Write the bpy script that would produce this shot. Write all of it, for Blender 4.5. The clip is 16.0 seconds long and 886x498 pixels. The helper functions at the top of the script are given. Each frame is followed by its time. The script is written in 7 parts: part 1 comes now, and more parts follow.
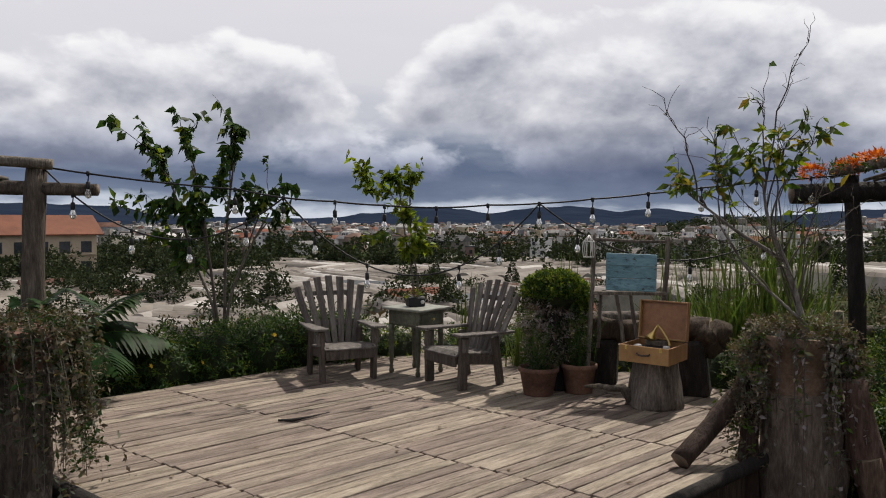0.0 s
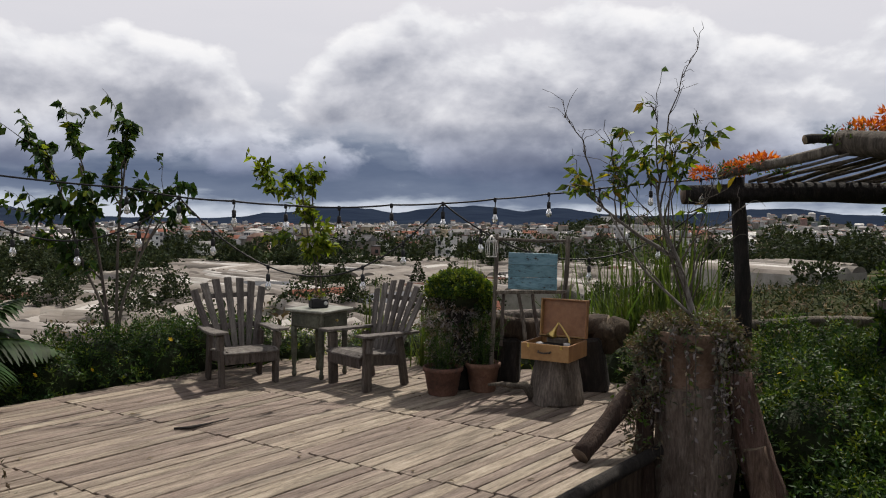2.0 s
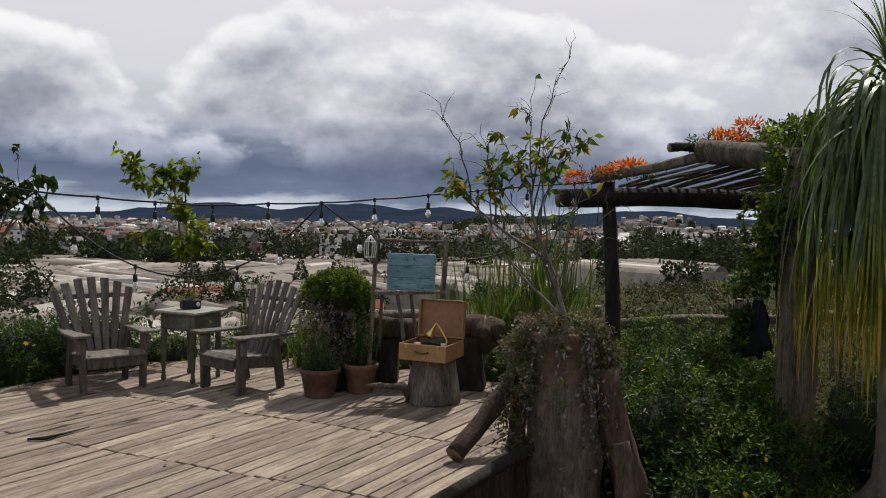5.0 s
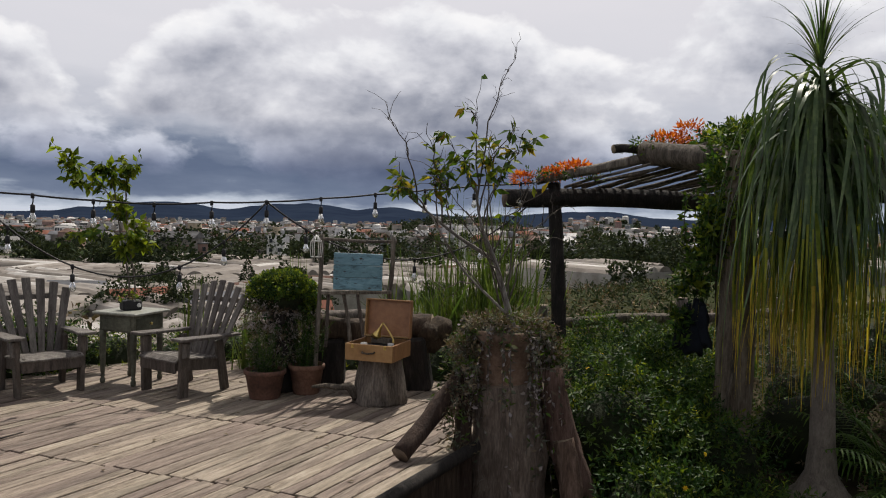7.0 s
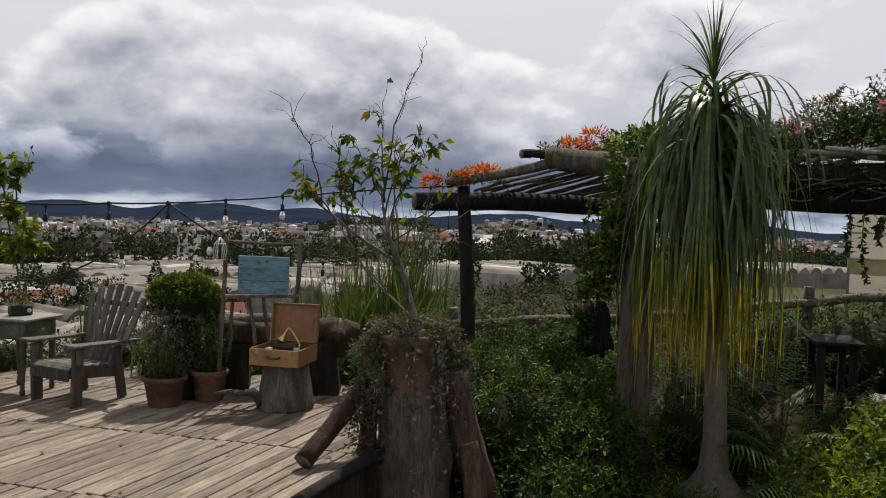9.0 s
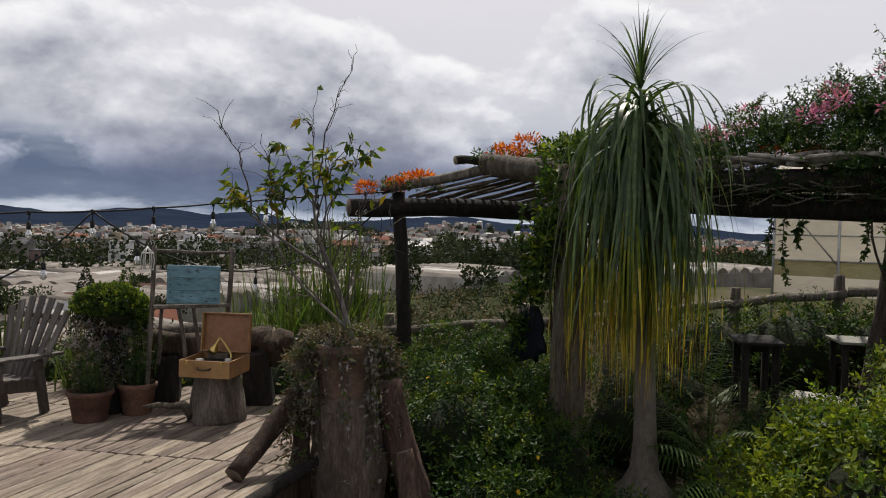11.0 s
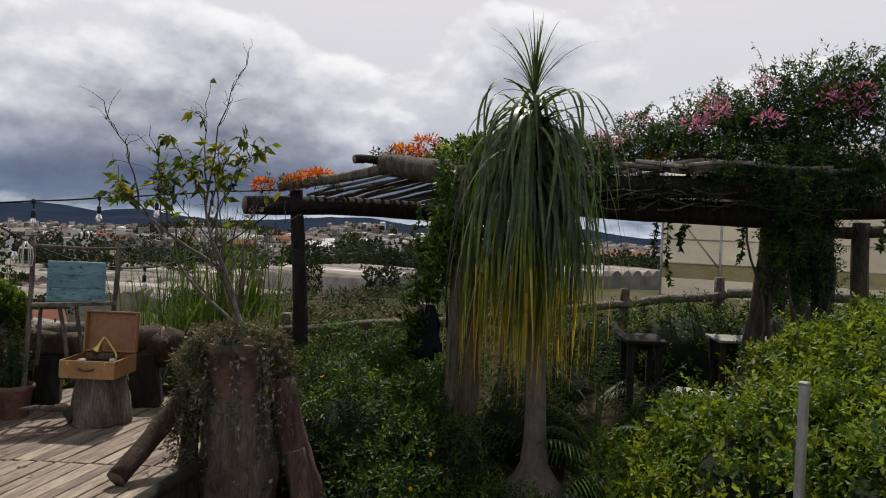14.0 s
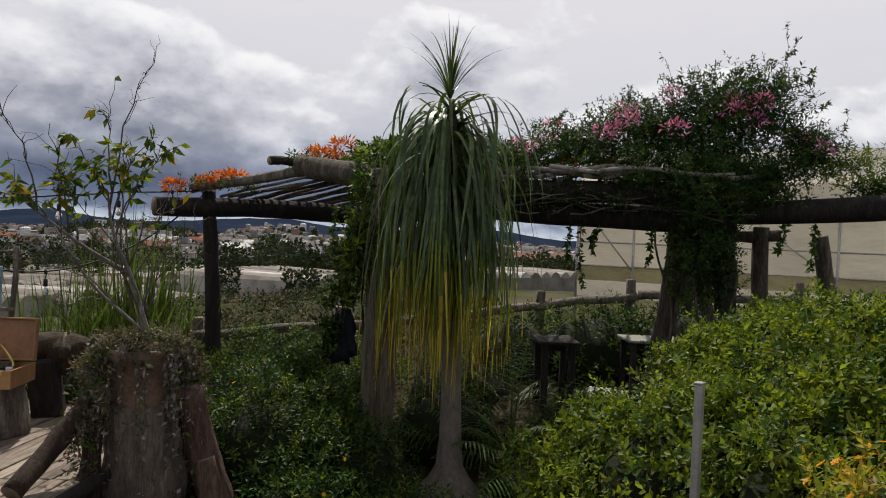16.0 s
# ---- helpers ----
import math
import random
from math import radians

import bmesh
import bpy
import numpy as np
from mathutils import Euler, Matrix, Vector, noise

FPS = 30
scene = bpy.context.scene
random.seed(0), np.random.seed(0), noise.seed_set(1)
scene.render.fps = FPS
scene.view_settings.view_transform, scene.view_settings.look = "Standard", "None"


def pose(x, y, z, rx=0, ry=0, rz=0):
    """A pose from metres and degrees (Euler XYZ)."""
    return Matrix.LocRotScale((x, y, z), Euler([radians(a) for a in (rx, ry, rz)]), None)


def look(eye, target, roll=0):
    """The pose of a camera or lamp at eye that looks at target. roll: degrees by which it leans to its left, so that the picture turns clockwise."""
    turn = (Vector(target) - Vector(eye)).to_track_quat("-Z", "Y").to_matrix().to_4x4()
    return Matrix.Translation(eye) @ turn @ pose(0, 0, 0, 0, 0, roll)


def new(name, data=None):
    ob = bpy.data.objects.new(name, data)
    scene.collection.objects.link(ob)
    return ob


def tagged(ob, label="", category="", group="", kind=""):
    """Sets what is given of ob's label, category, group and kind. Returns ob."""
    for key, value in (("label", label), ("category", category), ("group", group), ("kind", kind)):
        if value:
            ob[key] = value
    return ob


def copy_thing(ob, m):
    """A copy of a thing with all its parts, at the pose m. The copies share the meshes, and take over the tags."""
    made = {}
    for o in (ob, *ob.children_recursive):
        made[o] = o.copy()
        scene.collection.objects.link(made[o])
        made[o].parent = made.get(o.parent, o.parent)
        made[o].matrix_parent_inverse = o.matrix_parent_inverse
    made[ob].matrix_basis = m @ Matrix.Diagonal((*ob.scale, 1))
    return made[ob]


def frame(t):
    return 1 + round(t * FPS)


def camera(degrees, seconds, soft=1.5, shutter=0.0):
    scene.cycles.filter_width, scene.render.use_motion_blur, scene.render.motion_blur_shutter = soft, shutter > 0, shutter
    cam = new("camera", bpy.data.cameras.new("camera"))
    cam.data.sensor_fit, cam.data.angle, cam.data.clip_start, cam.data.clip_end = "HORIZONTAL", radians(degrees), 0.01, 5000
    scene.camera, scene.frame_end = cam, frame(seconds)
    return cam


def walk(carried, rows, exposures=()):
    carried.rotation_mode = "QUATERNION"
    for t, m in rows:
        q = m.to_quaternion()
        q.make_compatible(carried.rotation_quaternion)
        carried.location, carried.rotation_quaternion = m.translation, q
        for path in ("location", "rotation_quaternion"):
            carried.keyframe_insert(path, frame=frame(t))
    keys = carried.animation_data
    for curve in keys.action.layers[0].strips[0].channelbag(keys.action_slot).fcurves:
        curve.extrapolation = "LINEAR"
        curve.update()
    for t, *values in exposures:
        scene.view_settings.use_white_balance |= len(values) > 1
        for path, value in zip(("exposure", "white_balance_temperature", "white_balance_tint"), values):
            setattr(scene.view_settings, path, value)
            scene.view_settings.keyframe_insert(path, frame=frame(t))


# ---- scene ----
# ---------- camera and walk ----------
cam = camera(59.1, 16.0, soft=1.05)
PATH = [
    (0, (0.0, 0.0, 1.737), (0.0, 2.199, 1.641), 0.3),
    (0.5, (-0.027, 0.004, 1.733), (0.08, 2.199, 1.641), 0.4),
    (1, (-0.011, 0.008, 1.725), (0.167, 2.199, 1.635), 0.5),
    (1.5, (-0.005, 0.015, 1.73), (0.188, 2.205, 1.639), 0.2),
    (2, (0.023, 0.035, 1.742), (0.287, 2.217, 1.646), 0.3),
    (2.5, (0.035, 0.038, 1.751), (0.358, 2.213, 1.659), 0.3),
    (3, (0.041, 0.037, 1.757), (0.431, 2.199, 1.663), 0.4),
    (3.5, (0.048, 0.043, 1.761), (0.462, 2.2, 1.664), 0.5),
    (4, (0.052, 0.049, 1.759), (0.48, 2.206, 1.662), 0.7),
    (4.5, (0.062, 0.054, 1.761), (0.557, 2.196, 1.663), 0.9),
    (5, (0.085, 0.042, 1.764), (0.666, 2.162, 1.667), 1.1),
    (7.5, (0.122, 0.035, 1.758), (0.876, 2.1, 1.665), 1.3),
    (8, (0.154, 0.03, 1.768), (0.982, 2.066, 1.677), 1.5),
    (8.5, (0.176, 0.022, 1.775), (1.103, 2.016, 1.69), 1.8),
    (9, (0.192, 0.017, 1.781), (1.125, 2.008, 1.697), 1.7),
    (11.3, (0.243, -0.02, 1.818), (1.337, 1.887, 1.748), 1.4),
    (11.5, (0.237, -0.031, 1.806), (1.336, 1.873, 1.736), 1.5),
    (12, (0.243, -0.049, 1.806), (1.399, 1.821, 1.739), 1.6),
    (12.5, (0.25, -0.04, 1.801), (1.462, 1.795, 1.739), 1.8),
    (13, (0.258, -0.04, 1.799), (1.515, 1.764, 1.737), 1.9),
    (13.5, (0.264, -0.053, 1.8), (1.563, 1.721, 1.74), 2.1),
    (14, (0.27, -0.07, 1.801), (1.581, 1.696, 1.742), 2.2),
    (14.5, (0.275, -0.082, 1.799), (1.616, 1.66, 1.744), 2.1),
    (15, (0.281, -0.09, 1.8), (1.675, 1.61, 1.748), 2.1),
    (15.5, (0.295, -0.105, 1.805), (1.704, 1.583, 1.755), 2.3),
    (16, (0.31, -0.106, 1.816), (1.791, 1.521, 1.771), 2.4),
]
walk(cam, [(t, look(eye, target, roll)) for t, eye, target, roll in PATH])

# ---------- world, sun ----------
SUN_AZ, SUN_EL = 32.0, 55.0          # degrees from +y towards +x; height
sun = new("sun", bpy.data.lights.new("sun", "SUN"))
sun.data.energy, sun.data.angle, sun.data.color = 4.5, radians(1.2), (1.0, 0.93, 0.83)
_d = Vector((math.sin(radians(SUN_AZ)) * math.cos(radians(SUN_EL)), math.cos(radians(SUN_AZ)) * math.cos(radians(SUN_EL)), math.sin(radians(SUN_EL))))
sun.matrix_basis = look(_d * 30, (0, 0, 0))
world = bpy.data.worlds.new("cloudy_sky")
scene.world = world
world.use_nodes = True


def node(nt, kind, **kw):
    n = nt.nodes.new(kind)
    for k, v in kw.items():
        if k in n.inputs:
            n.inputs[k].default_value = v
    return n


def math_node(nt, op, a, b=None, c=None, clamp=False):
    n = nt.nodes.new("ShaderNodeMath")
    n.operation, n.use_clamp = op, clamp
    for i, v in enumerate((a, b, c)):
        if v is None:
            continue
        if isinstance(v, (int, float)):
            n.inputs[i].default_value = v
        else:
            nt.links.new(v, n.inputs[i])
    return n.outputs[0]


def ramp(nt, fac, stops):
    n = nt.nodes.new("ShaderNodeValToRGB")
    e = n.color_ramp.elements
    while len(e) < len(stops):
        e.new(0.5)
    for el, (p, c) in zip(e, stops):
        el.position, el.color = p, (*c, 1)
    if fac is not None:
        nt.links.new(fac, n.inputs[0])
    return n.outputs[0]


def mixc(nt, fac, a, b, blend="MIX"):
    n = nt.nodes.new("ShaderNodeMix")
    n.data_type, n.blend_type = "RGBA", blend
    for i, v in ((0, fac), (6, a), (7, b)):
        if isinstance(v, (int, float)):
            n.inputs[i].default_value = v
        elif isinstance(v, tuple):
            n.inputs[i].default_value = (*v, 1)
        else:
            nt.links.new(v, n.inputs[i])
    return n.outputs[2]


# heaped clouds: azimuth, height, half width, half height (degrees), strength
HEAPS = [(17, 7.6, 14, 4.6, 1.15), (11, 9.6, 8, 3.4, 0.9), (4.5, 8.8, 5, 3.2, 0.85), (-15.5, 8.3, 7, 3.4, 0.9), (-24, 5.6, 7, 2.0, 0.8), (-1, 7.6, 2.6, 2.4, 0.6), (-4, 4.8, 9, 1.5, 0.7),
         (26, 6.6, 8, 3.2, 0.9), (38, 10, 9, 3.0, 0.35), (52, 8, 10, 3.5, 0.3), (70, 7, 8, 4, 0.8), (-40, 8, 9, 4, 0.8)]


def build_world():
    nt = world.node_tree
    nt.nodes.clear()
    out = nt.nodes.new("ShaderNodeOutputWorld")
    bg = nt.nodes.new("ShaderNodeBackground")
    sky = nt.nodes.new("ShaderNodeTexSky")
    sky.sky_type, sky.sun_disc = "NISHITA", False
    sky.sun_elevation, sky.sun_rotation = radians(SUN_EL), radians(SUN_AZ)
    blue = nt.nodes.new("ShaderNodeMix")
    blue.data_type, blue.blend_type = "RGBA", "MULTIPLY"
    blue.inputs[0].default_value = 1.0
    nt.links.new(sky.outputs[0], blue.inputs[6])
    blue.inputs[7].default_value = (0.09, 0.09, 0.09, 1)
    tc = nt.nodes.new("ShaderNodeTexCoord")
    sep = nt.nodes.new("ShaderNodeSeparateXYZ")
    nt.links.new(tc.outputs["Generated"], sep.inputs[0])
    el = sep.outputs[2]
    azim = math_node(nt, "MULTIPLY", math_node(nt, "ARCTAN2", sep.outputs[0], sep.outputs[1]), 57.2958)
    height = math_node(nt, "MULTIPLY", math_node(nt, "ARCSINE", el), 57.2958)

    def density(lift):
        """How thick the heaped cloud is in a direction, a little higher by lift (degrees)."""
        mp = nt.nodes.new("ShaderNodeMapping")
        mp.inputs["Scale"].default_value = (1, 1, 1.6)
        mp.inputs["Location"].default_value = (2.3, 0.4, 1.1 + lift * 0.028)
        nt.links.new(tc.outputs["Generated"], mp.inputs[0])
        n = node(nt, "ShaderNodeTexNoise", Scale=5.2, Detail=9.0, Roughness=0.54, Distortion=0.1)
        v = node(nt, "ShaderNodeTexVoronoi", Scale=13.5, Detail=3.0, Roughness=0.55, Smoothness=0.7)
        v.feature, v.normalize = "SMOOTH_F1", True
        for q in (n, v):
            nt.links.new(mp.outputs[0], q.inputs[0])
        mass = None
        up = math_node(nt, "ADD", height, lift)
        for a, e, wa, we, amp in HEAPS:
            da = math_node(nt, "MULTIPLY", math_node(nt, "SUBTRACT", azim, a), 1 / wa)
            de = math_node(nt, "MULTIPLY", math_node(nt, "SUBTRACT", up, e), 1 / we)
            d2 = math_node(nt, "MULTIPLY_ADD", da, da, math_node(nt, "MULTIPLY", de, de))
            b = math_node(nt, "MULTIPLY_ADD", d2, -amp * 0.55, amp)
            mass = b if mass is None else math_node(nt, "SMOOTH_MAX", mass, b, 0.25)
        mass = math_node(nt, "MAXIMUM", mass, -0.75)
        rough = math_node(nt, "MULTIPLY_ADD", math_node(nt, "SUBTRACT", n.outputs[0], 0.5), 1.9, math_node(nt, "MULTIPLY", math_node(nt, "SUBTRACT", 0.33, v.outputs[0]), 0.55))
        return math_node(nt, "MULTIPLY_ADD", mass, 0.42, rough), n.outputs[0]
    here, broad = density(0.0)
    above, _ = density(1.1)
    # high veil, pale above and dark slate near the horizon with bright rifts
    ragged = node(nt, "ShaderNodeTexNoise", Scale=9.0, Detail=7.0, Roughness=0.55)
    flat = nt.nodes.new("ShaderNodeMapping")
    flat.inputs["Scale"].default_value = (1, 1, 4.0)
    flat.inputs["Location"].default_value = (0.7, 3.4, 0.2)
    nt.links.new(tc.outputs["Generated"], flat.inputs[0])
    nt.links.new(flat.outputs[0], ragged.inputs[0])
    veil_in = math_node(nt, "MULTIPLY_ADD", math_node(nt, "SUBTRACT", broad, 0.5), 0.05, math_node(nt, "MULTIPLY_ADD", math_node(nt, "SUBTRACT", ragged.outputs[0], 0.5), 0.075, el))
    veil = ramp(nt, veil_in, [(0.0, (0.60, 0.64, 0.72)), (0.008, (0.46, 0.51, 0.60)), (0.022, (0.17, 0.21, 0.30)), (0.05, (0.115, 0.15, 0.235)), (0.072, (0.22, 0.26, 0.35)), (0.105, (0.50, 0.52, 0.59)), (0.17, (0.68, 0.68, 0.73)), (0.30, (0.76, 0.74, 0.78)), (0.6, (0.45, 0.45, 0.48)), (1.0, (0.32, 0.32, 0.35))])
    # heaped clouds: bright upper rims, grey bodies, slate feet
    thick = math_node(nt, "MULTIPLY", here, 1.5, clamp=True)
    lit = math_node(nt, "MULTIPLY_ADD", math_node(nt, "SUBTRACT", here, above), 1.15, math_node(nt, "MULTIPLY_ADD", thick, -0.44, 0.70), clamp=True)
    heap = ramp(nt, lit, [(0.05, (0.20, 0.22, 0.29)), (0.32, (0.36, 0.375, 0.44)), (0.55, (0.60, 0.605, 0.66)), (0.78, (0.84, 0.84, 0.87)), (0.95, (0.94, 0.93, 0.94))])
    shade = ramp(nt, el, [(0.02, (0.26, 0.31, 0.43)), (0.055, (0.40, 0.45, 0.58)), (0.085, (0.74, 0.77, 0.84)), (0.12, (1, 1, 1))])
    heap = mixc(nt, 1.0, heap, shade, "MULTIPLY")
    cover = math_node(nt, "MULTIPLY", math_node(nt, "SUBTRACT", here, -0.02), 7.0, clamp=True)
    zone = ramp(nt, el, [(0.0, (0.0,) * 3), (0.02, (0.1,) * 3), (0.05, (0.6,) * 3), (0.075, (1.0,) * 3), (0.28, (0.95,) * 3), (0.40, (0.25,) * 3)])
    cover = math_node(nt, "MULTIPLY", cover, zone)
    clouds = mixc(nt, cover, veil, heap)
    gap = ramp(nt, broad, [(0.66, (0, 0, 0)), (0.80, (0.2, 0.2, 0.2))])
    both = mixc(nt, gap, clouds, blue.outputs[2])
    nt.links.new(both, bg.inputs[0])
    bg.inputs[1].default_value = 1.0
    nt.links.new(bg.outputs[0], out.inputs[0])


build_world()

# ---------- materials ----------


def material(name, cols, scale=6.0, rough=0.8, bump=0.3, stretch=(1, 1, 1), vary=0.25, metal=0.0, source="Object", fine=6.0, island=False, translucent=0.0, stains=0.25, spec=0.3, glow_through=(1.5, 1.45, 0.6)):
    """A surface of the colours cols along a noise, with fine grain, stains, relief and variation from piece to piece."""
    m = bpy.data.materials.new(name)
    m.use_nodes = True
    nt = m.node_tree
    bs = nt.nodes["Principled BSDF"]
    tc = nt.nodes.new("ShaderNodeTexCoord")
    info = nt.nodes.new("ShaderNodeObjectInfo")
    geo = nt.nodes.new("ShaderNodeNewGeometry")
    rnd = geo.outputs["Random Per Island"] if island else info.outputs["Random"]
    mp = nt.nodes.new("ShaderNodeMapping")
    mp.inputs["Scale"].default_value = stretch
    nt.links.new(geo.outputs["Position"] if source == "World" else tc.outputs[source], mp.inputs[0])
    if source != "World":
        comb = nt.nodes.new("ShaderNodeCombineXYZ")
        for i in range(3):
            nt.links.new(math_node(nt, "MULTIPLY", rnd, 17.0 + 5 * i), comb.inputs[i])
        nt.links.new(comb.outputs[0], mp.inputs["Location"])
    n1 = node(nt, "ShaderNodeTexNoise", Scale=scale, Detail=5.0, Roughness=0.6, Distortion=0.4)
    n2 = node(nt, "ShaderNodeTexNoise", Scale=scale * fine, Detail=4.0, Roughness=0.65)
    n3 = node(nt, "ShaderNodeTexNoise", Scale=scale * 0.3, Detail=3.0)
    for n in (n1, n2, n3):
        nt.links.new(mp.outputs[0], n.inputs[0])
    blend = math_node(nt, "MULTIPLY_ADD", math_node(nt, "SUBTRACT", n2.outputs[0], 0.5), 0.7, n1.outputs[0])
    k = len(cols)
    col = ramp(nt, blend, [(0.25 + 0.5 * i / max(1, k - 1), c) for i, c in enumerate(cols)])
    stain = ramp(nt, n3.outputs[0], [(0.30, (1 - stains,) * 3), (0.60, (1, 1, 1))])
    col = mixc(nt, 1.0, col, stain, "MULTIPLY")
    hsv = nt.nodes.new("ShaderNodeHueSaturation")
    nt.links.new(col, hsv.inputs["Color"])
    nt.links.new(math_node(nt, "MULTIPLY_ADD", rnd, 2 * vary, 1 - vary), hsv.inputs["Value"])
    nt.links.new(math_node(nt, "MULTIPLY_ADD", rnd, 0.03, 0.485), hsv.inputs["Hue"])
    col = hsv.outputs[0]
    nt.links.new(col, bs.inputs["Base Color"])
    nt.links.new(math_node(nt, "MULTIPLY_ADD", n2.outputs[0], 0.2, rough - 0.1, clamp=True), bs.inputs["Roughness"])
    bs.inputs["Metallic"].default_value = metal
    bs.inputs["Specular IOR Level"].default_value = spec
    if bump:
        b = node(nt, "ShaderNodeBump", Strength=bump, Distance=0.02)
        nt.links.new(blend, b.inputs["Height"])
        nt.links.new(b.outputs[0], bs.inputs["Normal"])
    if translucent:
        tr = nt.nodes.new("ShaderNodeBsdfTranslucent")
        mx = nt.nodes.new("ShaderNodeMixShader")
        mx.inputs[0].default_value = translucent
        warm = mixc(nt, 1.0, col, glow_through, "MULTIPLY")
        nt.links.new(warm, tr.inputs[0])
        nt.links.new(bs.outputs[0], mx.inputs[1])
        nt.links.new(tr.outputs[0], mx.inputs[2])
        nt.links.new(mx.outputs[0], nt.nodes["Material Output"].inputs[0])
    return m


def leafmat(name, cols, translucent=0.3, rough=0.5, vary=0.35, spec=0.12):
    return material(name, cols, scale=3.0, rough=rough, bump=0.0, vary=vary, island=True, translucent=translucent, source="World", stains=0.15, spec=spec)


M = {}
M["deck"] = material("weathered_deck_wood", [(0.12, 0.09, 0.07), (0.265, 0.212, 0.168), (0.40, 0.335, 0.275)], 3.0, 0.8, 0.7, (9, 1, 3), 0.17, fine=7, stains=0.42)
M["chair"] = material("grey_aged_teak", [(0.065, 0.055, 0.05), (0.135, 0.12, 0.108), (0.23, 0.21, 0.19)], 3.0, 0.75, 0.4, (8, 8, 1.2), 0.18, fine=7, stains=0.35)
M["chair_dark"] = material("dark_aged_teak", [(0.035, 0.028, 0.024), (0.085, 0.069, 0.058), (0.15, 0.127, 0.11)], 3.0, 0.75, 0.4, (8, 8, 1.2), 0.12, fine=7, stains=0.35)
M["table"] = material("faded_green_grey_paint", [(0.05, 0.05, 0.036), (0.10, 0.10, 0.072), (0.17, 0.17, 0.13)], 5, 0.65, 0.25, vary=0.08, stains=0.35)
M["tabletop"] = material("worn_grey_tabletop", [(0.16, 0.16, 0.13), (0.26, 0.26, 0.22), (0.36, 0.36, 0.33)], 5, 0.5, 0.2, (1, 5, 1), 0.05, stains=0.3)
M["bark"] = material("rough_dark_bark", [(0.03, 0.024, 0.019), (0.088, 0.072, 0.058), (0.18, 0.15, 0.12)], 5.0, 0.9, 1.0, (3, 3, 0.5), 0.15, fine=5)
M["redbark"] = material("reddish_brown_log", [(0.04, 0.024, 0.018), (0.10, 0.062, 0.046), (0.18, 0.12, 0.095)], 5.0, 0.9, 1.0, (3, 3, 0.5), 0.15, fine=5)
M["black_log"] = material("blackened_log", [(0.008, 0.007, 0.007), (0.02, 0.017, 0.015), (0.05, 0.042, 0.036)], 5.0, 0.85, 0.9, (3, 3, 0.6), 0.1, fine=5)
M["darkbark"] = material("dark_brown_log", [(0.02, 0.013, 0.009), (0.05, 0.033, 0.023), (0.10, 0.07, 0.05)], 5.0, 0.9, 1.0, (3, 3, 0.5), 0.1, fine=5)
M["grey_log"] = material("bleached_grey_log", [(0.05, 0.042, 0.035), (0.14, 0.118, 0.10), (0.27, 0.235, 0.20)], 6.0, 0.85, 0.9, (3, 3, 0.5), 0.15, fine=5)
M["cut"] = material("cut_wood_end", [(0.11, 0.085, 0.06), (0.22, 0.17, 0.12)], 8, 0.85, 0.5)
M["twig"] = material("grey_brown_twig", [(0.06, 0.05, 0.042), (0.14, 0.12, 0.10)], 8, 0.85, 0.3)
M["box"] = material("varnished_orange_plywood", [(0.20, 0.098, 0.038), (0.30, 0.158, 0.062), (0.38, 0.215, 0.095)], 3, 0.42, 0.1, (1, 8, 1), 0.04, stains=0.15, spec=0.5)
M["brass"] = material("worn_brass", [(0.45, 0.30, 0.09), (0.65, 0.47, 0.18)], 8, 0.32, 0.05, metal=0.9)
M["white_plastic"] = material("off_white_enamel", [(0.55, 0.54, 0.52), (0.72, 0.71, 0.68)], 8, 0.45, 0.05, vary=0.03)
M["black"] = material("black_rubber", [(0.008, 0.008, 0.009), (0.02, 0.02, 0.022)], 20, 0.55, 0.1)
M["blue"] = material("chipped_turquoise_paint", [(0.05, 0.10, 0.115), (0.145, 0.285, 0.335), (0.20, 0.36, 0.41)], 4.5, 0.6, 0.3, (1, 1, 3), 0.03, fine=4, stains=0.25)
_nt = M["blue"].node_tree
_chip = node(_nt, "ShaderNodeTexNoise", Scale=13.0, Detail=8.0, Roughness=0.72)
_nt.links.new(_nt.nodes["Mapping"].outputs[0], _chip.inputs[0])
_bs = _nt.nodes["Principled BSDF"]
_paint = _bs.inputs["Base Color"].links[0].from_socket
_nt.links.new(mixc(_nt, ramp(_nt, _chip.outputs[0], [(0.60, (0, 0, 0)), (0.635, (1, 1, 1))]), _paint, (0.035, 0.028, 0.022)), _bs.inputs["Base Color"])
M["terracotta"] = material("terracotta", [(0.075, 0.042, 0.032), (0.145, 0.072, 0.052), (0.21, 0.115, 0.085)], 7, 0.8, 0.25, vary=0.15, stains=0.4)
M["steel"] = material("galvanised_steel", [(0.35, 0.35, 0.34), (0.55, 0.55, 0.53)], 12, 0.4, 0.08, metal=0.7)
M["soil"] = material("potting_soil", [(0.015, 0.011, 0.008), (0.04, 0.03, 0.022)], 14, 0.95, 0.6)
M["stone"] = material("pale_stone", [(0.22, 0.21, 0.19), (0.38, 0.36, 0.33)], 6, 0.9, 0.5)
M["tarp"] = material("cream_greenhouse_film", [(0.66, 0.645, 0.60), (0.76, 0.745, 0.70), (0.82, 0.81, 0.77)], 0.8, 0.45, 0.25, (1, 1, 4), 0.12, translucent=0.68, source="World", stains=0.2, glow_through=(1.1, 1.05, 0.95))
# Olive bands standing in for the darker interior showing through the lower wall.
M["low_film"] = material("olive_see_through_film", [(0.28, 0.26, 0.19), (0.42, 0.39, 0.30)], 1.5, 0.8, 0.2, (1, 1, 3), 0.15, translucent=0.3, source="World")
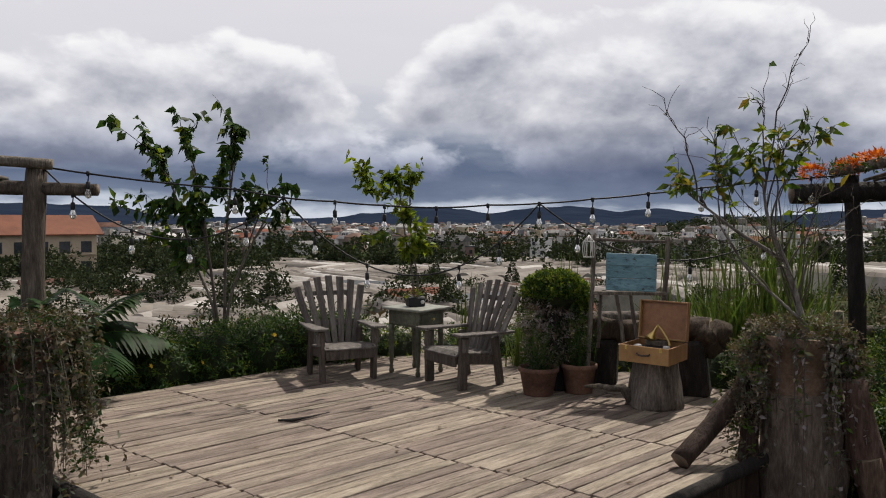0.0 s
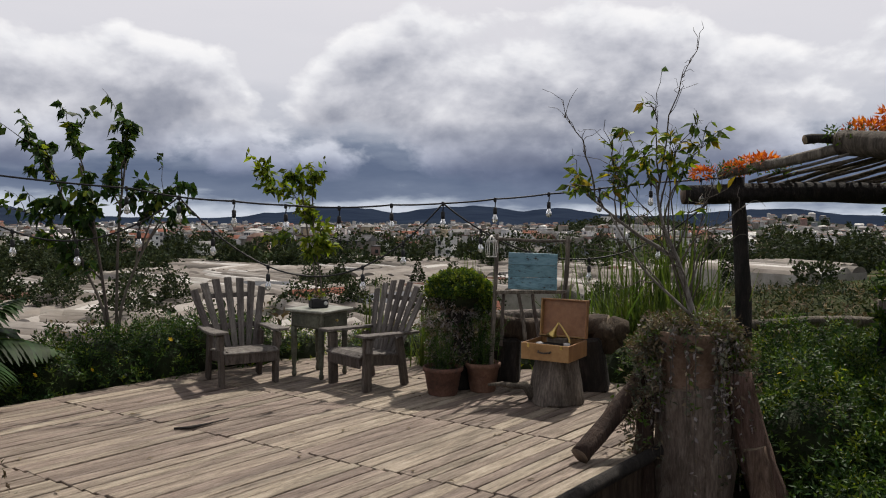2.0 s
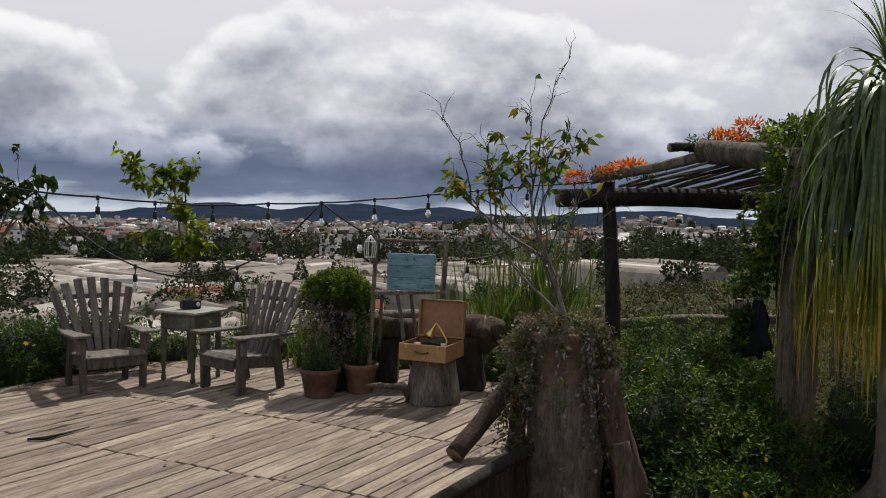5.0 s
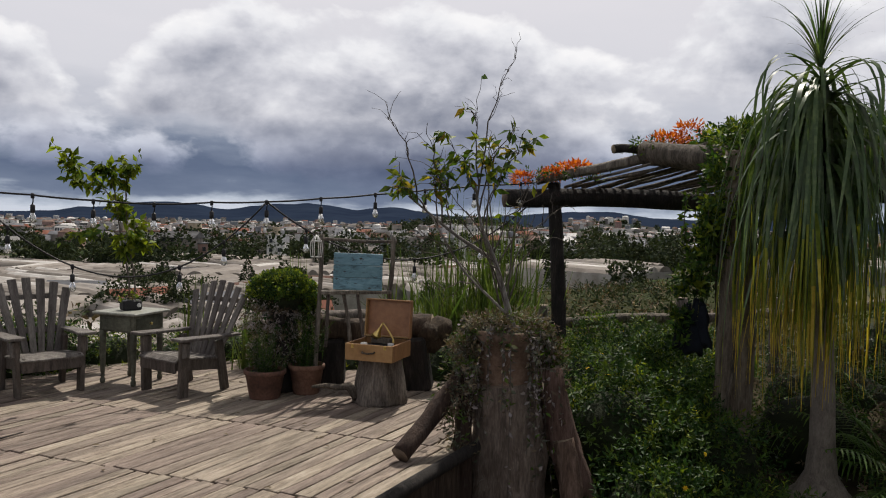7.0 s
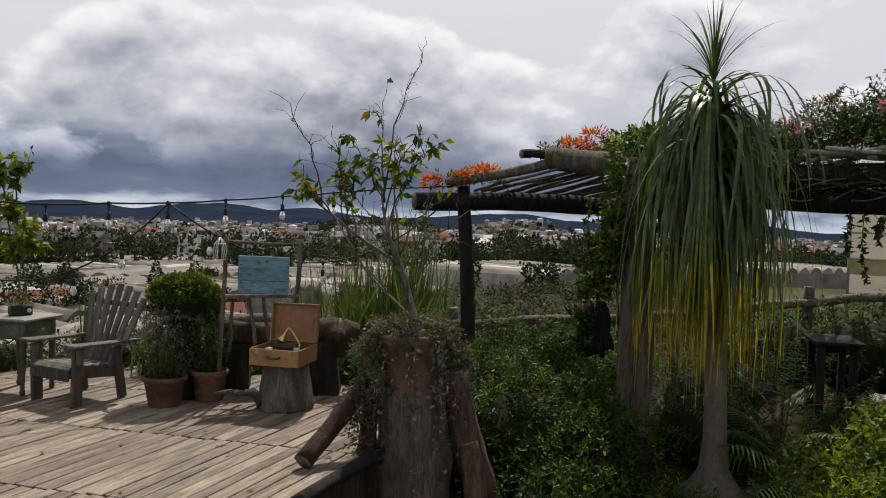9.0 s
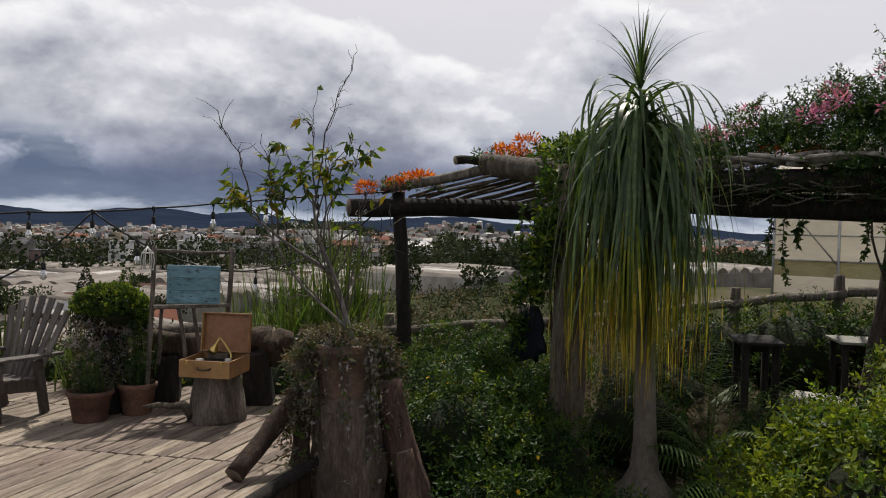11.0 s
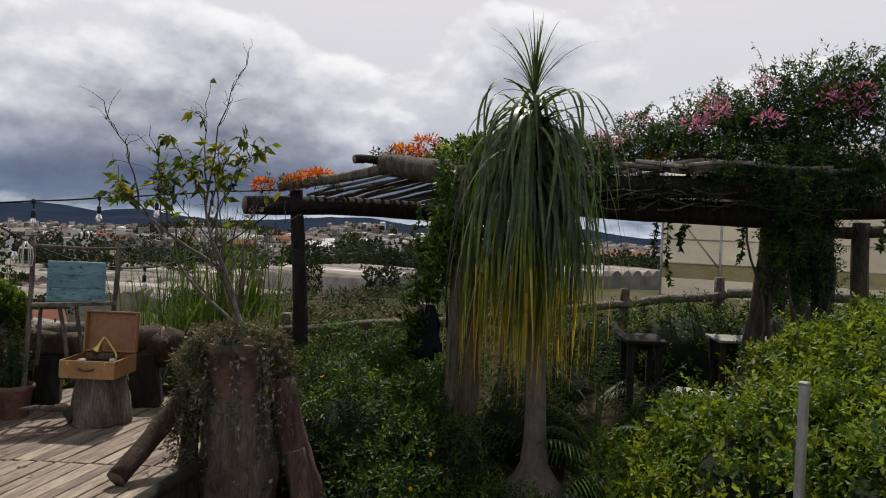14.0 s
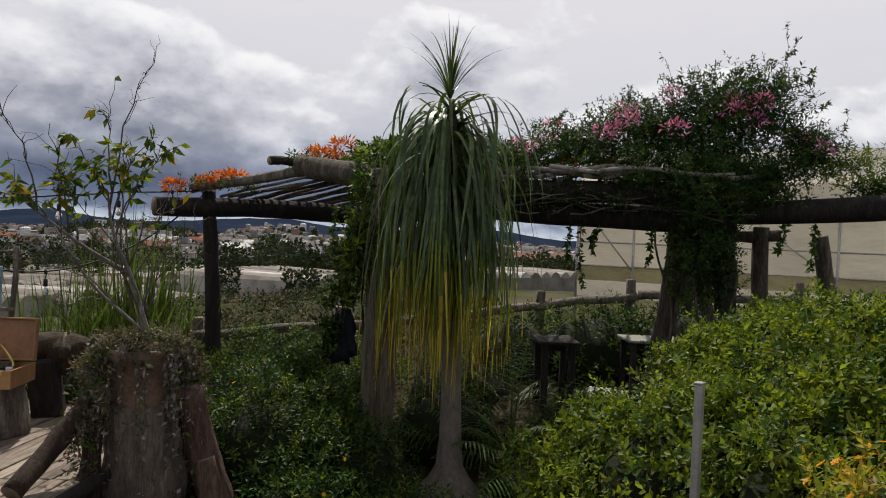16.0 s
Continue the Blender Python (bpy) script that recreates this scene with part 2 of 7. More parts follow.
M["leaf_dark"] = leafmat("dark_green_leaf", [(0.010, 0.024, 0.008), (0.022, 0.050, 0.014), (0.045, 0.085, 0.022)], 0.25)
M["leaf_mid"] = leafmat("mid_green_leaf", [(0.03, 0.058, 0.012), (0.06, 0.105, 0.02), (0.105, 0.155, 0.03)], 0.3)
M["leaf_bright"] = leafmat("yellow_green_leaf", [(0.075, 0.115, 0.014), (0.15, 0.195, 0.022), (0.25, 0.29, 0.04)], 0.4)
M["leaf_yellow"] = leafmat("yellowing_leaf", [(0.16, 0.12, 0.02), (0.28, 0.21, 0.03), (0.35, 0.27, 0.05)], 0.35)
M["leaf_dry"] = leafmat("dry_brown_leaf", [(0.06, 0.045, 0.03), (0.13, 0.10, 0.07), (0.22, 0.18, 0.13)], 0.15, 0.8)
M["leaf_grey"] = leafmat("grey_green_leaf", [(0.045, 0.05, 0.035), (0.09, 0.095, 0.07), (0.15, 0.155, 0.12)], 0.2, 0.7)
M["strap"] = leafmat("strap_leaf_green", [(0.022, 0.048, 0.015), (0.055, 0.095, 0.032), (0.14, 0.185, 0.075)], 0.25, 0.42, 0.55, 0.4)
M["reed"] = leafmat("reed_green", [(0.035, 0.062, 0.018), (0.07, 0.108, 0.03), (0.13, 0.165, 0.055)], 0.3)
M["orange"] = leafmat("orange_petal", [(0.33, 0.065, 0.013), (0.48, 0.11, 0.018), (0.58, 0.17, 0.035)], 0.35)
M["pink"] = leafmat("pink_petal", [(0.40, 0.09, 0.30), (0.54, 0.17, 0.42), (0.62, 0.28, 0.52)], 0.35)
M["yellow"] = leafmat("yellow_petal", [(0.6, 0.38, 0.02), (0.72, 0.5, 0.04)], 0.3)
M["dry_flower"] = leafmat("faded_lilac_seed_head", [(0.13, 0.11, 0.11), (0.22, 0.195, 0.20), (0.34, 0.31, 0.32)], 0.2, 0.8)
M["pot_clay"] = material("pale_clay_pot", [(0.09, 0.058, 0.04), (0.18, 0.118, 0.08), (0.27, 0.19, 0.14)], 6, 0.85, 0.3, vary=0.05, stains=0.45)
M["trunkbark"] = material("grey_brown_trunk", [(0.05, 0.038, 0.029), (0.135, 0.105, 0.082), (0.25, 0.205, 0.165)], 5.0, 0.9, 1.0, (3, 3, 0.5), 0.1, fine=5)
M["palebark"] = material("pale_grey_branch", [(0.07, 0.062, 0.055), (0.17, 0.155, 0.14), (0.29, 0.27, 0.25)], 8, 0.85, 0.4, (2, 2, 0.7))
M["navy"] = material("dark_blue_cloth", [(0.006, 0.008, 0.014), (0.014, 0.018, 0.03)], 9, 0.9, 0.5, vary=0.02)
# Added solid lumps fill the bushes; their near-black stands in for inner shade.
M["core"] = material("dark_bush_filler", [(0.010, 0.016, 0.005), (0.024, 0.034, 0.011)], 12, 0.95, 0.8, source="World")


def glass_material():
    m = bpy.data.materials.new("clear_bulb_glass")
    m.use_nodes = True
    b = m.node_tree.nodes["Principled BSDF"]
    b.inputs["Base Color"].default_value = (0.9, 0.9, 0.88, 1)
    b.inputs["Roughness"].default_value = 0.08
    b.inputs["Transmission Weight"].default_value = 0.75
    b.inputs["IOR"].default_value = 1.3
    return m


M["glass"] = glass_material()

# ---------- building helpers ----------


def mesh_from(name, verts, faces, mats, smooth=False, index=None):
    me = bpy.data.meshes.new(name)
    me.from_pydata([tuple(v) for v in verts], [], [tuple(f) for f in faces])
    for m in (mats if isinstance(mats, (list, tuple)) else [mats]):
        me.materials.append(m)
    if smooth:
        me.polygons.foreach_set("use_smooth", [True] * len(me.polygons))
    if index is not None:
        me.polygons.foreach_set("material_index", index)
    me.update()
    return me


def arrays_mesh(name, v, f, mats, index=None, smooth=False):
    """A mesh from numpy arrays of vertices and of triangles or quads."""
    me = bpy.data.meshes.new(name)
    k = f.shape[1]
    me.vertices.add(len(v))
    me.vertices.foreach_set("co", np.ascontiguousarray(v, np.float32).ravel())
    me.loops.add(f.size)
    me.loops.foreach_set("vertex_index", np.ascontiguousarray(f, np.int32).ravel())
    me.polygons.add(len(f))
    me.polygons.foreach_set("loop_start", np.arange(0, f.size, k, dtype=np.int32))
    for m in (mats if isinstance(mats, (list, tuple)) else [mats]):
        me.materials.append(m)
    if index is not None:
        me.polygons.foreach_set("material_index", np.ascontiguousarray(index, np.int32))
    if smooth:
        me.polygons.foreach_set("use_smooth", np.ones(len(f), bool))
    me.update(calc_edges=True)
    me.validate()
    return me


def thing(name, m=None, label="", category="", group="", kind="", data=None):
    ob = new(name, data)
    if m is not None:
        ob.matrix_basis = m
    return tagged(ob, label, category, group, kind)


def part(name, me, parent, m=None, label="", kind=""):
    ob = new(name, me)
    ob.parent = parent
    if m is not None:
        ob.matrix_basis = m
    return tagged(ob, label, "", "", kind)


def slab(sx, sy, sz, mat, bevel=0.004, warp=0.0, seed=0, cuts=0):
    """A board with worn edges, centred."""
    bm = bmesh.new()
    bmesh.ops.create_cube(bm, size=1.0, matrix=Matrix.Diagonal((sx, sy, sz, 1)))
    if cuts:
        long = max(range(3), key=lambda i: (sx, sy, sz)[i])
        es = [e for e in bm.edges if abs((e.verts[0].co - e.verts[1].co)[long]) > 0.9 * (sx, sy, sz)[long]]
        bmesh.ops.subdivide_edges(bm, edges=es, cuts=cuts)
    if bevel:
        bmesh.ops.bevel(bm, geom=[e for e in bm.edges if len(e.link_faces) == 2 and e.calc_face_angle() > 0.5], offset=min(bevel, 0.3 * min(sx, sy, sz)), segments=1, affect="EDGES")
    if warp:
        for v in bm.verts:
            v.co += warp * noise.noise_vector(v.co * 3 + Vector((seed * 7.1, seed * 3.3, 0)))
    me = bpy.data.meshes.new("board")
    bm.to_mesh(me)
    bm.free()
    me.materials.append(mat)
    return me


def tube_arrays(pts, radii, sides=8, rough=0.0, seed=0, caps=True):
    pts = np.array(pts, float)
    n = len(pts)
    radii = np.full(n, radii, float) if np.isscalar(radii) else np.array(radii, float)
    tang = np.gradient(pts, axis=0)
    tang /= np.linalg.norm(tang, axis=1)[:, None] + 1e-9
    ref = np.array((0, 0, 1.0)) if abs(tang[0][2]) < 0.9 else np.array((1.0, 0, 0))
    v, f = [], []
    rng = np.random.default_rng(seed)
    ph = rng.uniform(0, 6.28, 4)
    for i in range(n):
        a = np.cross(tang[i], ref)
        a /= np.linalg.norm(a) + 1e-9
        b = np.cross(a, tang[i])
        for k in range(sides):
            th = 2 * math.pi * k / sides
            r = radii[i]
            if rough:
                r *= 1 + rough * (math.sin(3 * th + ph[0] + i * 0.4) * 0.5 + math.sin(5 * th + ph[1] - i * 0.3) * 0.35 + rng.uniform(-0.6, 0.6))
            v.append(pts[i] + r * (math.cos(th) * a + math.sin(th) * b))
    for i in range(n - 1):
        for k in range(sides):
            k2 = (k + 1) % sides
            f.append((i * sides + k, i * sides + k2, (i + 1) * sides + k2, (i + 1) * sides + k))
    side = len(f)
    if caps:
        f.append(tuple(range(sides))[::-1])
        f.append(tuple(range((n - 1) * sides, n * sides)))
    return v, f, side


def tube(pts, radii, mat, sides=8, rough=0.0, seed=0, end=None, smooth=True):
    v, f, side = tube_arrays(pts, radii, sides, rough, seed)
    return mesh_from("rod", v, f, [mat, end or mat], smooth, [0] * side + [1] * (len(f) - side))


def log_pts(p, q, n=9, wob=0.02, seed=0):
    rng = np.random.default_rng(seed)
    p, q = np.array(p, float), np.array(q, float)
    t = np.linspace(0, 1, n)[:, None]
    ph = rng.uniform(0, 6.28, 3)
    return p + (q - p) * t + wob * np.concatenate([np.sin(t * 5 + ph[0]), np.sin(t * 4 + ph[1]), np.sin(t * 6 + ph[2])], 1)


def log_mesh(p, q, r0, r1, mat, seed=0, sides=16, rough=0.07, wob=0.02, n=11, end=None):
    rng = np.random.default_rng(seed)
    rr = np.linspace(r0, r1, n) * (1 + rng.uniform(-0.05, 0.05, n))
    return tube(log_pts(p, q, n, wob, seed), rr, mat, sides, rough, seed, end or M["cut"])


def lathe(profile, mat, sides=28, rough=0.0, seed=0):
    v, f = [], []
    rng = np.random.default_rng(seed)
    for r, z in profile:
        for k in range(sides):
            th = 2 * math.pi * k / sides
            rr = r * (1 + rough * rng.uniform(-1, 1))
            v.append((rr * math.cos(th), rr * math.sin(th), z))
    for i in range(len(profile) - 1):
        for k in range(sides):
            k2 = (k + 1) % sides
            f.append((i * sides + k, i * sides + k2, (i + 1) * sides + k2, (i + 1) * sides + k))
    f.append(tuple(range(sides))[::-1])
    f.append(tuple(range((len(profile) - 1) * sides, len(profile) * sides)))
    return mesh_from("turned", v, f, mat, True)


def unit(a):
    return a / (np.linalg.norm(a, axis=-1, keepdims=True) + 1e-9)


def leaf_arrays(pos, axis, normal, length, width):
    """Folded pointed leaves: five vertices and four triangles each."""
    axis = unit(axis)
    side = unit(np.cross(axis, normal))
    nrm = np.cross(side, axis)
    L, W = length[:, None], width[:, None]
    b = pos
    c = pos + axis * L * 0.5 - nrm * W * 0.12
    r = pos + axis * L * 0.42 + side * W * 0.5 + nrm * W * 0.12
    l = pos + axis * L * 0.42 - side * W * 0.5 + nrm * W * 0.12
    t = pos + axis * L - nrm * L * 0.14
    v = np.stack([b, r, t, l, c], 1).reshape(-1, 3)
    base = (np.arange(len(pos)) * 5)[:, None, None]
    f = (np.array([[0, 1, 4], [1, 2, 4], [2, 3, 4], [3, 0, 4]])[None] + base).reshape(-1, 3)
    return v, f


def leaves(name, pos, axis, normal, length, width, mats, weights=None, seed=0):
    rng = np.random.default_rng(seed)
    v, f = leaf_arrays(pos, axis, normal, length, width)
    idx = rng.choice(len(mats), len(pos), p=weights) if len(mats) > 1 else np.zeros(len(pos), int)
    return arrays_mesh(name, v, f, mats, np.repeat(idx, 4))


def scatter(ells, n, rng, low=-0.5, depth=0.35, clump=0.25):
    """Points and outward directions on the lumpy skins of ellipsoids (centre, radii), those inside another one dropped."""
    area = np.array([(e[1][0] * e[1][1] + e[1][0] * e[1][2] + e[1][1] * e[1][2]) for e in ells])
    who = rng.choice(len(ells), n, p=area / area.sum())
    c = np.array([e[0] for e in ells], float)[who]
    r = np.array([e[1] for e in ells], float)[who]
    d = unit(rng.normal(size=(n, 3)))
    d[:, 2] = np.where(d[:, 2] < low, -d[:, 2], d[:, 2])
    lump = 1 + clump * (np.sin(d[:, 0] * 7 + c[:, 0] * 9) * np.sin(d[:, 1] * 8 + c[:, 1] * 5) * np.sin(d[:, 2] * 6 + 1.3) + 0.6 * np.sin(d[:, 0] * 15 + 2) * np.sin(d[:, 2] * 17 + c[:, 1]))
    k = (1 - depth * rng.random(n) ** 2) * lump
    p = c + d * r * k[:, None]
    return p, unit(d / r)


def foliage(name, ells, n, length, mats, weights=None, seed=0, wide=0.42, droop=0.2, up=0.4, low=-0.5, depth=0.35, clump=0.25, sprig=6):
    """Leaves set in whorls along short shoots that grow out of the lumpy skins."""
    rng = np.random.default_rng(seed)
    m = n // sprig
    p, d = scatter(ells, m, rng, low, depth, clump)
    shoot = unit(d * 0.8 + rng.normal(size=(m, 3)) * 0.45 + np.array((0, 0, up - droop)))
    a = unit(np.cross(shoot, rng.normal(size=(m, 3))))
    b = np.cross(shoot, a)
    P, A, N, L = [], [], [], []
    size = length * rng.uniform(0.7, 1.25, m)
    for k in range(sprig):
        th = 2.4 * k + rng.uniform(-0.4, 0.4, m)
        out = a * np.cos(th)[:, None] + b * np.sin(th)[:, None]
        P.append(p + shoot * (size * (0.28 * k - 0.6))[:, None])
        A.append(out * (0.95 - 0.09 * k) + shoot * (0.25 + 0.12 * k))
        N.append(shoot + rng.normal(size=(m, 3)) * 0.2)
        L.append(size * rng.uniform(0.8, 1.2, m) * (1 - 0.06 * k))
    ln = np.concatenate(L)
    idx = np.tile(rng.choice(len(mats), m, p=weights), sprig) if len(mats) > 1 else np.zeros(len(ln), int)
    v, f = leaf_arrays(np.concatenate(P), np.concatenate(A), np.concatenate(N), ln, ln * wide)
    return arrays_mesh(name, v, f, mats, np.repeat(idx, 4))


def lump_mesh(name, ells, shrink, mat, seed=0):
    """Lumpy closed solids: a stone, and the dark filler added inside bushes."""
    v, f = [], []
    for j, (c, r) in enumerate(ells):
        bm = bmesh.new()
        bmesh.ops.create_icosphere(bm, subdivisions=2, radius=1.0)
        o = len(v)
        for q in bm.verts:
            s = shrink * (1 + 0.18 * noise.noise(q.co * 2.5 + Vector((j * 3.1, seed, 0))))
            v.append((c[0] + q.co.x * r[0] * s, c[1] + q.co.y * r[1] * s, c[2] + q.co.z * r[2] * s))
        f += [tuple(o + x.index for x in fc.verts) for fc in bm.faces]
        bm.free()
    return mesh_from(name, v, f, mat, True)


def strap_arrays(curves, width, taper=0.9):
    """Ribbon leaves along curves of equal point count: curves (n, k, 3); width (n,)."""
    n, k, _ = curves.shape
    t = np.gradient(curves, axis=1)
    side = unit(np.cross(t, np.array((0, 0, 1.0)) + 0.001))
    prof = np.interp(np.linspace(0, 1, k), [0, 0.15, 0.6, 1], [0.7, 1, 0.8, 1 - taper])
    w = width[:, None, None] * prof[None, :, None] * 0.5
    v = np.stack([curves - side * w, curves + side * w], 2).reshape(-1, 3)
    b = (np.arange(n) * k * 2)[:, None, None]
    q = np.array([[2 * i, 2 * i + 1, 2 * i + 3, 2 * i + 2] for i in range(k - 1)])[None]
    return v, (q + b).reshape(-1, 4)


def bm_part(build, mat):
    bm = bmesh.new()
    build(bm)
    me = bpy.data.meshes.new("shape")
    bm.to_mesh(me)
    bm.free()
    me.materials.append(mat)
    return me

# ---------- ground, one sheet out to the horizon ----------
RIDGE = [(-180, 0.10), (-60, 0.40), (-34, 0.65), (-27, 0.60), (-23.5, 0.50), (-22, 0.42), (-20.4, -0.10), (-15.5, -0.35), (-10, -0.42), (-7.7, -0.30), (-5.9, 0.08), (-4.3, 0.14), (-2.1, 0.50), (-0.2, 0.58), (1.9, 0.34), (3.35, 0.12), (4.8, 0.30), (6.3, 0.55),
         (7.65, 0.58), (9.1, 0.70), (11, 0.52), (12.7, 0.26), (13.65, 0.40), (15.3, 0.55), (17.8, 0.22), (20.1, -0.05), (24, 0.10), (27, 0.40), (31, 0.55), (34, 0.15), (38, 0.00), (43, 0.45), (47, 0.30), (51, -0.30), (56, -0.10), (70, 0.40), (180, 0.10)]


def smooth(a, b, x):
    k = min(1, max(0, (x - a) / (b - a)))
    return k * k * (3 - 2 * k)


def ground_z(x, y):
    """The height of the land: a terrace on a hill, a wide valley, and hills round it."""
    r, az = math.hypot(x, y), math.degrees(math.atan2(x, y))
    z = -0.55
    z += 0.5 * smooth(5.8, 7.0, x) * smooth(14, 9, r)                      # the seating terrace
    z += 0.62 * smooth(3.0, 2.0, r)                                         # the path underfoot
    edge = 9.4 + 5.5 * smooth(15, 32, az) + 9 * smooth(36, 52, az)
    edge += 8 * smooth(17, 23, az) * smooth(48, 40, az)
    slope = smooth(edge, edge + 40, r)
    right = smooth(18, 40, az)
    z -= slope * (8.5 - 5.0 * right)
    z -= smooth(60, 220, r) * (3.0 + 3.5 * right)
    z -= 13.0 * smooth(150, 800, r)
    z += 1.6 * smooth(200, 600, r) * noise.noise(Vector((x * 0.004, y * 0.004, 2)))
    z += 15.0 * math.exp(-((az - 20) / 4.5) ** 2 - ((r - 720) / 170) ** 2)      # a wooded knoll in the town
    z += 20.0 * math.exp(-((az - 31) / 4) ** 2 - ((r - 1500) / 300) ** 2)     # houses climbing the far slope
    e = np.interp(az, [a for a, _ in RIDGE], [b for _, b in RIDGE])
    far = smooth(1350, 3300, r)
    top = 1.74 + 3300 * math.tan(radians(float(e) + 0.07 * noise.noise(Vector((az * 0.9, 0, 4))) + 0.03 * noise.noise(Vector((az * 4.0, 0, 9)))))
    z = z * (1 - far) + top * far
    z += far * (1 - far) * 50 * noise.noise(Vector((x * 0.002, y * 0.002, 7)))
    return z


def build_ground():
    rad = [0] + list(np.geomspace(1.2, 4600, 110))
    azs = np.concatenate([np.arange(-180, -48, 3.0), np.arange(-48, 66, 0.4), np.arange(66, 180, 3.0)])
    v, f = [(0, 0, ground_z(0.01, 0.01))], []
    for r in rad[1:]:
        for a in azs:
            x, y = r * math.sin(radians(a)), r * math.cos(radians(a))
            v.append((x, y, ground_z(x, y) + (0.03 * noise.noise(Vector((x * 2, y * 2, 0))) if r < 30 else 0)))
    n = len(azs)
    for k in range(n):
        f.append((0, 1 + (k + 1) % n, 1 + k))
    for i in range(len(rad) - 2):
        for k in range(n):
            a, b = 1 + i * n + k, 1 + i * n + (k + 1) % n
            f.append((a, b, b + n, a + n))
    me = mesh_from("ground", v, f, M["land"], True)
    return thing("ground", None, "dark earth and grass falling away to a wide valley", "ground", kind="structure", data=me)


def land_material():
    m = bpy.data.materials.new("earth_grass_hazy_hills")
    m.use_nodes = True
    nt = m.node_tree
    bs = nt.nodes["Principled BSDF"]
    geo = nt.nodes.new("ShaderNodeNewGeometry")
    near = node(nt, "ShaderNodeTexNoise", Scale=2.2, Detail=8.0, Roughness=0.7)
    mid = node(nt, "ShaderNodeTexNoise", Scale=0.035, Detail=6.0, Roughness=0.6)
    big = node(nt, "ShaderNodeTexNoise", Scale=0.006, Detail=7.0, Roughness=0.65)
    for n in (near, mid, big):
        nt.links.new(geo.outputs["Position"], n.inputs[0])
    soil = ramp(nt, near.outputs[0], [(0.3, (0.022, 0.018, 0.012)), (0.55, (0.05, 0.042, 0.028)), (0.72, (0.10, 0.085, 0.06))])
    green = ramp(nt, mid.outputs[0], [(0.35, (0.022, 0.034, 0.016)), (0.5, (0.045, 0.058, 0.028)), (0.62, (0.10, 0.085, 0.06))])
    # Haze painted into the hills' colour: blue-tinted dark woodland, fading in beyond 1 km.
    hazy_hills = ramp(nt, big.outputs[0], [(0.35, (0.013, 0.020, 0.038)), (0.65, (0.022, 0.032, 0.054))])
    ln = nt.nodes.new("ShaderNodeVectorMath")
    ln.operation = "LENGTH"
    nt.links.new(geo.outputs["Position"], ln.inputs[0])
    k1 = math_node(nt, "DIVIDE", math_node(nt, "SUBTRACT", ln.outputs["Value"], 12.0), 20.0, clamp=True)
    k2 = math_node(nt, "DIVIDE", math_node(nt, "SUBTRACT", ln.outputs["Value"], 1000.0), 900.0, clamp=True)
    nt.links.new(mixc(nt, k2, mixc(nt, k1, soil, green), hazy_hills), bs.inputs["Base Color"])
    bs.inputs["Roughness"].default_value = 0.95
    bs.inputs["Specular IOR Level"].default_value = 0.0
    b = node(nt, "ShaderNodeBump", Strength=0.8, Distance=0.05)
    nt.links.new(near.outputs[0], b.inputs["Height"])
    nt.links.new(b.outputs[0], bs.inputs["Normal"])
    return m


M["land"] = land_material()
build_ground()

# ---------- the timber deck ----------
DECK = pose(0, 0, 0, 0, 0, -46.3)          # local x across the boards, local y along them
A0, A1, B0, B1, SKEW = -7.5, -2.42, 1.70, 7.45, 0.145   # the joints run askew to the boards


def deck_world(a, b, z=0.0):
    return tuple(DECK @ Vector((a, b, z)))


def log_thing(name, p, q, r0, r1, mat, label, category="log", seed=0, group="", rough=0.07, wob=0.02, sides=16):
    return thing(name, None, label, category, group, data=log_mesh(p, q, r0, r1, mat, seed, sides, rough, wob))


deck = thing("deck", None, "weathered grey-brown timber deck of short boards", "deck", kind="structure")
deck.matrix_basis = DECK


def skewed(a, b):
    return b + SKEW * (a + 5.0)


def frame_shape(bm):
    ring = [(A0 + 0.03, B0 + 0.03), (A1 - 0.03, B0 + 0.03), (A1 - 0.03, B1 - 0.03), (A0 + 0.03, B1 - 0.03)]
    top = [bm.verts.new((a, skewed(a, b), -0.055)) for a, b in ring]
    low = [bm.verts.new((a, skewed(a, b), -0.6)) for a, b in ring]
    bm.faces.new(top)
    for i in range(4):
        j = (i + 1) % 4
        bm.faces.new((top[i], low[i], low[j], top[j]))
    bmesh.ops.recalc_face_normals(bm, faces=bm.faces)


part("deck_frame", bm_part(frame_shape, M["darkbark"]), deck)
log_thing("kerb_log", deck_world(A1 + 0.05, 2.0, 0.0), deck_world(A1 + 0.05, 6.9, 0.03), 0.05, 0.045, M["black_log"], "dark round log laid along the deck's edge", seed=3)
log_thing("kerb_log", deck_world(A0 - 0.1, skewed(A0, B0) - 0.05, -0.02), deck_world(A1, skewed(A1, B0) - 0.05, -0.03), 0.06, 0.06, M["black_log"], "dark round log laid along the deck's front edge", seed=4)

# ---------- chairs ----------


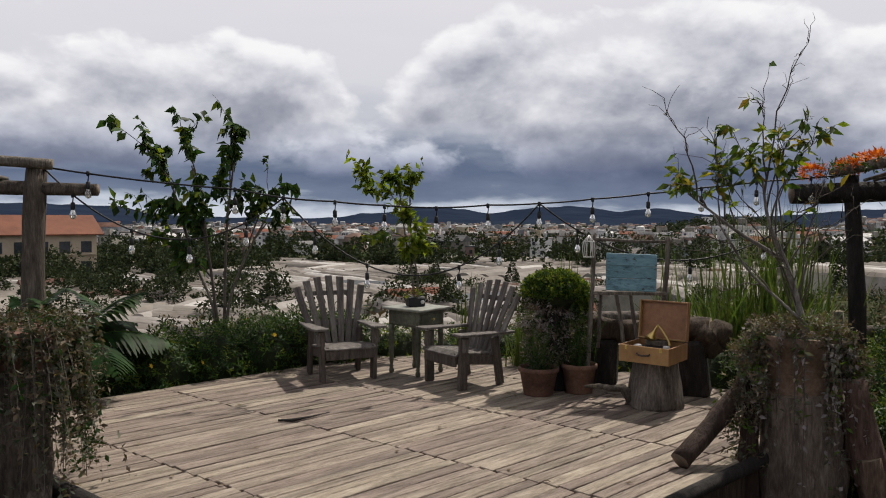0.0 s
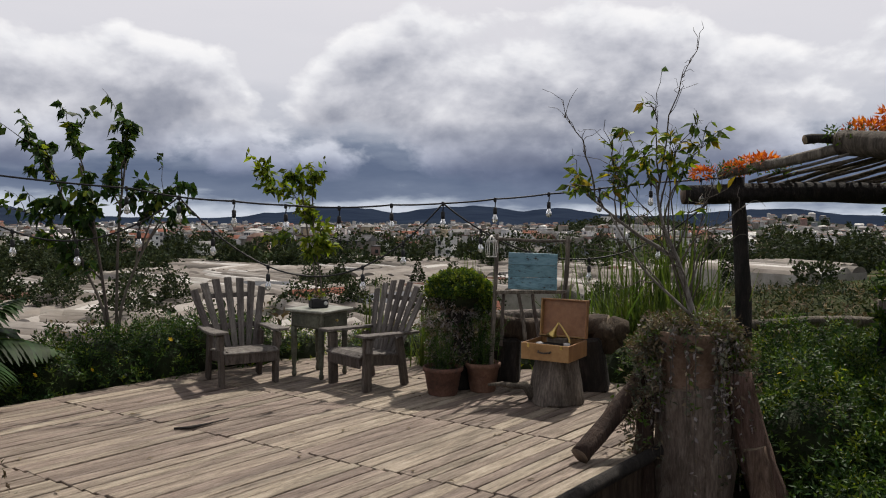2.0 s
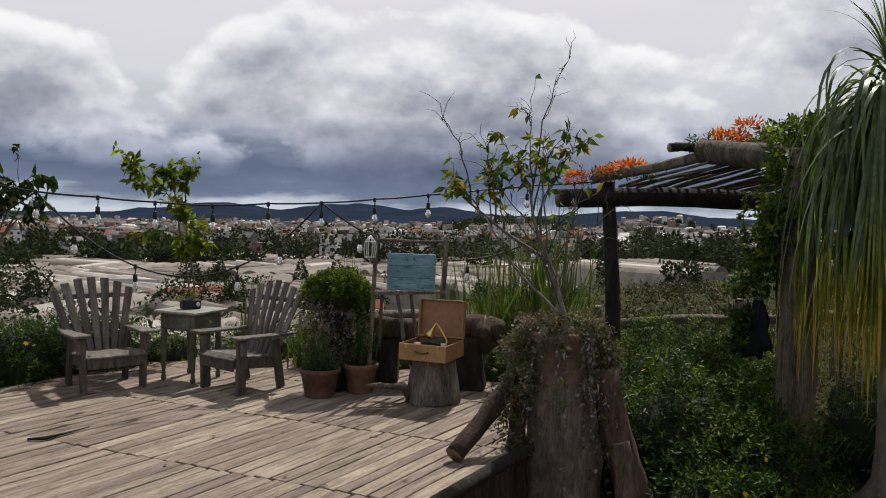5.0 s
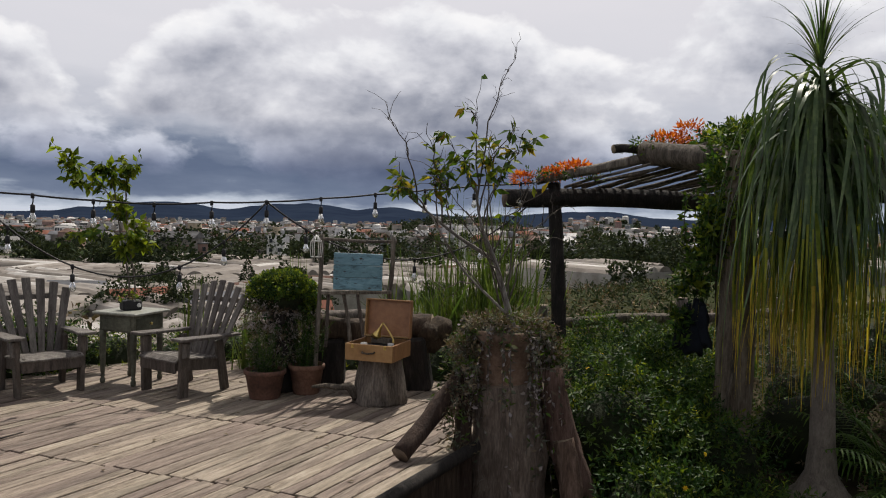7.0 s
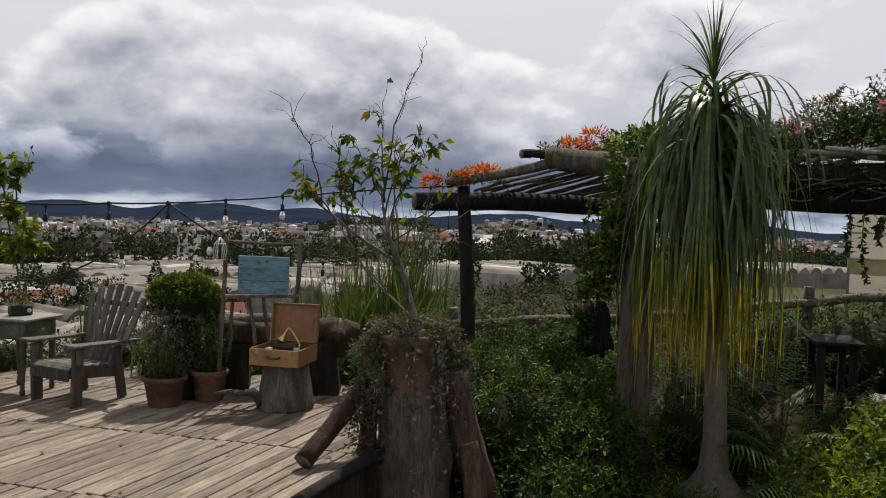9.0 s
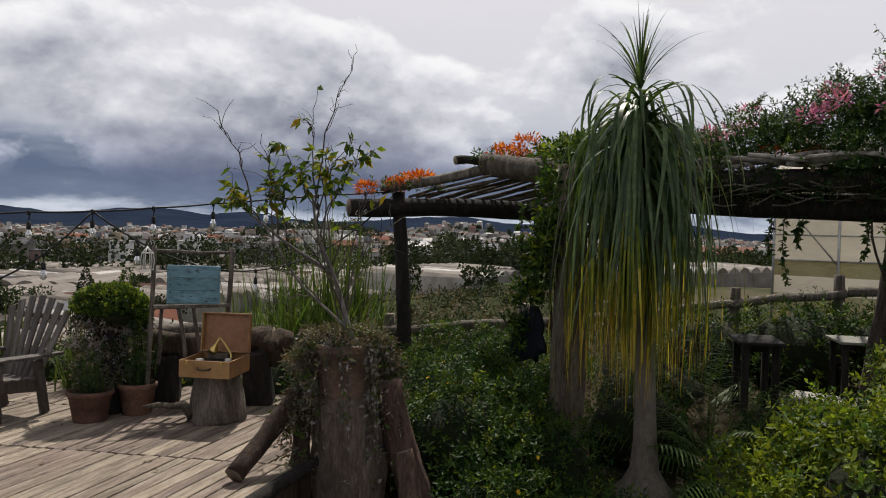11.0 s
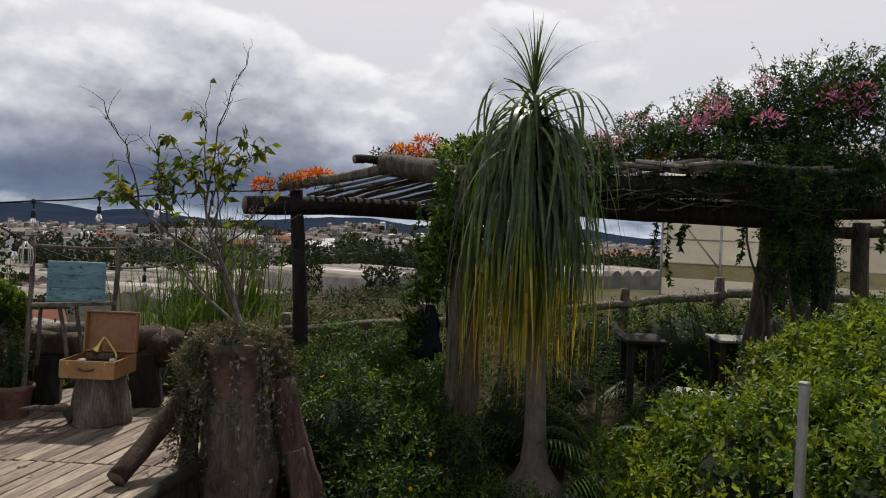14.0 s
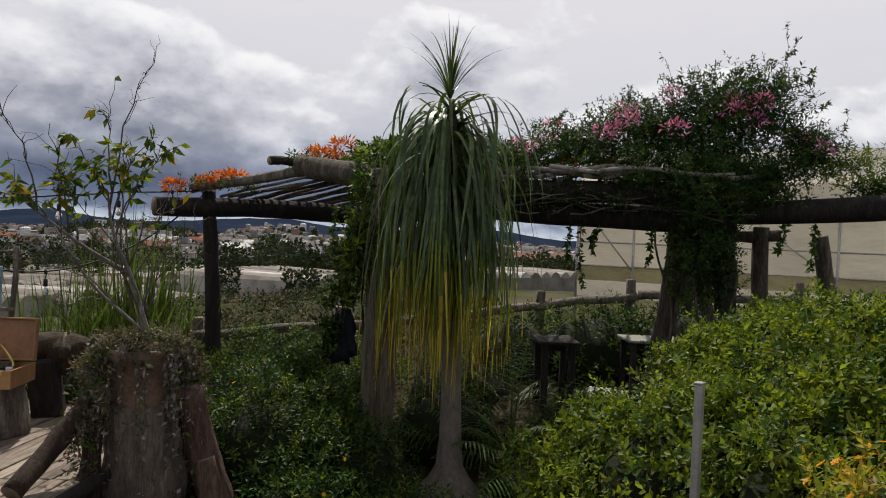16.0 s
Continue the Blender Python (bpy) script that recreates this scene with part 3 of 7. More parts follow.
def build_chair():
    ch = thing("adirondack_chair", None, "grey weathered slatted garden chair with fanned back on the deck", "chair", "pair of garden chairs")
    w = M["chair"]
    leg = slab(0.045, 0.10, 0.53, M["chair_dark"], 0.005, 0.003, 1, 3)
    rear = slab(0.045, 0.085, 0.50, M["chair_dark"], 0.005, 0.003, 2, 3)
    for s in (-1, 1):
        part("leg", leg, ch, pose(s * 0.285, -0.22, 0.265, 0, s * 1.5, 0))
        part("leg", rear, ch, pose(s * 0.275, 0.235, 0.25, 9, 0, 0))
        part("side_rail", slab(0.03, 0.60, 0.11, M["chair_dark"], 0.005, 0.003, 3), ch, pose(s * 0.245, 0.0, 0.285, -6, 0, 0))
        arm = bm_part(lambda bm: arm_shape(bm, s), w)
        part("armrest", arm, ch, pose(s * 0.315, 0, 0.55, -1.5, 0, 0))
        part("arm_bracket", slab(0.03, 0.07, 0.14, w, 0.005), ch, pose(s * 0.32, -0.22, 0.45))
    part("front_apron", slab(0.53, 0.028, 0.10, M["chair_dark"], 0.006, 0.002, 5), ch, pose(0, -0.29, 0.285))
    for i in range(6):
        y = -0.27 + i * 0.088
        part("seat_slat", slab(0.56, 0.078, 0.022, w, 0.006, 0.002, 10 + i), ch, pose(0, y - 0.01, 0.372 - 0.009 * i - (0.016 if i == 0 else 0), -6 + (34 if i == 0 else 0), 0, 0))
    part("back_rail", slab(0.52, 0.03, 0.07, w, 0.005), ch, pose(0, 0.245, 0.30, -20, 0, 0))
    part("back_rail", slab(0.62, 0.03, 0.06, w, 0.005), ch, pose(0, 0.335, 0.54, -20, 0, 0))
    part("back_rail", slab(0.56, 0.022, 0.05, w, 0.005), ch, pose(0, 0.445, 0.86, -20, 0, 0))
    for i in range(7):
        k = i - 3
        top = 0.88 - 0.011 * k * k
        sl = taper(slab(0.084, 0.02, top, w, 0.006, 0.003, 20 + i, 4), top, 0.66)
        # feet stand closer together than the heads
        part("back_slat", sl, ch, pose(k * 0.062, 0.19, 0.22, -19, 0, 0) @ pose(0, 0, 0, 0, k * 4.7, 0) @ pose(0, 0, top / 2))
    return ch


def taper(me, length, low):
    """Narrow a board towards its foot."""
    for v in me.vertices:
        v.co.x *= low + (1 - low) * (v.co.z / length + 0.5)
    return me


def arm_shape(bm, s):
    pts = [(-0.075, -0.33), (0.075, -0.33), (0.085, -0.28), (0.085, -0.05), (0.03, 0.42), (-0.04, 0.42), (-0.06, -0.05), (-0.085, -0.28)]
    top = [bm.verts.new((x * s, y, 0.012)) for x, y in pts]
    low = [bm.verts.new((x * s, y, -0.014)) for x, y in pts]
    bm.faces.new(top)
    bm.faces.new(low[::-1])
    for i in range(8):
        j = (i + 1) % 8
        bm.faces.new((top[i], low[i], low[j], top[j]))
    bmesh.ops.recalc_face_normals(bm, faces=bm.faces)
    bmesh.ops.bevel(bm, geom=[e for e in bm.edges if e.calc_face_angle() > 1.0], offset=0.005, segments=1, affect="EDGES")


chair = build_chair()
chair.matrix_basis = pose(-1.08, 8.32, 0, 0, 0, 25.7)
chair_b = copy_thing(chair, pose(0.21, 8.03, 0, 0, 0, -53.5))
tagged(chair_b, "grey weathered slatted garden chair with fanned back beside the small table")

# ---------- side table ----------


def build_table():
    t = thing("side_table", pose(-0.29, 8.57, 0, 0, 0, 51), "faded green-grey painted wooden side table with a drawer", "table")
    part("tabletop", slab(0.53, 0.53, 0.028, M["tabletop"], 0.008, 0.002, 4), t, pose(0, 0, 0.715))
    part("apron", slab(0.43, 0.43, 0.17, M["table"], 0.006), t, pose(0, 0, 0.615))
    part("drawer_front", slab(0.36, 0.012, 0.12, M["table"], 0.004), t, pose(0, -0.219, 0.61))
    part("drawer_front", slab(0.012, 0.36, 0.12, M["table"], 0.004), t, pose(-0.219, 0, 0.61))
    part("knob", lathe([(0.006, 0), (0.008, 0.012), (0.016, 0.02), (0.014, 0.03), (0.003, 0.034)], M["brass"], 12), t, pose(0, -0.225, 0.61, 90, 0, 0))
    leg = lathe([(0.018, 0), (0.026, 0.015), (0.027, 0.045), (0.016, 0.06), (0.026, 0.075), (0.016, 0.09), (0.022, 0.12), (0.032, 0.34), (0.028, 0.40), (0.034, 0.42), (0.03, 0.44), (0.033, 0.54)], M["table"], 14)
    for x in (-1, 1):
        for y in (-1, 1):
            part("leg", leg, t, pose(x * 0.192, y * 0.192, 0))


build_table()


def flower_pot(x, y, r, h, label, seed, tall=1.0):
    p = thing("flower_pot", pose(x, y, 0, 0, 0, seed * 40), label, "flower pot", "terracotta pots")
    part("body", lathe([(r * 0.72, 0), (r * 0.75, 0.01), (r * 0.95, h * 0.80), (r * 1.0, h * 0.82), (r * 1.05, h * 0.86), (r * 1.05, h * 0.97), (r * 1.0, h), (r * 0.92, h * 0.98), (r * 0.88, h * 0.85)], M["terracotta"], 32, 0.006, seed), p)
    part("soil", lathe([(r * 0.5, h * 0.84), (r * 0.89, h * 0.87), (0.01, h * 0.9)], M["soil"], 20, 0.03), p)
    rng = np.random.default_rng(seed)
    # thin feathery stems
    n = 60
    base = np.stack([rng.normal(0, r * 0.35, n), rng.normal(0, r * 0.35, n), np.full(n, h * 0.88)], 1)
    lean = np.stack([rng.normal(0, 0.10, n), rng.normal(0, 0.10, n), rng.uniform(0.15, 0.48, n) * tall], 1)
    t = np.linspace(0, 1, 5)[None, :, None]
    cur = base[:, None] + lean[:, None] * t + np.stack([rng.normal(0, 0.02, (n, 1)) * t[..., 0] ** 2] * 2 + [0 * t[..., 0].repeat(n, 0)], 2)
    v, f = strap_arrays(cur, np.full(n, 0.006))
    part("stem_tangle", arrays_mesh("stem_tangle", v, f, M["leaf_mid"]), p, kind="stuff")
    m = 1700
    who, k = rng.integers(0, n, m), rng.random(m)
    pos = base[who] + lean[who] * k[:, None]
    part("foliage", leaves("foliage", pos, rng.normal(size=(m, 3)) + np.array((0, 0, 0.7)), rng.normal(size=(m, 3)), rng.uniform(0.03, 0.06, m), rng.uniform(0.004, 0.009, m), [M["leaf_dark"], M["leaf_grey"]], [0.7, 0.3], seed), p, kind="stuff")


flower_pot(0.935, 7.53, 0.19, 0.275, "terracotta pot with a fine feathery herb on the deck", 1)
flower_pot(1.345, 7.63, 0.17, 0.29, "dark terracotta pot with a fine feathery herb on the deck", 2, 1.35)

# clipped green dome on a vine-wrapped post
topiary = thing("topiary", pose(1.12, 7.82, 0), "round clipped green bush on a post wrapped in dry vines", "bush")
part("post", log_mesh((0, 0, 0), (0, 0, 0.9), 0.15, 0.14, M["black_log"], 5), topiary)
part("dry_vines", foliage("dry_vines", [((-0.1, -0.04, 0.70), (0.27, 0.24, 0.24)), ((-0.09, -0.04, 0.42), (0.23, 0.21, 0.28)), ((0.2, 0, 0.55), (0.15, 0.17, 0.34))], 5200, 0.042, [M["dry_flower"], M["leaf_dry"], M["leaf_dark"]], [0.45, 0.3, 0.25], 31, 0.45, 0.6), topiary, kind="stuff")
DOME = [((0.0, 0, 0.955), (0.325, 0.30, 0.215)), ((0.24, 0.04, 0.82), (0.13, 0.18, 0.18))]
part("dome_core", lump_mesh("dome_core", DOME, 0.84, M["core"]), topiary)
part("dome", foliage("dome", DOME, 12000, 0.036, [M["leaf_bright"], M["leaf_mid"], M["leaf_dark"]], [0.30, 0.42, 0.28], 33, 0.6, 0.1, 0.5, -0.12, 0.2, 0.10), topiary, kind="stuff")

# ---------- gramophone on its tree stump ----------


def ridged_stump(name, x, y, h, r0, r1, mat, label, seed, sides=72):
    rng = np.random.default_rng(seed)
    ph = rng.uniform(0, 6.28, 6)
    prof = [(r0 * 1.02, 0.0), (r0 * 1.06, 0.05 * h), (r0, 0.2 * h), (r0 * 0.96, 0.4 * h), (0.5 * (r0 + r1), 0.6 * h), (r1, 0.8 * h), (r1 * 0.97, 0.97 * h), (r1 * 0.92, h)]
    v, f = [], []
    for i, (r, z) in enumerate(prof):
        for k in range(sides):
            th = 2 * math.pi * k / sides
            w = 0.05 * math.sin(3 * th + ph[0]) + 0.045 * math.sin(7 * th + ph[1] + 0.2 * i) + 0.05 * abs(math.sin(9 * th + ph[2] + 0.25 * i)) - 0.03 + rng.uniform(-0.015, 0.015)
            v.append((r * (1 + w) * math.cos(th), r * (1 + w) * math.sin(th), z))
    for i in range(len(prof) - 1):
        for k in range(sides):
            k2 = (k + 1) % sides
            f.append((i * sides + k, i * sides + k2, (i + 1) * sides + k2, (i + 1) * sides + k))
    f.append(tuple(range((len(prof) - 1) * sides, len(prof) * sides)))
    me = mesh_from("stump", v, f, [mat, M["cut"]], True, [0] * (len(f) - 1) + [1])
    return thing(name, pose(x, y, 0), label, "stump", data=me)


ridged_stump("tree_stump", 1.95, 7.12, 0.432, 0.245, 0.20, M["grey_log"], "bleached grey tree stump used as a stand on the deck", 8)


def build_gramophone():
    g = thing("gramophone", pose(1.91, 7.03, 0.434, 0, 0, -38), "portable gramophone in an open orange wooden case on the stump", "gramophone")
    W, D, H, T = 0.465, 0.45, 0.15, 0.014
    m = M["box"]
    part("case_front", slab(W, T, H, m, 0.003), g, pose(0, -D / 2 + T / 2, H / 2))
    part("case_back", slab(W, T, H, m, 0.003), g, pose(0, D / 2 - T / 2, H / 2))
    for s in (-1, 1):
        part("case_side", slab(T, D - 2 * T - 0.001, H, m, 0.003), g, pose(s * (W / 2 - T / 2), 0, H / 2))
    part("case_floor", slab(W - 2 * T, D - 2 * T, 0.012, m, 0), g, pose(0, 0, 0.009))
    part("deck_plate", slab(W - 2 * T - 0.004, D - 2 * T - 0.004, 0.008, M["black"], 0.001), g, pose(0, 0.02, 0.085))
    lid = part("lid", slab(W, T, 0.36, m, 0.004), g, pose(0, D / 2 + 0.03, H + 0.185, -6, 0, 0), "open lid with a paler rim")
    for s in (-1, 1):
        part("lid_rim", slab(0.014, 0.05, 0.36, m, 0.003), lid, pose(s * (W / 2 - 0.007), -0.03, 0))
        part("lid_rim", slab(W - 0.03, 0.05, 0.014, m, 0.003), lid, pose(0, -0.03, s * 0.173))
    part("turntable", lathe([(0.12, 0), (0.125, 0.004), (0.125, 0.016), (0.12, 0.02), (0.01, 0.021)], M["black"], 32), g, pose(-0.02, 0.03, 0.09))
    part("record", lathe([(0.118, 0), (0.118, 0.003), (0.02, 0.0035)], M["black"], 32), g, pose(-0.02, 0.03, 0.112))
    part("tonearm_box", slab(0.20, 0.06, 0.05, M["bark"], 0.006), g, pose(-0.01, 0.10, 0.14))
    part("sound_box", lathe([(0.03, 0), (0.034, 0.008), (0.034, 0.02), (0.02, 0.026), (0.004, 0.028)], M["white_plastic"], 18), g, pose(-0.12, -0.06, 0.115))
    part("sound_box", lathe([(0.026, 0), (0.03, 0.01), (0.028, 0.026), (0.004, 0.03)], M["white_plastic"], 18), g, pose(0.13, -0.02, 0.115))
    # brass horn: a folded pointed bell and its bent arm
    horn = lathe([(0.006, 0), (0.012, 0.05), (0.024, 0.10), (0.05, 0.15), (0.052, 0.152), (0.022, 0.10), (0.008, 0.05)], M["brass"], 20)
    part("horn", horn, g, pose(0.0, 0.09, 0.31, 0, -152, -10))
    arm = tube([(0.0, 0.09, 0.31), (0.04, 0.085, 0.27), (0.09, 0.07, 0.21), (0.13, 0.04, 0.17), (0.15, 0.0, 0.145)], [0.007, 0.008, 0.009, 0.009, 0.01], M["brass"], 10)
    part("tone_arm", arm, g)
    part("handle", tube([(-0.06, -D / 2, 0.085), (-0.055, -D / 2 - 0.02, 0.078), (0.0, -D / 2 - 0.026, 0.072), (0.055, -D / 2 - 0.02, 0.078), (0.06, -D / 2, 0.085)], 0.008, M["bark"], 10), g)
    for s in (-1, 1):
        part("latch", slab(0.025, 0.006, 0.035, M["brass"], 0.002), g, pose(s * 0.16, -D / 2 - 0.002, H - 0.02))


build_gramophone()

# the log bench behind it
bench = thing("log_bench", None, "dark rough log bench at the back of the deck", "bench")
part("log", log_mesh((1.42, 8.05, 0.60), (2.62, 7.62, 0.57), 0.12, 0.14, M["darkbark"], 15, 18, 0.14, 0.03), bench)
part("knot", tube(log_pts((2.50, 7.66, 0.56), (2.78, 7.52, 0.55), 7, 0.03, 5), [0.11, 0.15, 0.17, 0.15, 0.16, 0.12, 0.07], M["darkbark"], 16, 0.22, 9), bench)
part("support", slab(0.26, 0.34, 0.56, M["black_log"], 0.03, 0.03, 3), bench, pose(2.47, 7.62, 0.24, 0, -9, -20))
part("support", slab(0.26, 0.30, 0.5, M["black_log"], 0.03, 0.03, 4), bench, pose(1.66, 7.95, 0.24, 0, 0, -15))
root = thing("root_stub", None, "crooked grey root lying beside the stump", "root", data=tube([(1.34, 7.3, 0.13), (1.47, 7.27, 0.145), (1.56, 7.2, 0.135), (1.66, 7.14, 0.15), (1.74, 7.08, 0.06)], [0.012, 0.024, 0.028, 0.04, 0.055], M["bark"], 12, 0.25, 3))

# ---------- easel with a blue board ----------


def build_easel():
    e = thing("easel", pose(1.82, 7.62, 0, 0, 0, -4), "rough grey wooden easel frame holding a painted board", "easel")
    w = M["grey_log"]
    part("rail", log_mesh((-0.37, 0, 1.50), (0.40, 0, 1.49), 0.016, 0.015, w, 1, 8, 0.08, 0.006), e)
    part("rail", slab(0.70, 0.05, 0.035, w, 0.006, 0.004, 2, 3), e, pose(0.0, -0.05, 0.985))
    part("leg", log_mesh((-0.34, 0.0, 1.56), (-0.40, -0.06, 0.02), 0.02, 0.024, w, 3, 8, 0.08, 0.006), e)
    part("leg", log_mesh((0.37, 0.0, 1.54), (0.34, -0.02, 0.9), 0.024, 0.022, w, 4, 8, 0.08, 0.006), e)
    part("strut", log_mesh((-0.12, 0, 1.0), (-0.05, -0.02, 0.5), 0.018, 0.02, w, 5, 8, 0.08, 0.006), e)
    part("strut", log_mesh((0.02, 0.0, 1.0), (0.08, -0.02, 0.5), 0.018, 0.02, w, 6, 8, 0.08, 0.006), e)
    part("strut", log_mesh((-0.26, 0, 1.0), (-0.3, -0.02, 0.45), 0.016, 0.02, w, 7, 8, 0.08, 0.006), e)
    b = thing("blue_board", pose(1.825, 7.555, 1.19, -9, 2.0, -4), "chipped turquoise-blue painted wooden board on the easel", "board")
    for i in range(3):
        part("plank", slab(0.485, 0.022, 0.120, M["blue"], 0.005, 0.003, i, 3), b, pose(0, 0, (i - 1) * 0.1215))


build_easel()
lantern = thing("wire_lantern", pose(1.40, 7.5, 1.42), "small white wire lantern hanging at the easel", "lantern")
for i in range(6):
    a, b = 2 * math.pi * i / 6, 2 * math.pi * (i + 1) / 6
    p, q = (0.05 * math.cos(a), 0.05 * math.sin(a)), (0.05 * math.cos(b), 0.05 * math.sin(b))
    part("wire", tube([(*p, -0.08), (p[0] * 1.2, p[1] * 1.2, 0.0), (*p, 0.07), (0, 0, 0.13)], 0.005, M["white_plastic"], 6), lantern)
    for z in (-0.08, 0.07):
        part("wire", tube([(*p, z), (*q, z)], 0.005, M["white_plastic"], 6), lantern)
part("hook", tube([(0, 0, 0.13), (0.01, 0.03, 0.16), (0.02, 0.12, 0.1)], 0.004, M["black"], 6), lantern)

# little black planter on the table
mini = thing("small_planter", pose(-0.30, 8.58, 0.73, 0, 0, 20), "small black planter with red succulents on the table", "planter")
part("box", slab(0.19, 0.13, 0.10, M["black"], 0.012), mini, pose(0, 0, 0.05))
part("badge", lathe([(0.022, 0), (0.022, 0.004), (0.008, 0.005)], M["white_plastic"], 16), mini, pose(0.06, -0.065, 0.05, 90, 0, 0))
part("succulents", foliage("succulents", [((-0.03, 0, 0.12), (0.08, 0.05, 0.05)), ((0.05, 0, 0.11), (0.05, 0.05, 0.03))], 160, 0.04, [M["leaf_bright"], M["terracotta"], M["leaf_mid"]], [0.3, 0.4, 0.3], 5), mini, kind="stuff")

# ---------- stump planters by the entrance ----------

sp = thing("stump_planter", None, "hollow old tree trunk planter overgrown with trailing vines", "planter", "trunk planters")
part("trunk", log_mesh((2.56, 5.50, -0.55), (2.54, 5.50, 0.52), 0.285, 0.262, M["trunkbark"], 21, 36, 0.10, 0.01, 12), sp)
part("pot", lathe([(0.20, 0.44), (0.21, 0.5), (0.25, 0.82), (0.27, 0.84), (0.27, 0.90), (0.24, 0.905), (0.22, 0.86)], M["pot_clay"], 26, 0.01), sp, pose(2.53, 5.50, 0))
part("soil", lathe([(0.24, 0.86), (0.2, 0.9), (0.02, 0.93)], M["soil"], 18, 0.03), sp, pose(2.53, 5.50, 0))
part("side_log", log_mesh((3.12, 5.22, -0.55), (2.78, 5.34, 0.62), 0.135, 0.10, M["redbark"], 22, 18, 0.08), sp)
part("side_log", log_mesh((2.94, 5.10, -0.55), (2.87, 5.18, 0.10), 0.085, 0.08, M["redbark"], 23, 14, 0.08), sp)
part("side_log", log_mesh((2.20, 5.50, -0.5), (2.20, 5.52, 0.42), 0.08, 0.06, M["darkbark"], 24, 14, 0.1), sp)
log_thing("leaning_log", (1.62, 5.30, 0.035), (2.22, 5.62, 0.52), 0.072, 0.068, M["darkbark"], "brown log leaning from the deck against the trunk planter", seed=25)
thing("garden_stone", pose(1.95, 4.98, -0.42, 10, 5, 30), "pale rough stone beside the deck", "stone", data=lump_mesh("stone", [((0, 0, 0), (0.22, 0.16, 0.2))], 1.0, M["stone"], 4))


def vines(seed, cx, cy, top, r, n_str, length, mats, w, flat=0.5, bare=None):
    """Trailing stems with small leaves hanging from a rim: arrays of both."""
    rng = np.random.default_rng(seed)
    cur = []
    for i in range(n_str):
        th = rng.uniform(0, 6.28)
        if bare is not None and math.cos(th - bare) > 0.55 and rng.random() < 0.7:
            th += rng.choice((-1, 1)) * rng.uniform(0.9, 1.5)
        L = length * rng.uniform(0.25, 1.0)
        rr = r * rng.uniform(0.75, 1.05)
        p0 = np.array((cx + rr * math.cos(th), cy + rr * math.sin(th), top + rng.uniform(-0.08, 0.08)))
        out = np.array((math.cos(th), math.sin(th), 0)) * rng.uniform(0.02, 0.19)
        t = np.linspace(0, 1, 7)[:, None]
        sw = rng.normal(0, 0.05, 3)
        cur.append(p0 + out * np.sqrt(t) + np.array((0, 0, -1)) * L * t ** 1.3 + np.array((0, 0, 0.08)) * np.sin(t * 3.14) + sw * t ** 2)
    cur = np.array(cur)
    sv, sf = strap_arrays(cur, np.full(n_str, 0.006), 0.5)
    m = n_str * 34
    who, k = rng.integers(0, n_str, m), rng.random(m) * 5.99
    i = k.astype(int)
    pos = cur[who, i] * (1 - (k - i))[:, None] + cur[who, i + 1] * (k - i)[:, None]
    d = unit(cur[who, i + 1] - cur[who, i])
    ax = rng.normal(size=(m, 3)) * 0.9 + d * 0.5
    ln = rng.uniform(0.025, 0.06, m)
    return arrays_mesh("stem_tangle", sv, sf, M["twig"]), leaves("leaves", pos, ax, rng.normal(size=(m, 3)) + np.array((0, 0, 0.5)), ln, ln * flat, mats, w, seed)


s1, l1 = vines(41, 2.53, 5.50, 0.90, 0.29, 120, 1.25, [M["leaf_grey"], M["leaf_dry"], M["dry_flower"], M["leaf_mid"]], [0.34, 0.26, 0.30, 0.10], 0.5, -2.0)
part("stem_tangle", s1, sp, kind="stuff")
part("vine_leaves", l1, sp, kind="stuff")
part("top_growth", foliage("top_growth", [((2.53, 5.5, 0.93), (0.34, 0.32, 0.10)), ((2.18, 5.48, 0.58), (0.12, 0.16, 0.34)), ((2.88, 5.38, 0.5), (0.1, 0.14, 0.34)), ((2.12, 5.46, 0.15), (0.1, 0.12, 0.3))], 3400, 0.045, [M["leaf_dry"], M["leaf_grey"], M["leaf_mid"]], [0.5, 0.34, 0.16], 43, 0.4, 0.2), sp, kind="stuff")
sq = thing("stump_planter", None, "old stump planter smothered in dry trailing vines at the deck's corner", "planter", "trunk planters")
part("trunk", log_mesh((-2.75, 4.72, -0.55), (-2.70, 4.78, 0.75), 0.32, 0.27, M["bark"], 51, 28, 0.12, 0.02, 12), sq)
part("root", log_mesh((-2.30, 4.55, -0.3), (-2.62, 4.75, 0.3), 0.10, 0.07, M["bark"], 52, 14, 0.15), sq)
part("pot", lathe([(0.2, 0.7), (0.27, 0.98), (0.28, 1.02), (0.22, 1.0)], M["terracotta"], 24, 0.01), sq, pose(-2.70, 4.8, 0))
s2, l2 = vines(44, -2.62, 4.8, 1.03, 0.34, 170, 1.15, [M["leaf_grey"], M["leaf_dry"], M["leaf_dark"]], [0.5, 0.3, 0.2])
part("stem_tangle", s2, sq, kind="stuff")
part("vine_leaves", l2, sq, kind="stuff")
part("top_growth", foliage("top_growth", [((-2.65, 4.8, 1.0), (0.42, 0.35, 0.12)), ((-2.45, 4.8, 0.72), (0.3, 0.28, 0.3)), ((-2.35, 4.8, 0.3), (0.2, 0.2, 0.3))], 4200, 0.04, [M["leaf_dry"], M["leaf_grey"], M["leaf_dark"]], [0.4, 0.35, 0.25], 46, 0.4, 0.4), sq, kind="stuff")

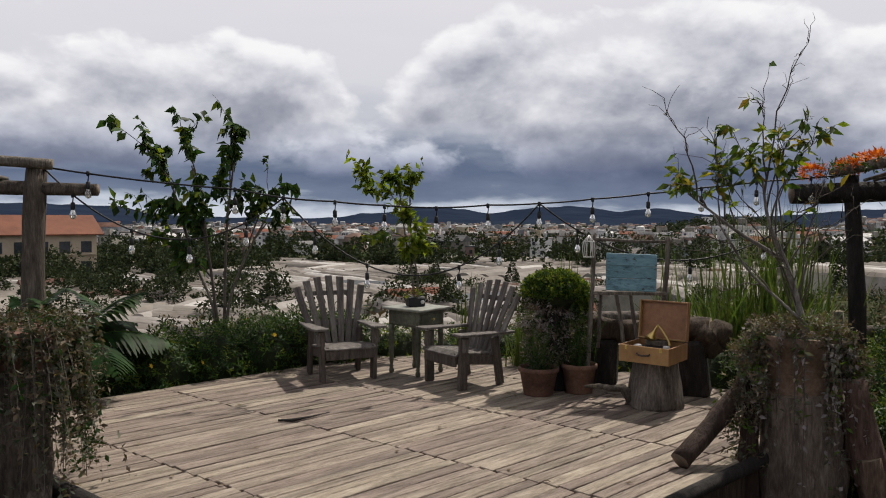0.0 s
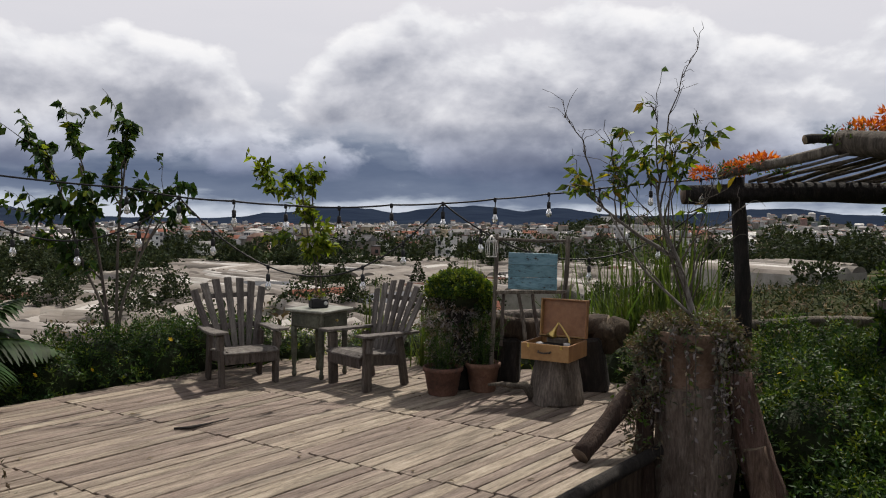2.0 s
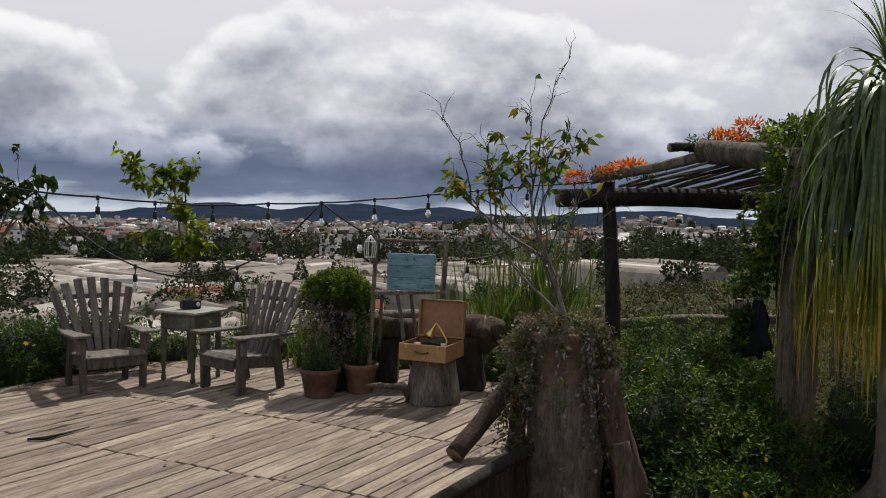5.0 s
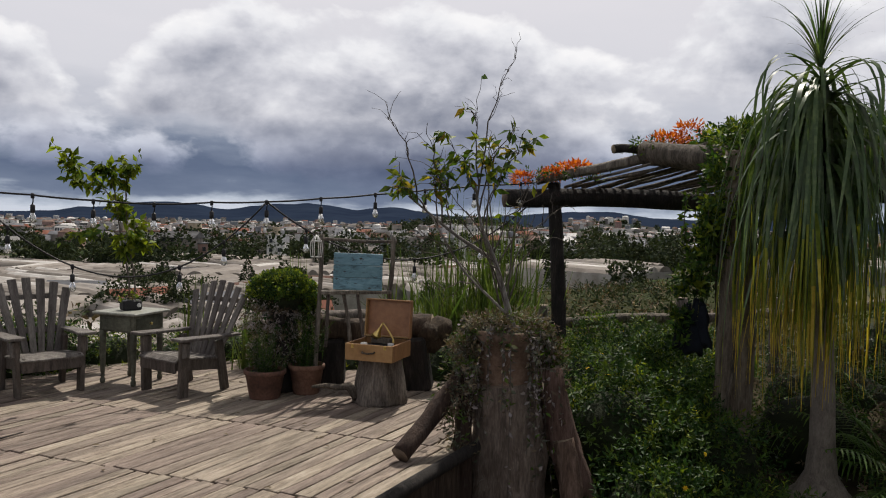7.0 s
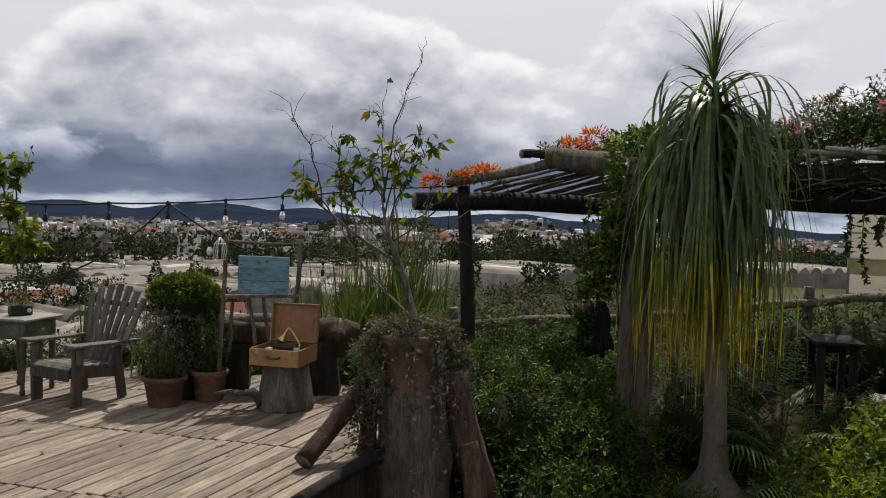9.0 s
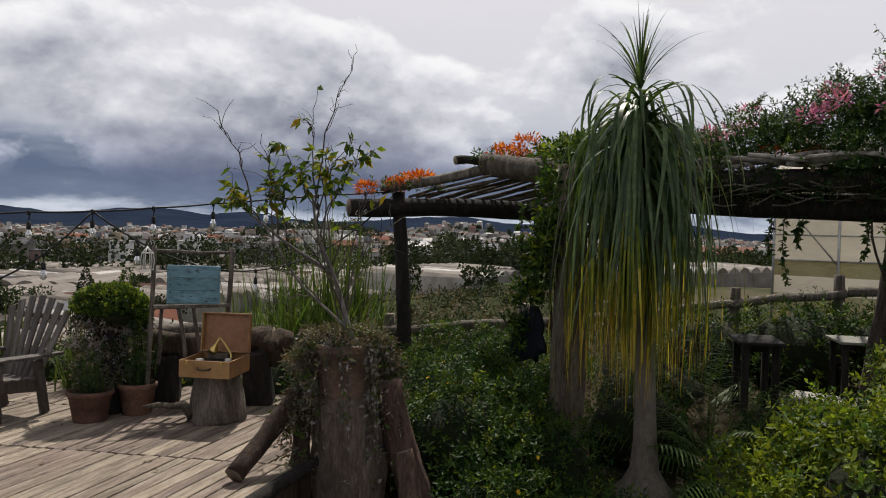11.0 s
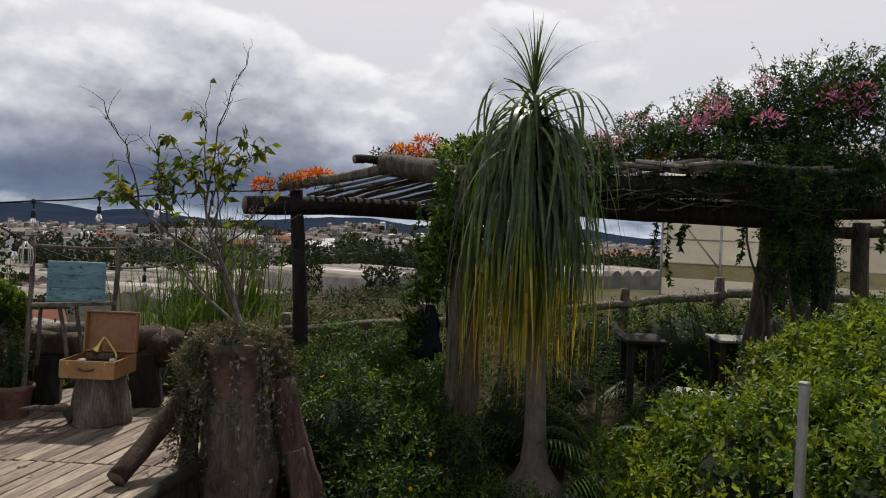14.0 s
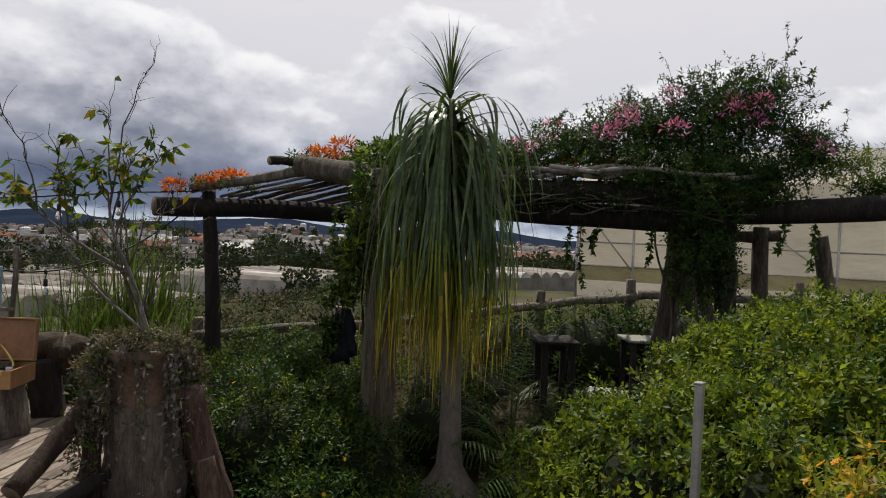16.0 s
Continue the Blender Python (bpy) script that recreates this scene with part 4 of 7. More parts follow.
# fallen bits on the deck
thing("fallen_branch", None, "short dark broken stick lying on the deck", "stick", data=tube([(-1.37, 6.47, 0.012), (-1.26, 6.46, 0.016), (-1.12, 6.60, 0.012), (-0.98, 6.74, 0.014)], [0.010, 0.014, 0.008, 0.004], M["black_log"], 8, 0.2, 3))
rng_l = random.Random(77)
dead = leaves("fallen_leaf", np.zeros((1, 3)), np.array([[1.0, 0, 0.05]]), np.array([[0, 0.1, 1.0]]), np.array([0.06]), np.array([0.03]), [M["leaf_dry"]])
for i in range(46):
    a, b = rng_l.uniform(A0 + 0.3, A1 - 0.1), rng_l.uniform(B0 + 0.3, B1 - 0.2)
    x, y, _ = deck_world(a, skewed(a, b))
    thing("fallen_leaf", pose(x, y, 0.009, 0, 0, rng_l.uniform(0, 360)), "dry brown leaf fallen on the deck", "leaf", "fallen leaves", data=dead)

# ---------- hedges and shrubs ----------


def bush(name, ells, n, size, mats, w, label, category, seed, wide=0.42, flowers=0, petal=None, core=0.72, fsize=0.03, **kw):
    b = thing(name, None, label, category)
    # Dark filler solids close the gaps behind the leaves.
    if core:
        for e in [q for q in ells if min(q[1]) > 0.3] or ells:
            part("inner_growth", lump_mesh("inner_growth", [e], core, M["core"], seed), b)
    part("foliage", foliage("foliage", ells, n, size, mats, w, seed, wide, **kw), b, kind="stuff")
    rng = np.random.default_rng(seed + 9)
    if flowers:
        p, d = scatter(ells, flowers, rng, -0.1, 0.02, kw.get("clump", 0.25))
        shape = flower_mesh(petal, fsize)
        for q, k in zip(p, d):
            part("flower", shape, b, Matrix.Translation(q + 0.015 * k) @ Vector(k).to_track_quat("Z", "Y").to_matrix().to_4x4())
    return b


_flower = {}


def flower_mesh(mat, r):
    key = (mat.name, r)
    if key not in _flower:
        a = np.arange(6) * math.pi / 3
        ax = np.stack([np.cos(a), np.sin(a), np.full(6, 0.35)], 1)
        v, f = leaf_arrays(np.zeros((6, 3)), ax, np.tile((0, 0, 1.0), (6, 1)), np.full(6, r), np.full(6, r * 0.7))
        _flower[key] = arrays_mesh("flower", v, f, mat)
    return _flower[key]


def tufted(ells, n, seed, small=(0.12, 0.26), low=0.0):
    """The same lumps with many small shoots standing out of their upper skins."""
    rng = np.random.default_rng(seed)
    p, _ = scatter(ells, n, rng, low, 0.02, 0.0)
    return ells + [(tuple(q), (k, k, k * 0.9)) for q, k in zip(p, rng.uniform(*small, n))]


M["marigold"] = leafmat("marigold_petal", [(0.55, 0.22, 0.01), (0.68, 0.32, 0.02)], 0.3)
HEDGE = [((-4.5, 7.0, -0.05), (0.6, 0.6, 0.5)), ((-3.95, 7.5, 0.0), (0.55, 0.55, 0.46)), ((-3.45, 7.95, 0.02), (0.55, 0.5, 0.46)), ((-3.0, 8.25, 0.05), (0.52, 0.5, 0.44)), ((-2.55, 8.6, 0.08), (0.52, 0.5, 0.46)),
         ((-2.1, 8.9, 0.1), (0.52, 0.5, 0.5)), ((-1.65, 9.2, 0.1), (0.5, 0.45, 0.52)), ((-1.2, 9.45, 0.05), (0.5, 0.4, 0.5))]
bush("flowering_hedge", HEDGE, 34000, 0.055, [M["leaf_dark"], M["leaf_mid"], M["leaf_bright"]], [0.58, 0.37, 0.05], "dense dark green hedge with a few yellow flowers along the deck", "hedge", 61, 0.34, 26, M["yellow"], up=0.7, clump=0.2)
bush("low_shrub", [((-0.6, 9.8, -0.1), (0.5, 0.4, 0.5)), ((0.2, 9.9, -0.15), (0.5, 0.4, 0.45)), ((0.75, 9.75, -0.1), (0.4, 0.35, 0.5)), ((1.2, 9.3, -0.05), (0.4, 0.3, 0.5)), ((1.9, 8.9, -0.1), (0.5, 0.4, 0.5))], 6000, 0.06, [M["leaf_dark"], M["leaf_mid"], M["leaf_bright"]], [0.3, 0.4, 0.3], "mixed green shrubs behind the deck", "shrub", 62, 0.35, up=0.8)
bush("low_shrub", [((3.0, 8.1, -0.05), (0.45, 0.5, 0.5)), ((3.35, 7.5, -0.1), (0.5, 0.5, 0.5)), ((3.0, 7.2, -0.2), (0.35, 0.4, 0.42))], 5200, 0.055, [M["leaf_dark"], M["leaf_mid"], M["leaf_grey"]], [0.4, 0.45, 0.15], "green shrubs beside the deck's edge", "shrub", 63, 0.35, up=0.7)
GARDEN = [((3.75, 5.75, -0.12), (0.7, 0.65, 0.6)), ((3.35, 6.4, -0.2), (0.5, 0.6, 0.5)), ((4.3, 6.95, -0.05), (0.85, 0.8, 0.62)), ((5.4, 8.2, -0.1), (1.2, 0.8, 0.5)), ((4.0, 8.2, -0.1), (0.8, 0.7, 0.42)), ((6.4, 8.6, -0.2), (1.0, 0.7, 0.45)),
          ((4.35, 5.4, -0.3), (0.6, 0.55, 0.5)), ((3.5, 5.0, -0.45), (0.5, 0.45, 0.4)), ((4.9, 6.9, 0.0), (0.5, 0.6, 0.6)), ((4.2, 4.6, -0.5), (0.5, 0.4, 0.3))]
bush("garden_shrubs", tufted(GARDEN, 34, 5, (0.16, 0.34)), 52000, 0.062, [M["leaf_dark"], M["leaf_mid"], M["leaf_bright"]], [0.58, 0.34, 0.08], "rounded dark green shrubs dotted with small yellow flowers", "shrub", 64, 0.36, 40, M["yellow"], up=0.6, clump=0.2, fsize=0.022)
bush("dark_undergrowth", [((5.9, 5.9, -0.3), (0.8, 0.7, 0.6)), ((6.8, 6.6, -0.2), (1.0, 0.8, 0.7)), ((5.8, 4.6, -0.5), (0.6, 0.5, 0.4)), ((7.0, 4.9, -0.3), (0.9, 0.7, 0.5)), ((6.0, 3.9, -0.4), (0.7, 0.5, 0.5))], 12000, 0.06, [M["leaf_dark"], M["leaf_mid"], M["leaf_dry"]], [0.42, 0.43, 0.15], "dark mixed undergrowth in the pergola's shade", "shrub", 65, 0.32, up=0.6)
BRIGHT = [((4.45, 2.25, 0.28), (0.7, 0.7, 0.68)), ((5.35, 1.9, 0.56), (0.9, 0.9, 0.8)), ((4.4, 2.9, 0.0), (0.52, 0.45, 0.6)), ((6.3, 2.6, 0.52), (0.85, 0.8, 0.70)), ((4.25, 1.45, 0.35), (0.6, 0.5, 0.75)), ((6.2, 1.2, 0.75), (1.0, 0.9, 0.85)), ((5.05, 2.95, 0.12), (0.62, 0.5, 0.62)),
          ((4.6, 0.7, 0.3), (0.8, 0.6, 0.85)), ((7.1, 2.4, 0.7), (0.8, 0.8, 0.7))]
bush("lantana_bush", tufted(BRIGHT, 90, 6, (0.10, 0.22)), 106000, 0.056, [M["leaf_bright"], M["leaf_mid"], M["leaf_dark"]], [0.60, 0.30, 0.10], "large bright yellow-green leafy bush in sunlight", "bush", 66, 0.52, up=0.5, clump=0.3, depth=0.32)
bush("orange_flower_bush", [((3.2, 0.72, 0.78), (0.32, 0.28, 0.34)), ((3.5, 0.95, 0.62), (0.3, 0.3, 0.42))], 2600, 0.05, [M["leaf_bright"], M["leaf_mid"], M["leaf_yellow"]], [0.5, 0.1, 0.4], "yellow-green bush with small orange flowers", "bush", 67, 0.4, 70, M["marigold"], up=0.6, fsize=0.028)

# ---------- reeds ----------


def reed_clump(x, y, z, n, h, spread, label, seed, mats=None):
    rng = np.random.default_rng(seed)
    th, k = rng.uniform(0, 6.28, n), rng.random(n)
    base = np.stack([x + spread * 0.4 * rng.normal(size=n) * 0.6, y + spread * 0.3 * rng.normal(size=n) * 0.6, np.full(n, z)], 1)
    hh = h * rng.uniform(0.55, 1.05, n)
    out = spread * (0.15 + 0.85 * k ** 1.5)
    t = np.linspace(0, 1, 7)[None, :]
    cx = base[:, :1] + (out * np.cos(th))[:, None] * t ** 1.6
    cy = base[:, 1:2] + (out * np.sin(th))[:, None] * t ** 1.6
    bend = (k > 0.4) * rng.uniform(0.0, 0.55, n)
    cz = base[:, 2:] + hh[:, None] * (t - bend[:, None] * t ** 3)
    v, f = strap_arrays(np.stack([cx, cy, cz], 2), rng.uniform(0.014, 0.036, n))
    me = arrays_mesh("grass", v, f, mats or M["reed"])
    c = thing("reed_clump", None, label, "grass clump", kind="")
    part("grass", me, c, kind="stuff")
    return c


reed_clump(3.2, 9.0, -0.55, 330, 2.1, 1.25, "tall clump of long green grass blades behind the rail", 71)
reed_clump(3.85, 8.95, -0.55, 330, 2.5, 1.0, "tall clump of long green grass blades behind the rail", 72)
reed_clump(1.42, 8.9, -0.4, 110, 1.65, 0.28, "slim clump of bright green grass behind the potted plants", 73)
reed_clump(0.32, 9.5, -0.5, 80, 1.5, 0.3, "slim clump of bright green grass behind the chair", 74)
reed_clump(0.95, 9.0, -0.4, 80, 1.35, 0.3, "slim clump of bright green grass behind the chair", 75)

# ---------- trees ----------


def bent(p, q, n=7, sag=0.15, rng=None):
    p, q = np.array(p, float), np.array(q, float)
    t = np.linspace(0, 1, n)[:, None]
    mid = np.array((q[0] - p[0], q[1] - p[1], 0)) * -sag + np.array((0, 0, 0.12 * np.linalg.norm(q - p)))
    w = 0 if rng is None else rng.normal(0, 0.015, (n, 3)) * np.sin(t * 3.14)
    return p + (q - p) * t + mid * np.sin(t * math.pi) + w


def tree(name, label, trunks, tips, n_leaf, size, mats, wts, seed, wide=0.42, r=0.022, droop=0.7, twigs=6, bare=0.35, reach=0.3, stems=None, bark="twig"):
    """trunks: polylines; tips: (trunk index, place along it, tip, leafiness)."""
    rng = np.random.default_rng(seed)
    tr = thing(name, None, label, "tree")
    segs = []
    for ti, tk in enumerate(trunks):
        pts = np.array(tk, float)
        u = np.linspace(0, len(pts) - 1, 12)
        sm = np.stack([np.interp(u, range(len(pts)), pts[:, i]) for i in range(3)], 1)
        sm[1:-1] = (sm[:-2] + sm[1:-1] * 2 + sm[2:]) / 4
        segs.append(sm)
        part("trunk", tube(sm, np.linspace(stems[ti] if stems else r, r * 0.45, 12), M[bark], 8, 0.08, seed), tr)
    P, A, Nn = [], [], []
    for ti, k, tip, leafy in tips:
        s = segs[ti]
        base = s[min(11, int(k * 11))]
        cur = bent(base, tip, 8, 0.12, rng)
        part("branch", tube(cur, np.linspace(r * 0.5, r * 0.13, 8), M["twig"], 6), tr)
        subs = [cur]
        for _ in range(twigs):
            a = cur[rng.integers(3, 8)]
            d = unit(cur[-1] - cur[0]) * 0.5 + rng.normal(size=3) * 0.55 + np.array((0, 0, 0.25))
            c2 = bent(a, a + d * rng.uniform(0.3, 1.0) * reach, 5, 0.1, rng)
            part("twig", tube(c2, np.linspace(r * 0.2, r * 0.08, 5), M["twig"], 5), tr)
            subs.append(c2)
        m = int(n_leaf * leafy)
        for _ in range(m):
            c = subs[rng.integers(0, len(subs))]
            k2 = rng.uniform(bare if c is cur else 0.1, 1)
            i = min(len(c) - 2, int(k2 * (len(c) - 1)))
            P.append(c[i] + (c[i + 1] - c[i]) * rng.random())
            A.append(unit(c[i + 1] - c[i]) * 0.6 + rng.normal(size=3) * 0.7 + np.array((0, 0, -droop)))
            Nn.append(rng.normal(size=3) + np.array((0, 0, 0.8)))
    if P:
        ln = size * rng.uniform(0.55, 1.25, len(P))
        part("crown", leaves("crown", np.array(P), np.array(A), np.array(Nn), ln, ln * wide, mats, wts, seed), tr, kind="stuff")
    return tr


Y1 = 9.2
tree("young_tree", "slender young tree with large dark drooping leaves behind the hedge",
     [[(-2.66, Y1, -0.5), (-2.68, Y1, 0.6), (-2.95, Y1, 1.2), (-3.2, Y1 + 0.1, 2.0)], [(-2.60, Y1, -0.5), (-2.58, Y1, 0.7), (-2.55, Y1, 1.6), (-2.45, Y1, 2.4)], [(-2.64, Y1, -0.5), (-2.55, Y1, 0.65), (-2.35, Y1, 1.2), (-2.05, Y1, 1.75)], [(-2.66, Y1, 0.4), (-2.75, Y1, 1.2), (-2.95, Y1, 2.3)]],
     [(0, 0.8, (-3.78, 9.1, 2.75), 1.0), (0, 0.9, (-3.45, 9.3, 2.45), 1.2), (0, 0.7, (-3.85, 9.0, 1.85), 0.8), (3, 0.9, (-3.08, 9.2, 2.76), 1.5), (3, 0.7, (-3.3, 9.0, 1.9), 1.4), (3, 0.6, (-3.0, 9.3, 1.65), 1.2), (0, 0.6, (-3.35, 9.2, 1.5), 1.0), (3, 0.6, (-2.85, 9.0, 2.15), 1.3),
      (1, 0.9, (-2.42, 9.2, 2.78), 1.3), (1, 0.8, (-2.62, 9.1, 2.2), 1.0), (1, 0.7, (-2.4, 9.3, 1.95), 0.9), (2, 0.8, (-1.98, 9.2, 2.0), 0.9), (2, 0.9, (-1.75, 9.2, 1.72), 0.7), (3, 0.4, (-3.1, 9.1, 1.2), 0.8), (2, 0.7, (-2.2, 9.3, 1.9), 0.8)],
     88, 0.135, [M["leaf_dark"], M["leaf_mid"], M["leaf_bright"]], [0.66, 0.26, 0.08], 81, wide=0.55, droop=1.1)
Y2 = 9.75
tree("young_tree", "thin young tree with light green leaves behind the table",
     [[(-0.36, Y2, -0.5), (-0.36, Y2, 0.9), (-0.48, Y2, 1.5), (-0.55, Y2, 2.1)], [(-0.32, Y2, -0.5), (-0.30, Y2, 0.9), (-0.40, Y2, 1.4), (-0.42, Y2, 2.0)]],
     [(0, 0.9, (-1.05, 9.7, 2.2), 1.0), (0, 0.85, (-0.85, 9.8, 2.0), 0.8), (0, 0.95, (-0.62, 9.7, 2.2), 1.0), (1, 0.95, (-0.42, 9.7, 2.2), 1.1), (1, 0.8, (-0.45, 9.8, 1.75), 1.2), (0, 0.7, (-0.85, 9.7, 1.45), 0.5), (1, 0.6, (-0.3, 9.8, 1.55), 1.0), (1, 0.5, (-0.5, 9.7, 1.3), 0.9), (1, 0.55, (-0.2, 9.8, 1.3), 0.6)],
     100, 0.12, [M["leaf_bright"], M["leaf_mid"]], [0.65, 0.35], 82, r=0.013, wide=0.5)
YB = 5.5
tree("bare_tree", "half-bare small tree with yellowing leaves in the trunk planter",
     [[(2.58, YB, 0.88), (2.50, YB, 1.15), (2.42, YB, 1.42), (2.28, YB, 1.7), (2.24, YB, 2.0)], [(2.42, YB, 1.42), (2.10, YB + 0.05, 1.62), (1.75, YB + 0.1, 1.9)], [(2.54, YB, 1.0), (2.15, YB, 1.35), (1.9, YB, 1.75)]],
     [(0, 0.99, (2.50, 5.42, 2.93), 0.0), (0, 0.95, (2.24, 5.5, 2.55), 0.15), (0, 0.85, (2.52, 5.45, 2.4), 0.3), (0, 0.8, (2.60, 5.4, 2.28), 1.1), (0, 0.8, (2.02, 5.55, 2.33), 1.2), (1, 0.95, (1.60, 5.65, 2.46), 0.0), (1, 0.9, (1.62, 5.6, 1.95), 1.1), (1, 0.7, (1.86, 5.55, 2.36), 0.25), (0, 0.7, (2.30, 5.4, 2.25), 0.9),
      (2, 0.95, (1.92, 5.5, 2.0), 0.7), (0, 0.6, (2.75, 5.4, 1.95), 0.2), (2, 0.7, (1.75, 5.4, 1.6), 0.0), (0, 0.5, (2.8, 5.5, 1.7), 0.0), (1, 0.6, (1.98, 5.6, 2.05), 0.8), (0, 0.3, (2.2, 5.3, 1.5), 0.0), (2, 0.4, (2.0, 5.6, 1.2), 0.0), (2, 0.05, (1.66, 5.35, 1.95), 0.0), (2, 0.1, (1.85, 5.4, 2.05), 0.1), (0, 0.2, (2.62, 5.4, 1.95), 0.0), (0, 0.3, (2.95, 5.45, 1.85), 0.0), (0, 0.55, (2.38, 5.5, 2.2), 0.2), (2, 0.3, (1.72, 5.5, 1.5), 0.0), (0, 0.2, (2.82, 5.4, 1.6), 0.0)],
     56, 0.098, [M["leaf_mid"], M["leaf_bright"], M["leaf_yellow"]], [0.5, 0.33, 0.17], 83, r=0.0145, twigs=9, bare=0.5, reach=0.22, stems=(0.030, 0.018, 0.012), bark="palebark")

# ---------- ponytail palm ----------


def ponytail(x, y, z):
    rng = np.random.default_rng(91)
    p = thing("ponytail_palm", pose(x, y, z), "ponytail palm with swollen foot and long drooping strap leaves", "palm")
    trunk = tube([(0, 0, -0.05), (0, 0, 0.03), (0, 0, 0.12), (0.0, 0, 0.25), (0.0, 0, 0.5), (-0.01, 0, 0.9), (-0.03, 0.02, 1.5), (-0.06, 0.05, 2.4), (-0.10, 0.08, 3.3)], [0.31, 0.29, 0.20, 0.125, 0.10, 0.09, 0.08, 0.075, 0.05], M["palmtrunk"], 24, 0.03, 4)
    part("trunk", trunk, p)

    def curves(n, z0, z1, rmin, rmax, e0, e1, rise):
        zz, th = rng.uniform(z0, z1, n), rng.uniform(0, 6.28, n)
        th = th + 0.16 * np.sin(th * 9)                      # leaves gather in hanks
        R, up = rng.uniform(rmin, rmax, n), rng.uniform(*rise, n)
        end = e0 + (e1 - e0) * np.clip(0.25 + 0.75 * (R - rmin) / (rmax - rmin) * rng.random(n) + rng.normal(0, 0.14, n), 0, 1)
        s = np.linspace(0, 1, 12)[None, :]
        rr = R[:, None] * (1 - (1 - s) ** 2.0)
        h = zz[:, None] + up[:, None] * 4 * (s * 1.6) * np.clip(1 - s * 1.6, -9, 1) * 0.5
        drop = (end - h[:, -1])[:, None] * s ** 1.5
        tw = 0.25 * rng.normal(size=(n, 1)) * s
        rr = rr * (1 - rng.uniform(-0.16, 0.24, (n, 1)) * s ** 3) + 0.02 * np.sin(s * 7 + th[:, None] * 5)
        return np.stack([rr * np.cos(th[:, None] + tw) - 0.09, rr * np.sin(th[:, None] + tw) + 0.07, h + drop], 2)

    def split_mesh(cur, wd):
        v, f = strap_arrays(cur, wd)
        zc = v[f].mean(1)[:, 2] + rng.normal(0, 0.12, len(f)) + np.repeat(rng.normal(0, 0.18, len(cur)), 11)
        idx = np.where(zc < 1.48, 2, np.where(zc < 1.98, 1, 0))
        return arrays_mesh("leaf", v, f, [M["strap"], M["strap_mid"], M["strap_tip"]], idx, True)
    inner = curves(330, 2.3, 3.4, 0.10, 0.74, 0.70, 2.0, (0.05, 0.6))
    part("crown", split_mesh(inner, rng.uniform(0.018, 0.048, len(inner))), p, kind="stuff")
    outer = np.concatenate([curves(84, 2.6, 3.4, 0.35, 0.88, 0.9, 1.9, (0.15, 0.5)), curves(40, 2.9, 3.5, 0.5, 0.95, 1.6, 2.5, (0.15, 0.5)), curves(40, 3.1, 3.55, 0.45, 0.9, 2.3, 3.0, (0.15, 0.35))])
    for c in outer:
        part("leaf", split_mesh(c[None], rng.uniform(0.024, 0.046, 1)), p)
    # upright tuft at the top
    n = 64
    th, k = rng.uniform(0, 6.28, n), rng.random(n)
    s = np.linspace(0, 1, 12)[None, :]
    out = (0.06 + 0.58 * k ** 2)[:, None] * s ** 1.5
    up = rng.uniform(0.4, 0.85, n)[:, None] * (s - 0.35 * (k[:, None]) * s ** 3)
    cur = np.stack([out * np.cos(th[:, None]) - 0.10, out * np.sin(th[:, None]) + 0.08, 3.5 + up], 2)
    part("tuft", split_mesh(cur, rng.uniform(0.01, 0.018, n)), p, kind="stuff")


M["palmtrunk"] = material("grey_beige_palm_bark", [(0.10, 0.085, 0.07), (0.18, 0.155, 0.13), (0.25, 0.22, 0.19)], 6, 0.9, 0.7, (3, 3, 1), 0.05)
M["strap_mid"] = leafmat("strap_leaf_olive", [(0.09, 0.12, 0.018), (0.18, 0.20, 0.028), (0.28, 0.27, 0.04)], 0.35)
M["strap_tip"] = leafmat("strap_leaf_dry_tip", [(0.26, 0.18, 0.03), (0.46, 0.34, 0.05), (0.54, 0.42, 0.12)], 0.4)
ponytail(5.12, 4.98, -0.52)

# ---------- pinnate palms ----------


def frond_palm(x, y, z, n, length, label, seed, wide=0.03, leaflet=0.32, mats=None, tilt=(25, 75)):
    rng = np.random.default_rng(seed)
    p = thing("leafy_palm", pose(x, y, z), label, "palm")
    for i in range(n):
        th, el, L = rng.uniform(0, 6.28), radians(rng.uniform(*tilt)), length * rng.uniform(0.75, 1.1)
        t = np.linspace(0, 1, 10)
        out = L * math.cos(el) * t
        zz = L * (math.sin(el) * t - 0.45 * t ** 2.4 * math.cos(el))
        mid = np.stack([out * math.cos(th), out * math.sin(th), zz], 1)
        rachis = tube(mid, np.linspace(0.012, 0.003, 10), M["leaf_mid"], 5)
        m = 34
        k = np.repeat(np.linspace(0.18, 1.0, m // 2), 2)
        org = np.stack([np.interp(k, t, mid[:, j]) for j in range(3)], 1)
        d = unit(np.gradient(mid, axis=0))
        dd = np.stack([np.interp(k, t, d[:, j]) for j in range(3)], 1)
        sd = np.array((-math.sin(th), math.cos(th), 0)) * np.where(np.arange(m) % 2, 1, -1)[:, None]
        ln = leaflet * np.sin(np.clip(k * 1.05, 0, 1) * math.pi * 0.85 + 0.35) * rng.uniform(0.85, 1.1, m)
        s = np.linspace(0, 1, 4)[None, :, None]
        cur = org[:, None] + (sd * 0.8 + dd * 0.55)[:, None] * ln[:, None, None] * s + np.array((0, 0, -0.5)) * (ln[:, None, None] * s ** 2)
        v, f = strap_arrays(cur, np.full(m, wide))
        fr = part("frond", rachis, p)
        part("leaf_blade", arrays_mesh("leaf_blade", v, f, mats or M["leaf_dark"]), fr, kind="stuff")
    return p


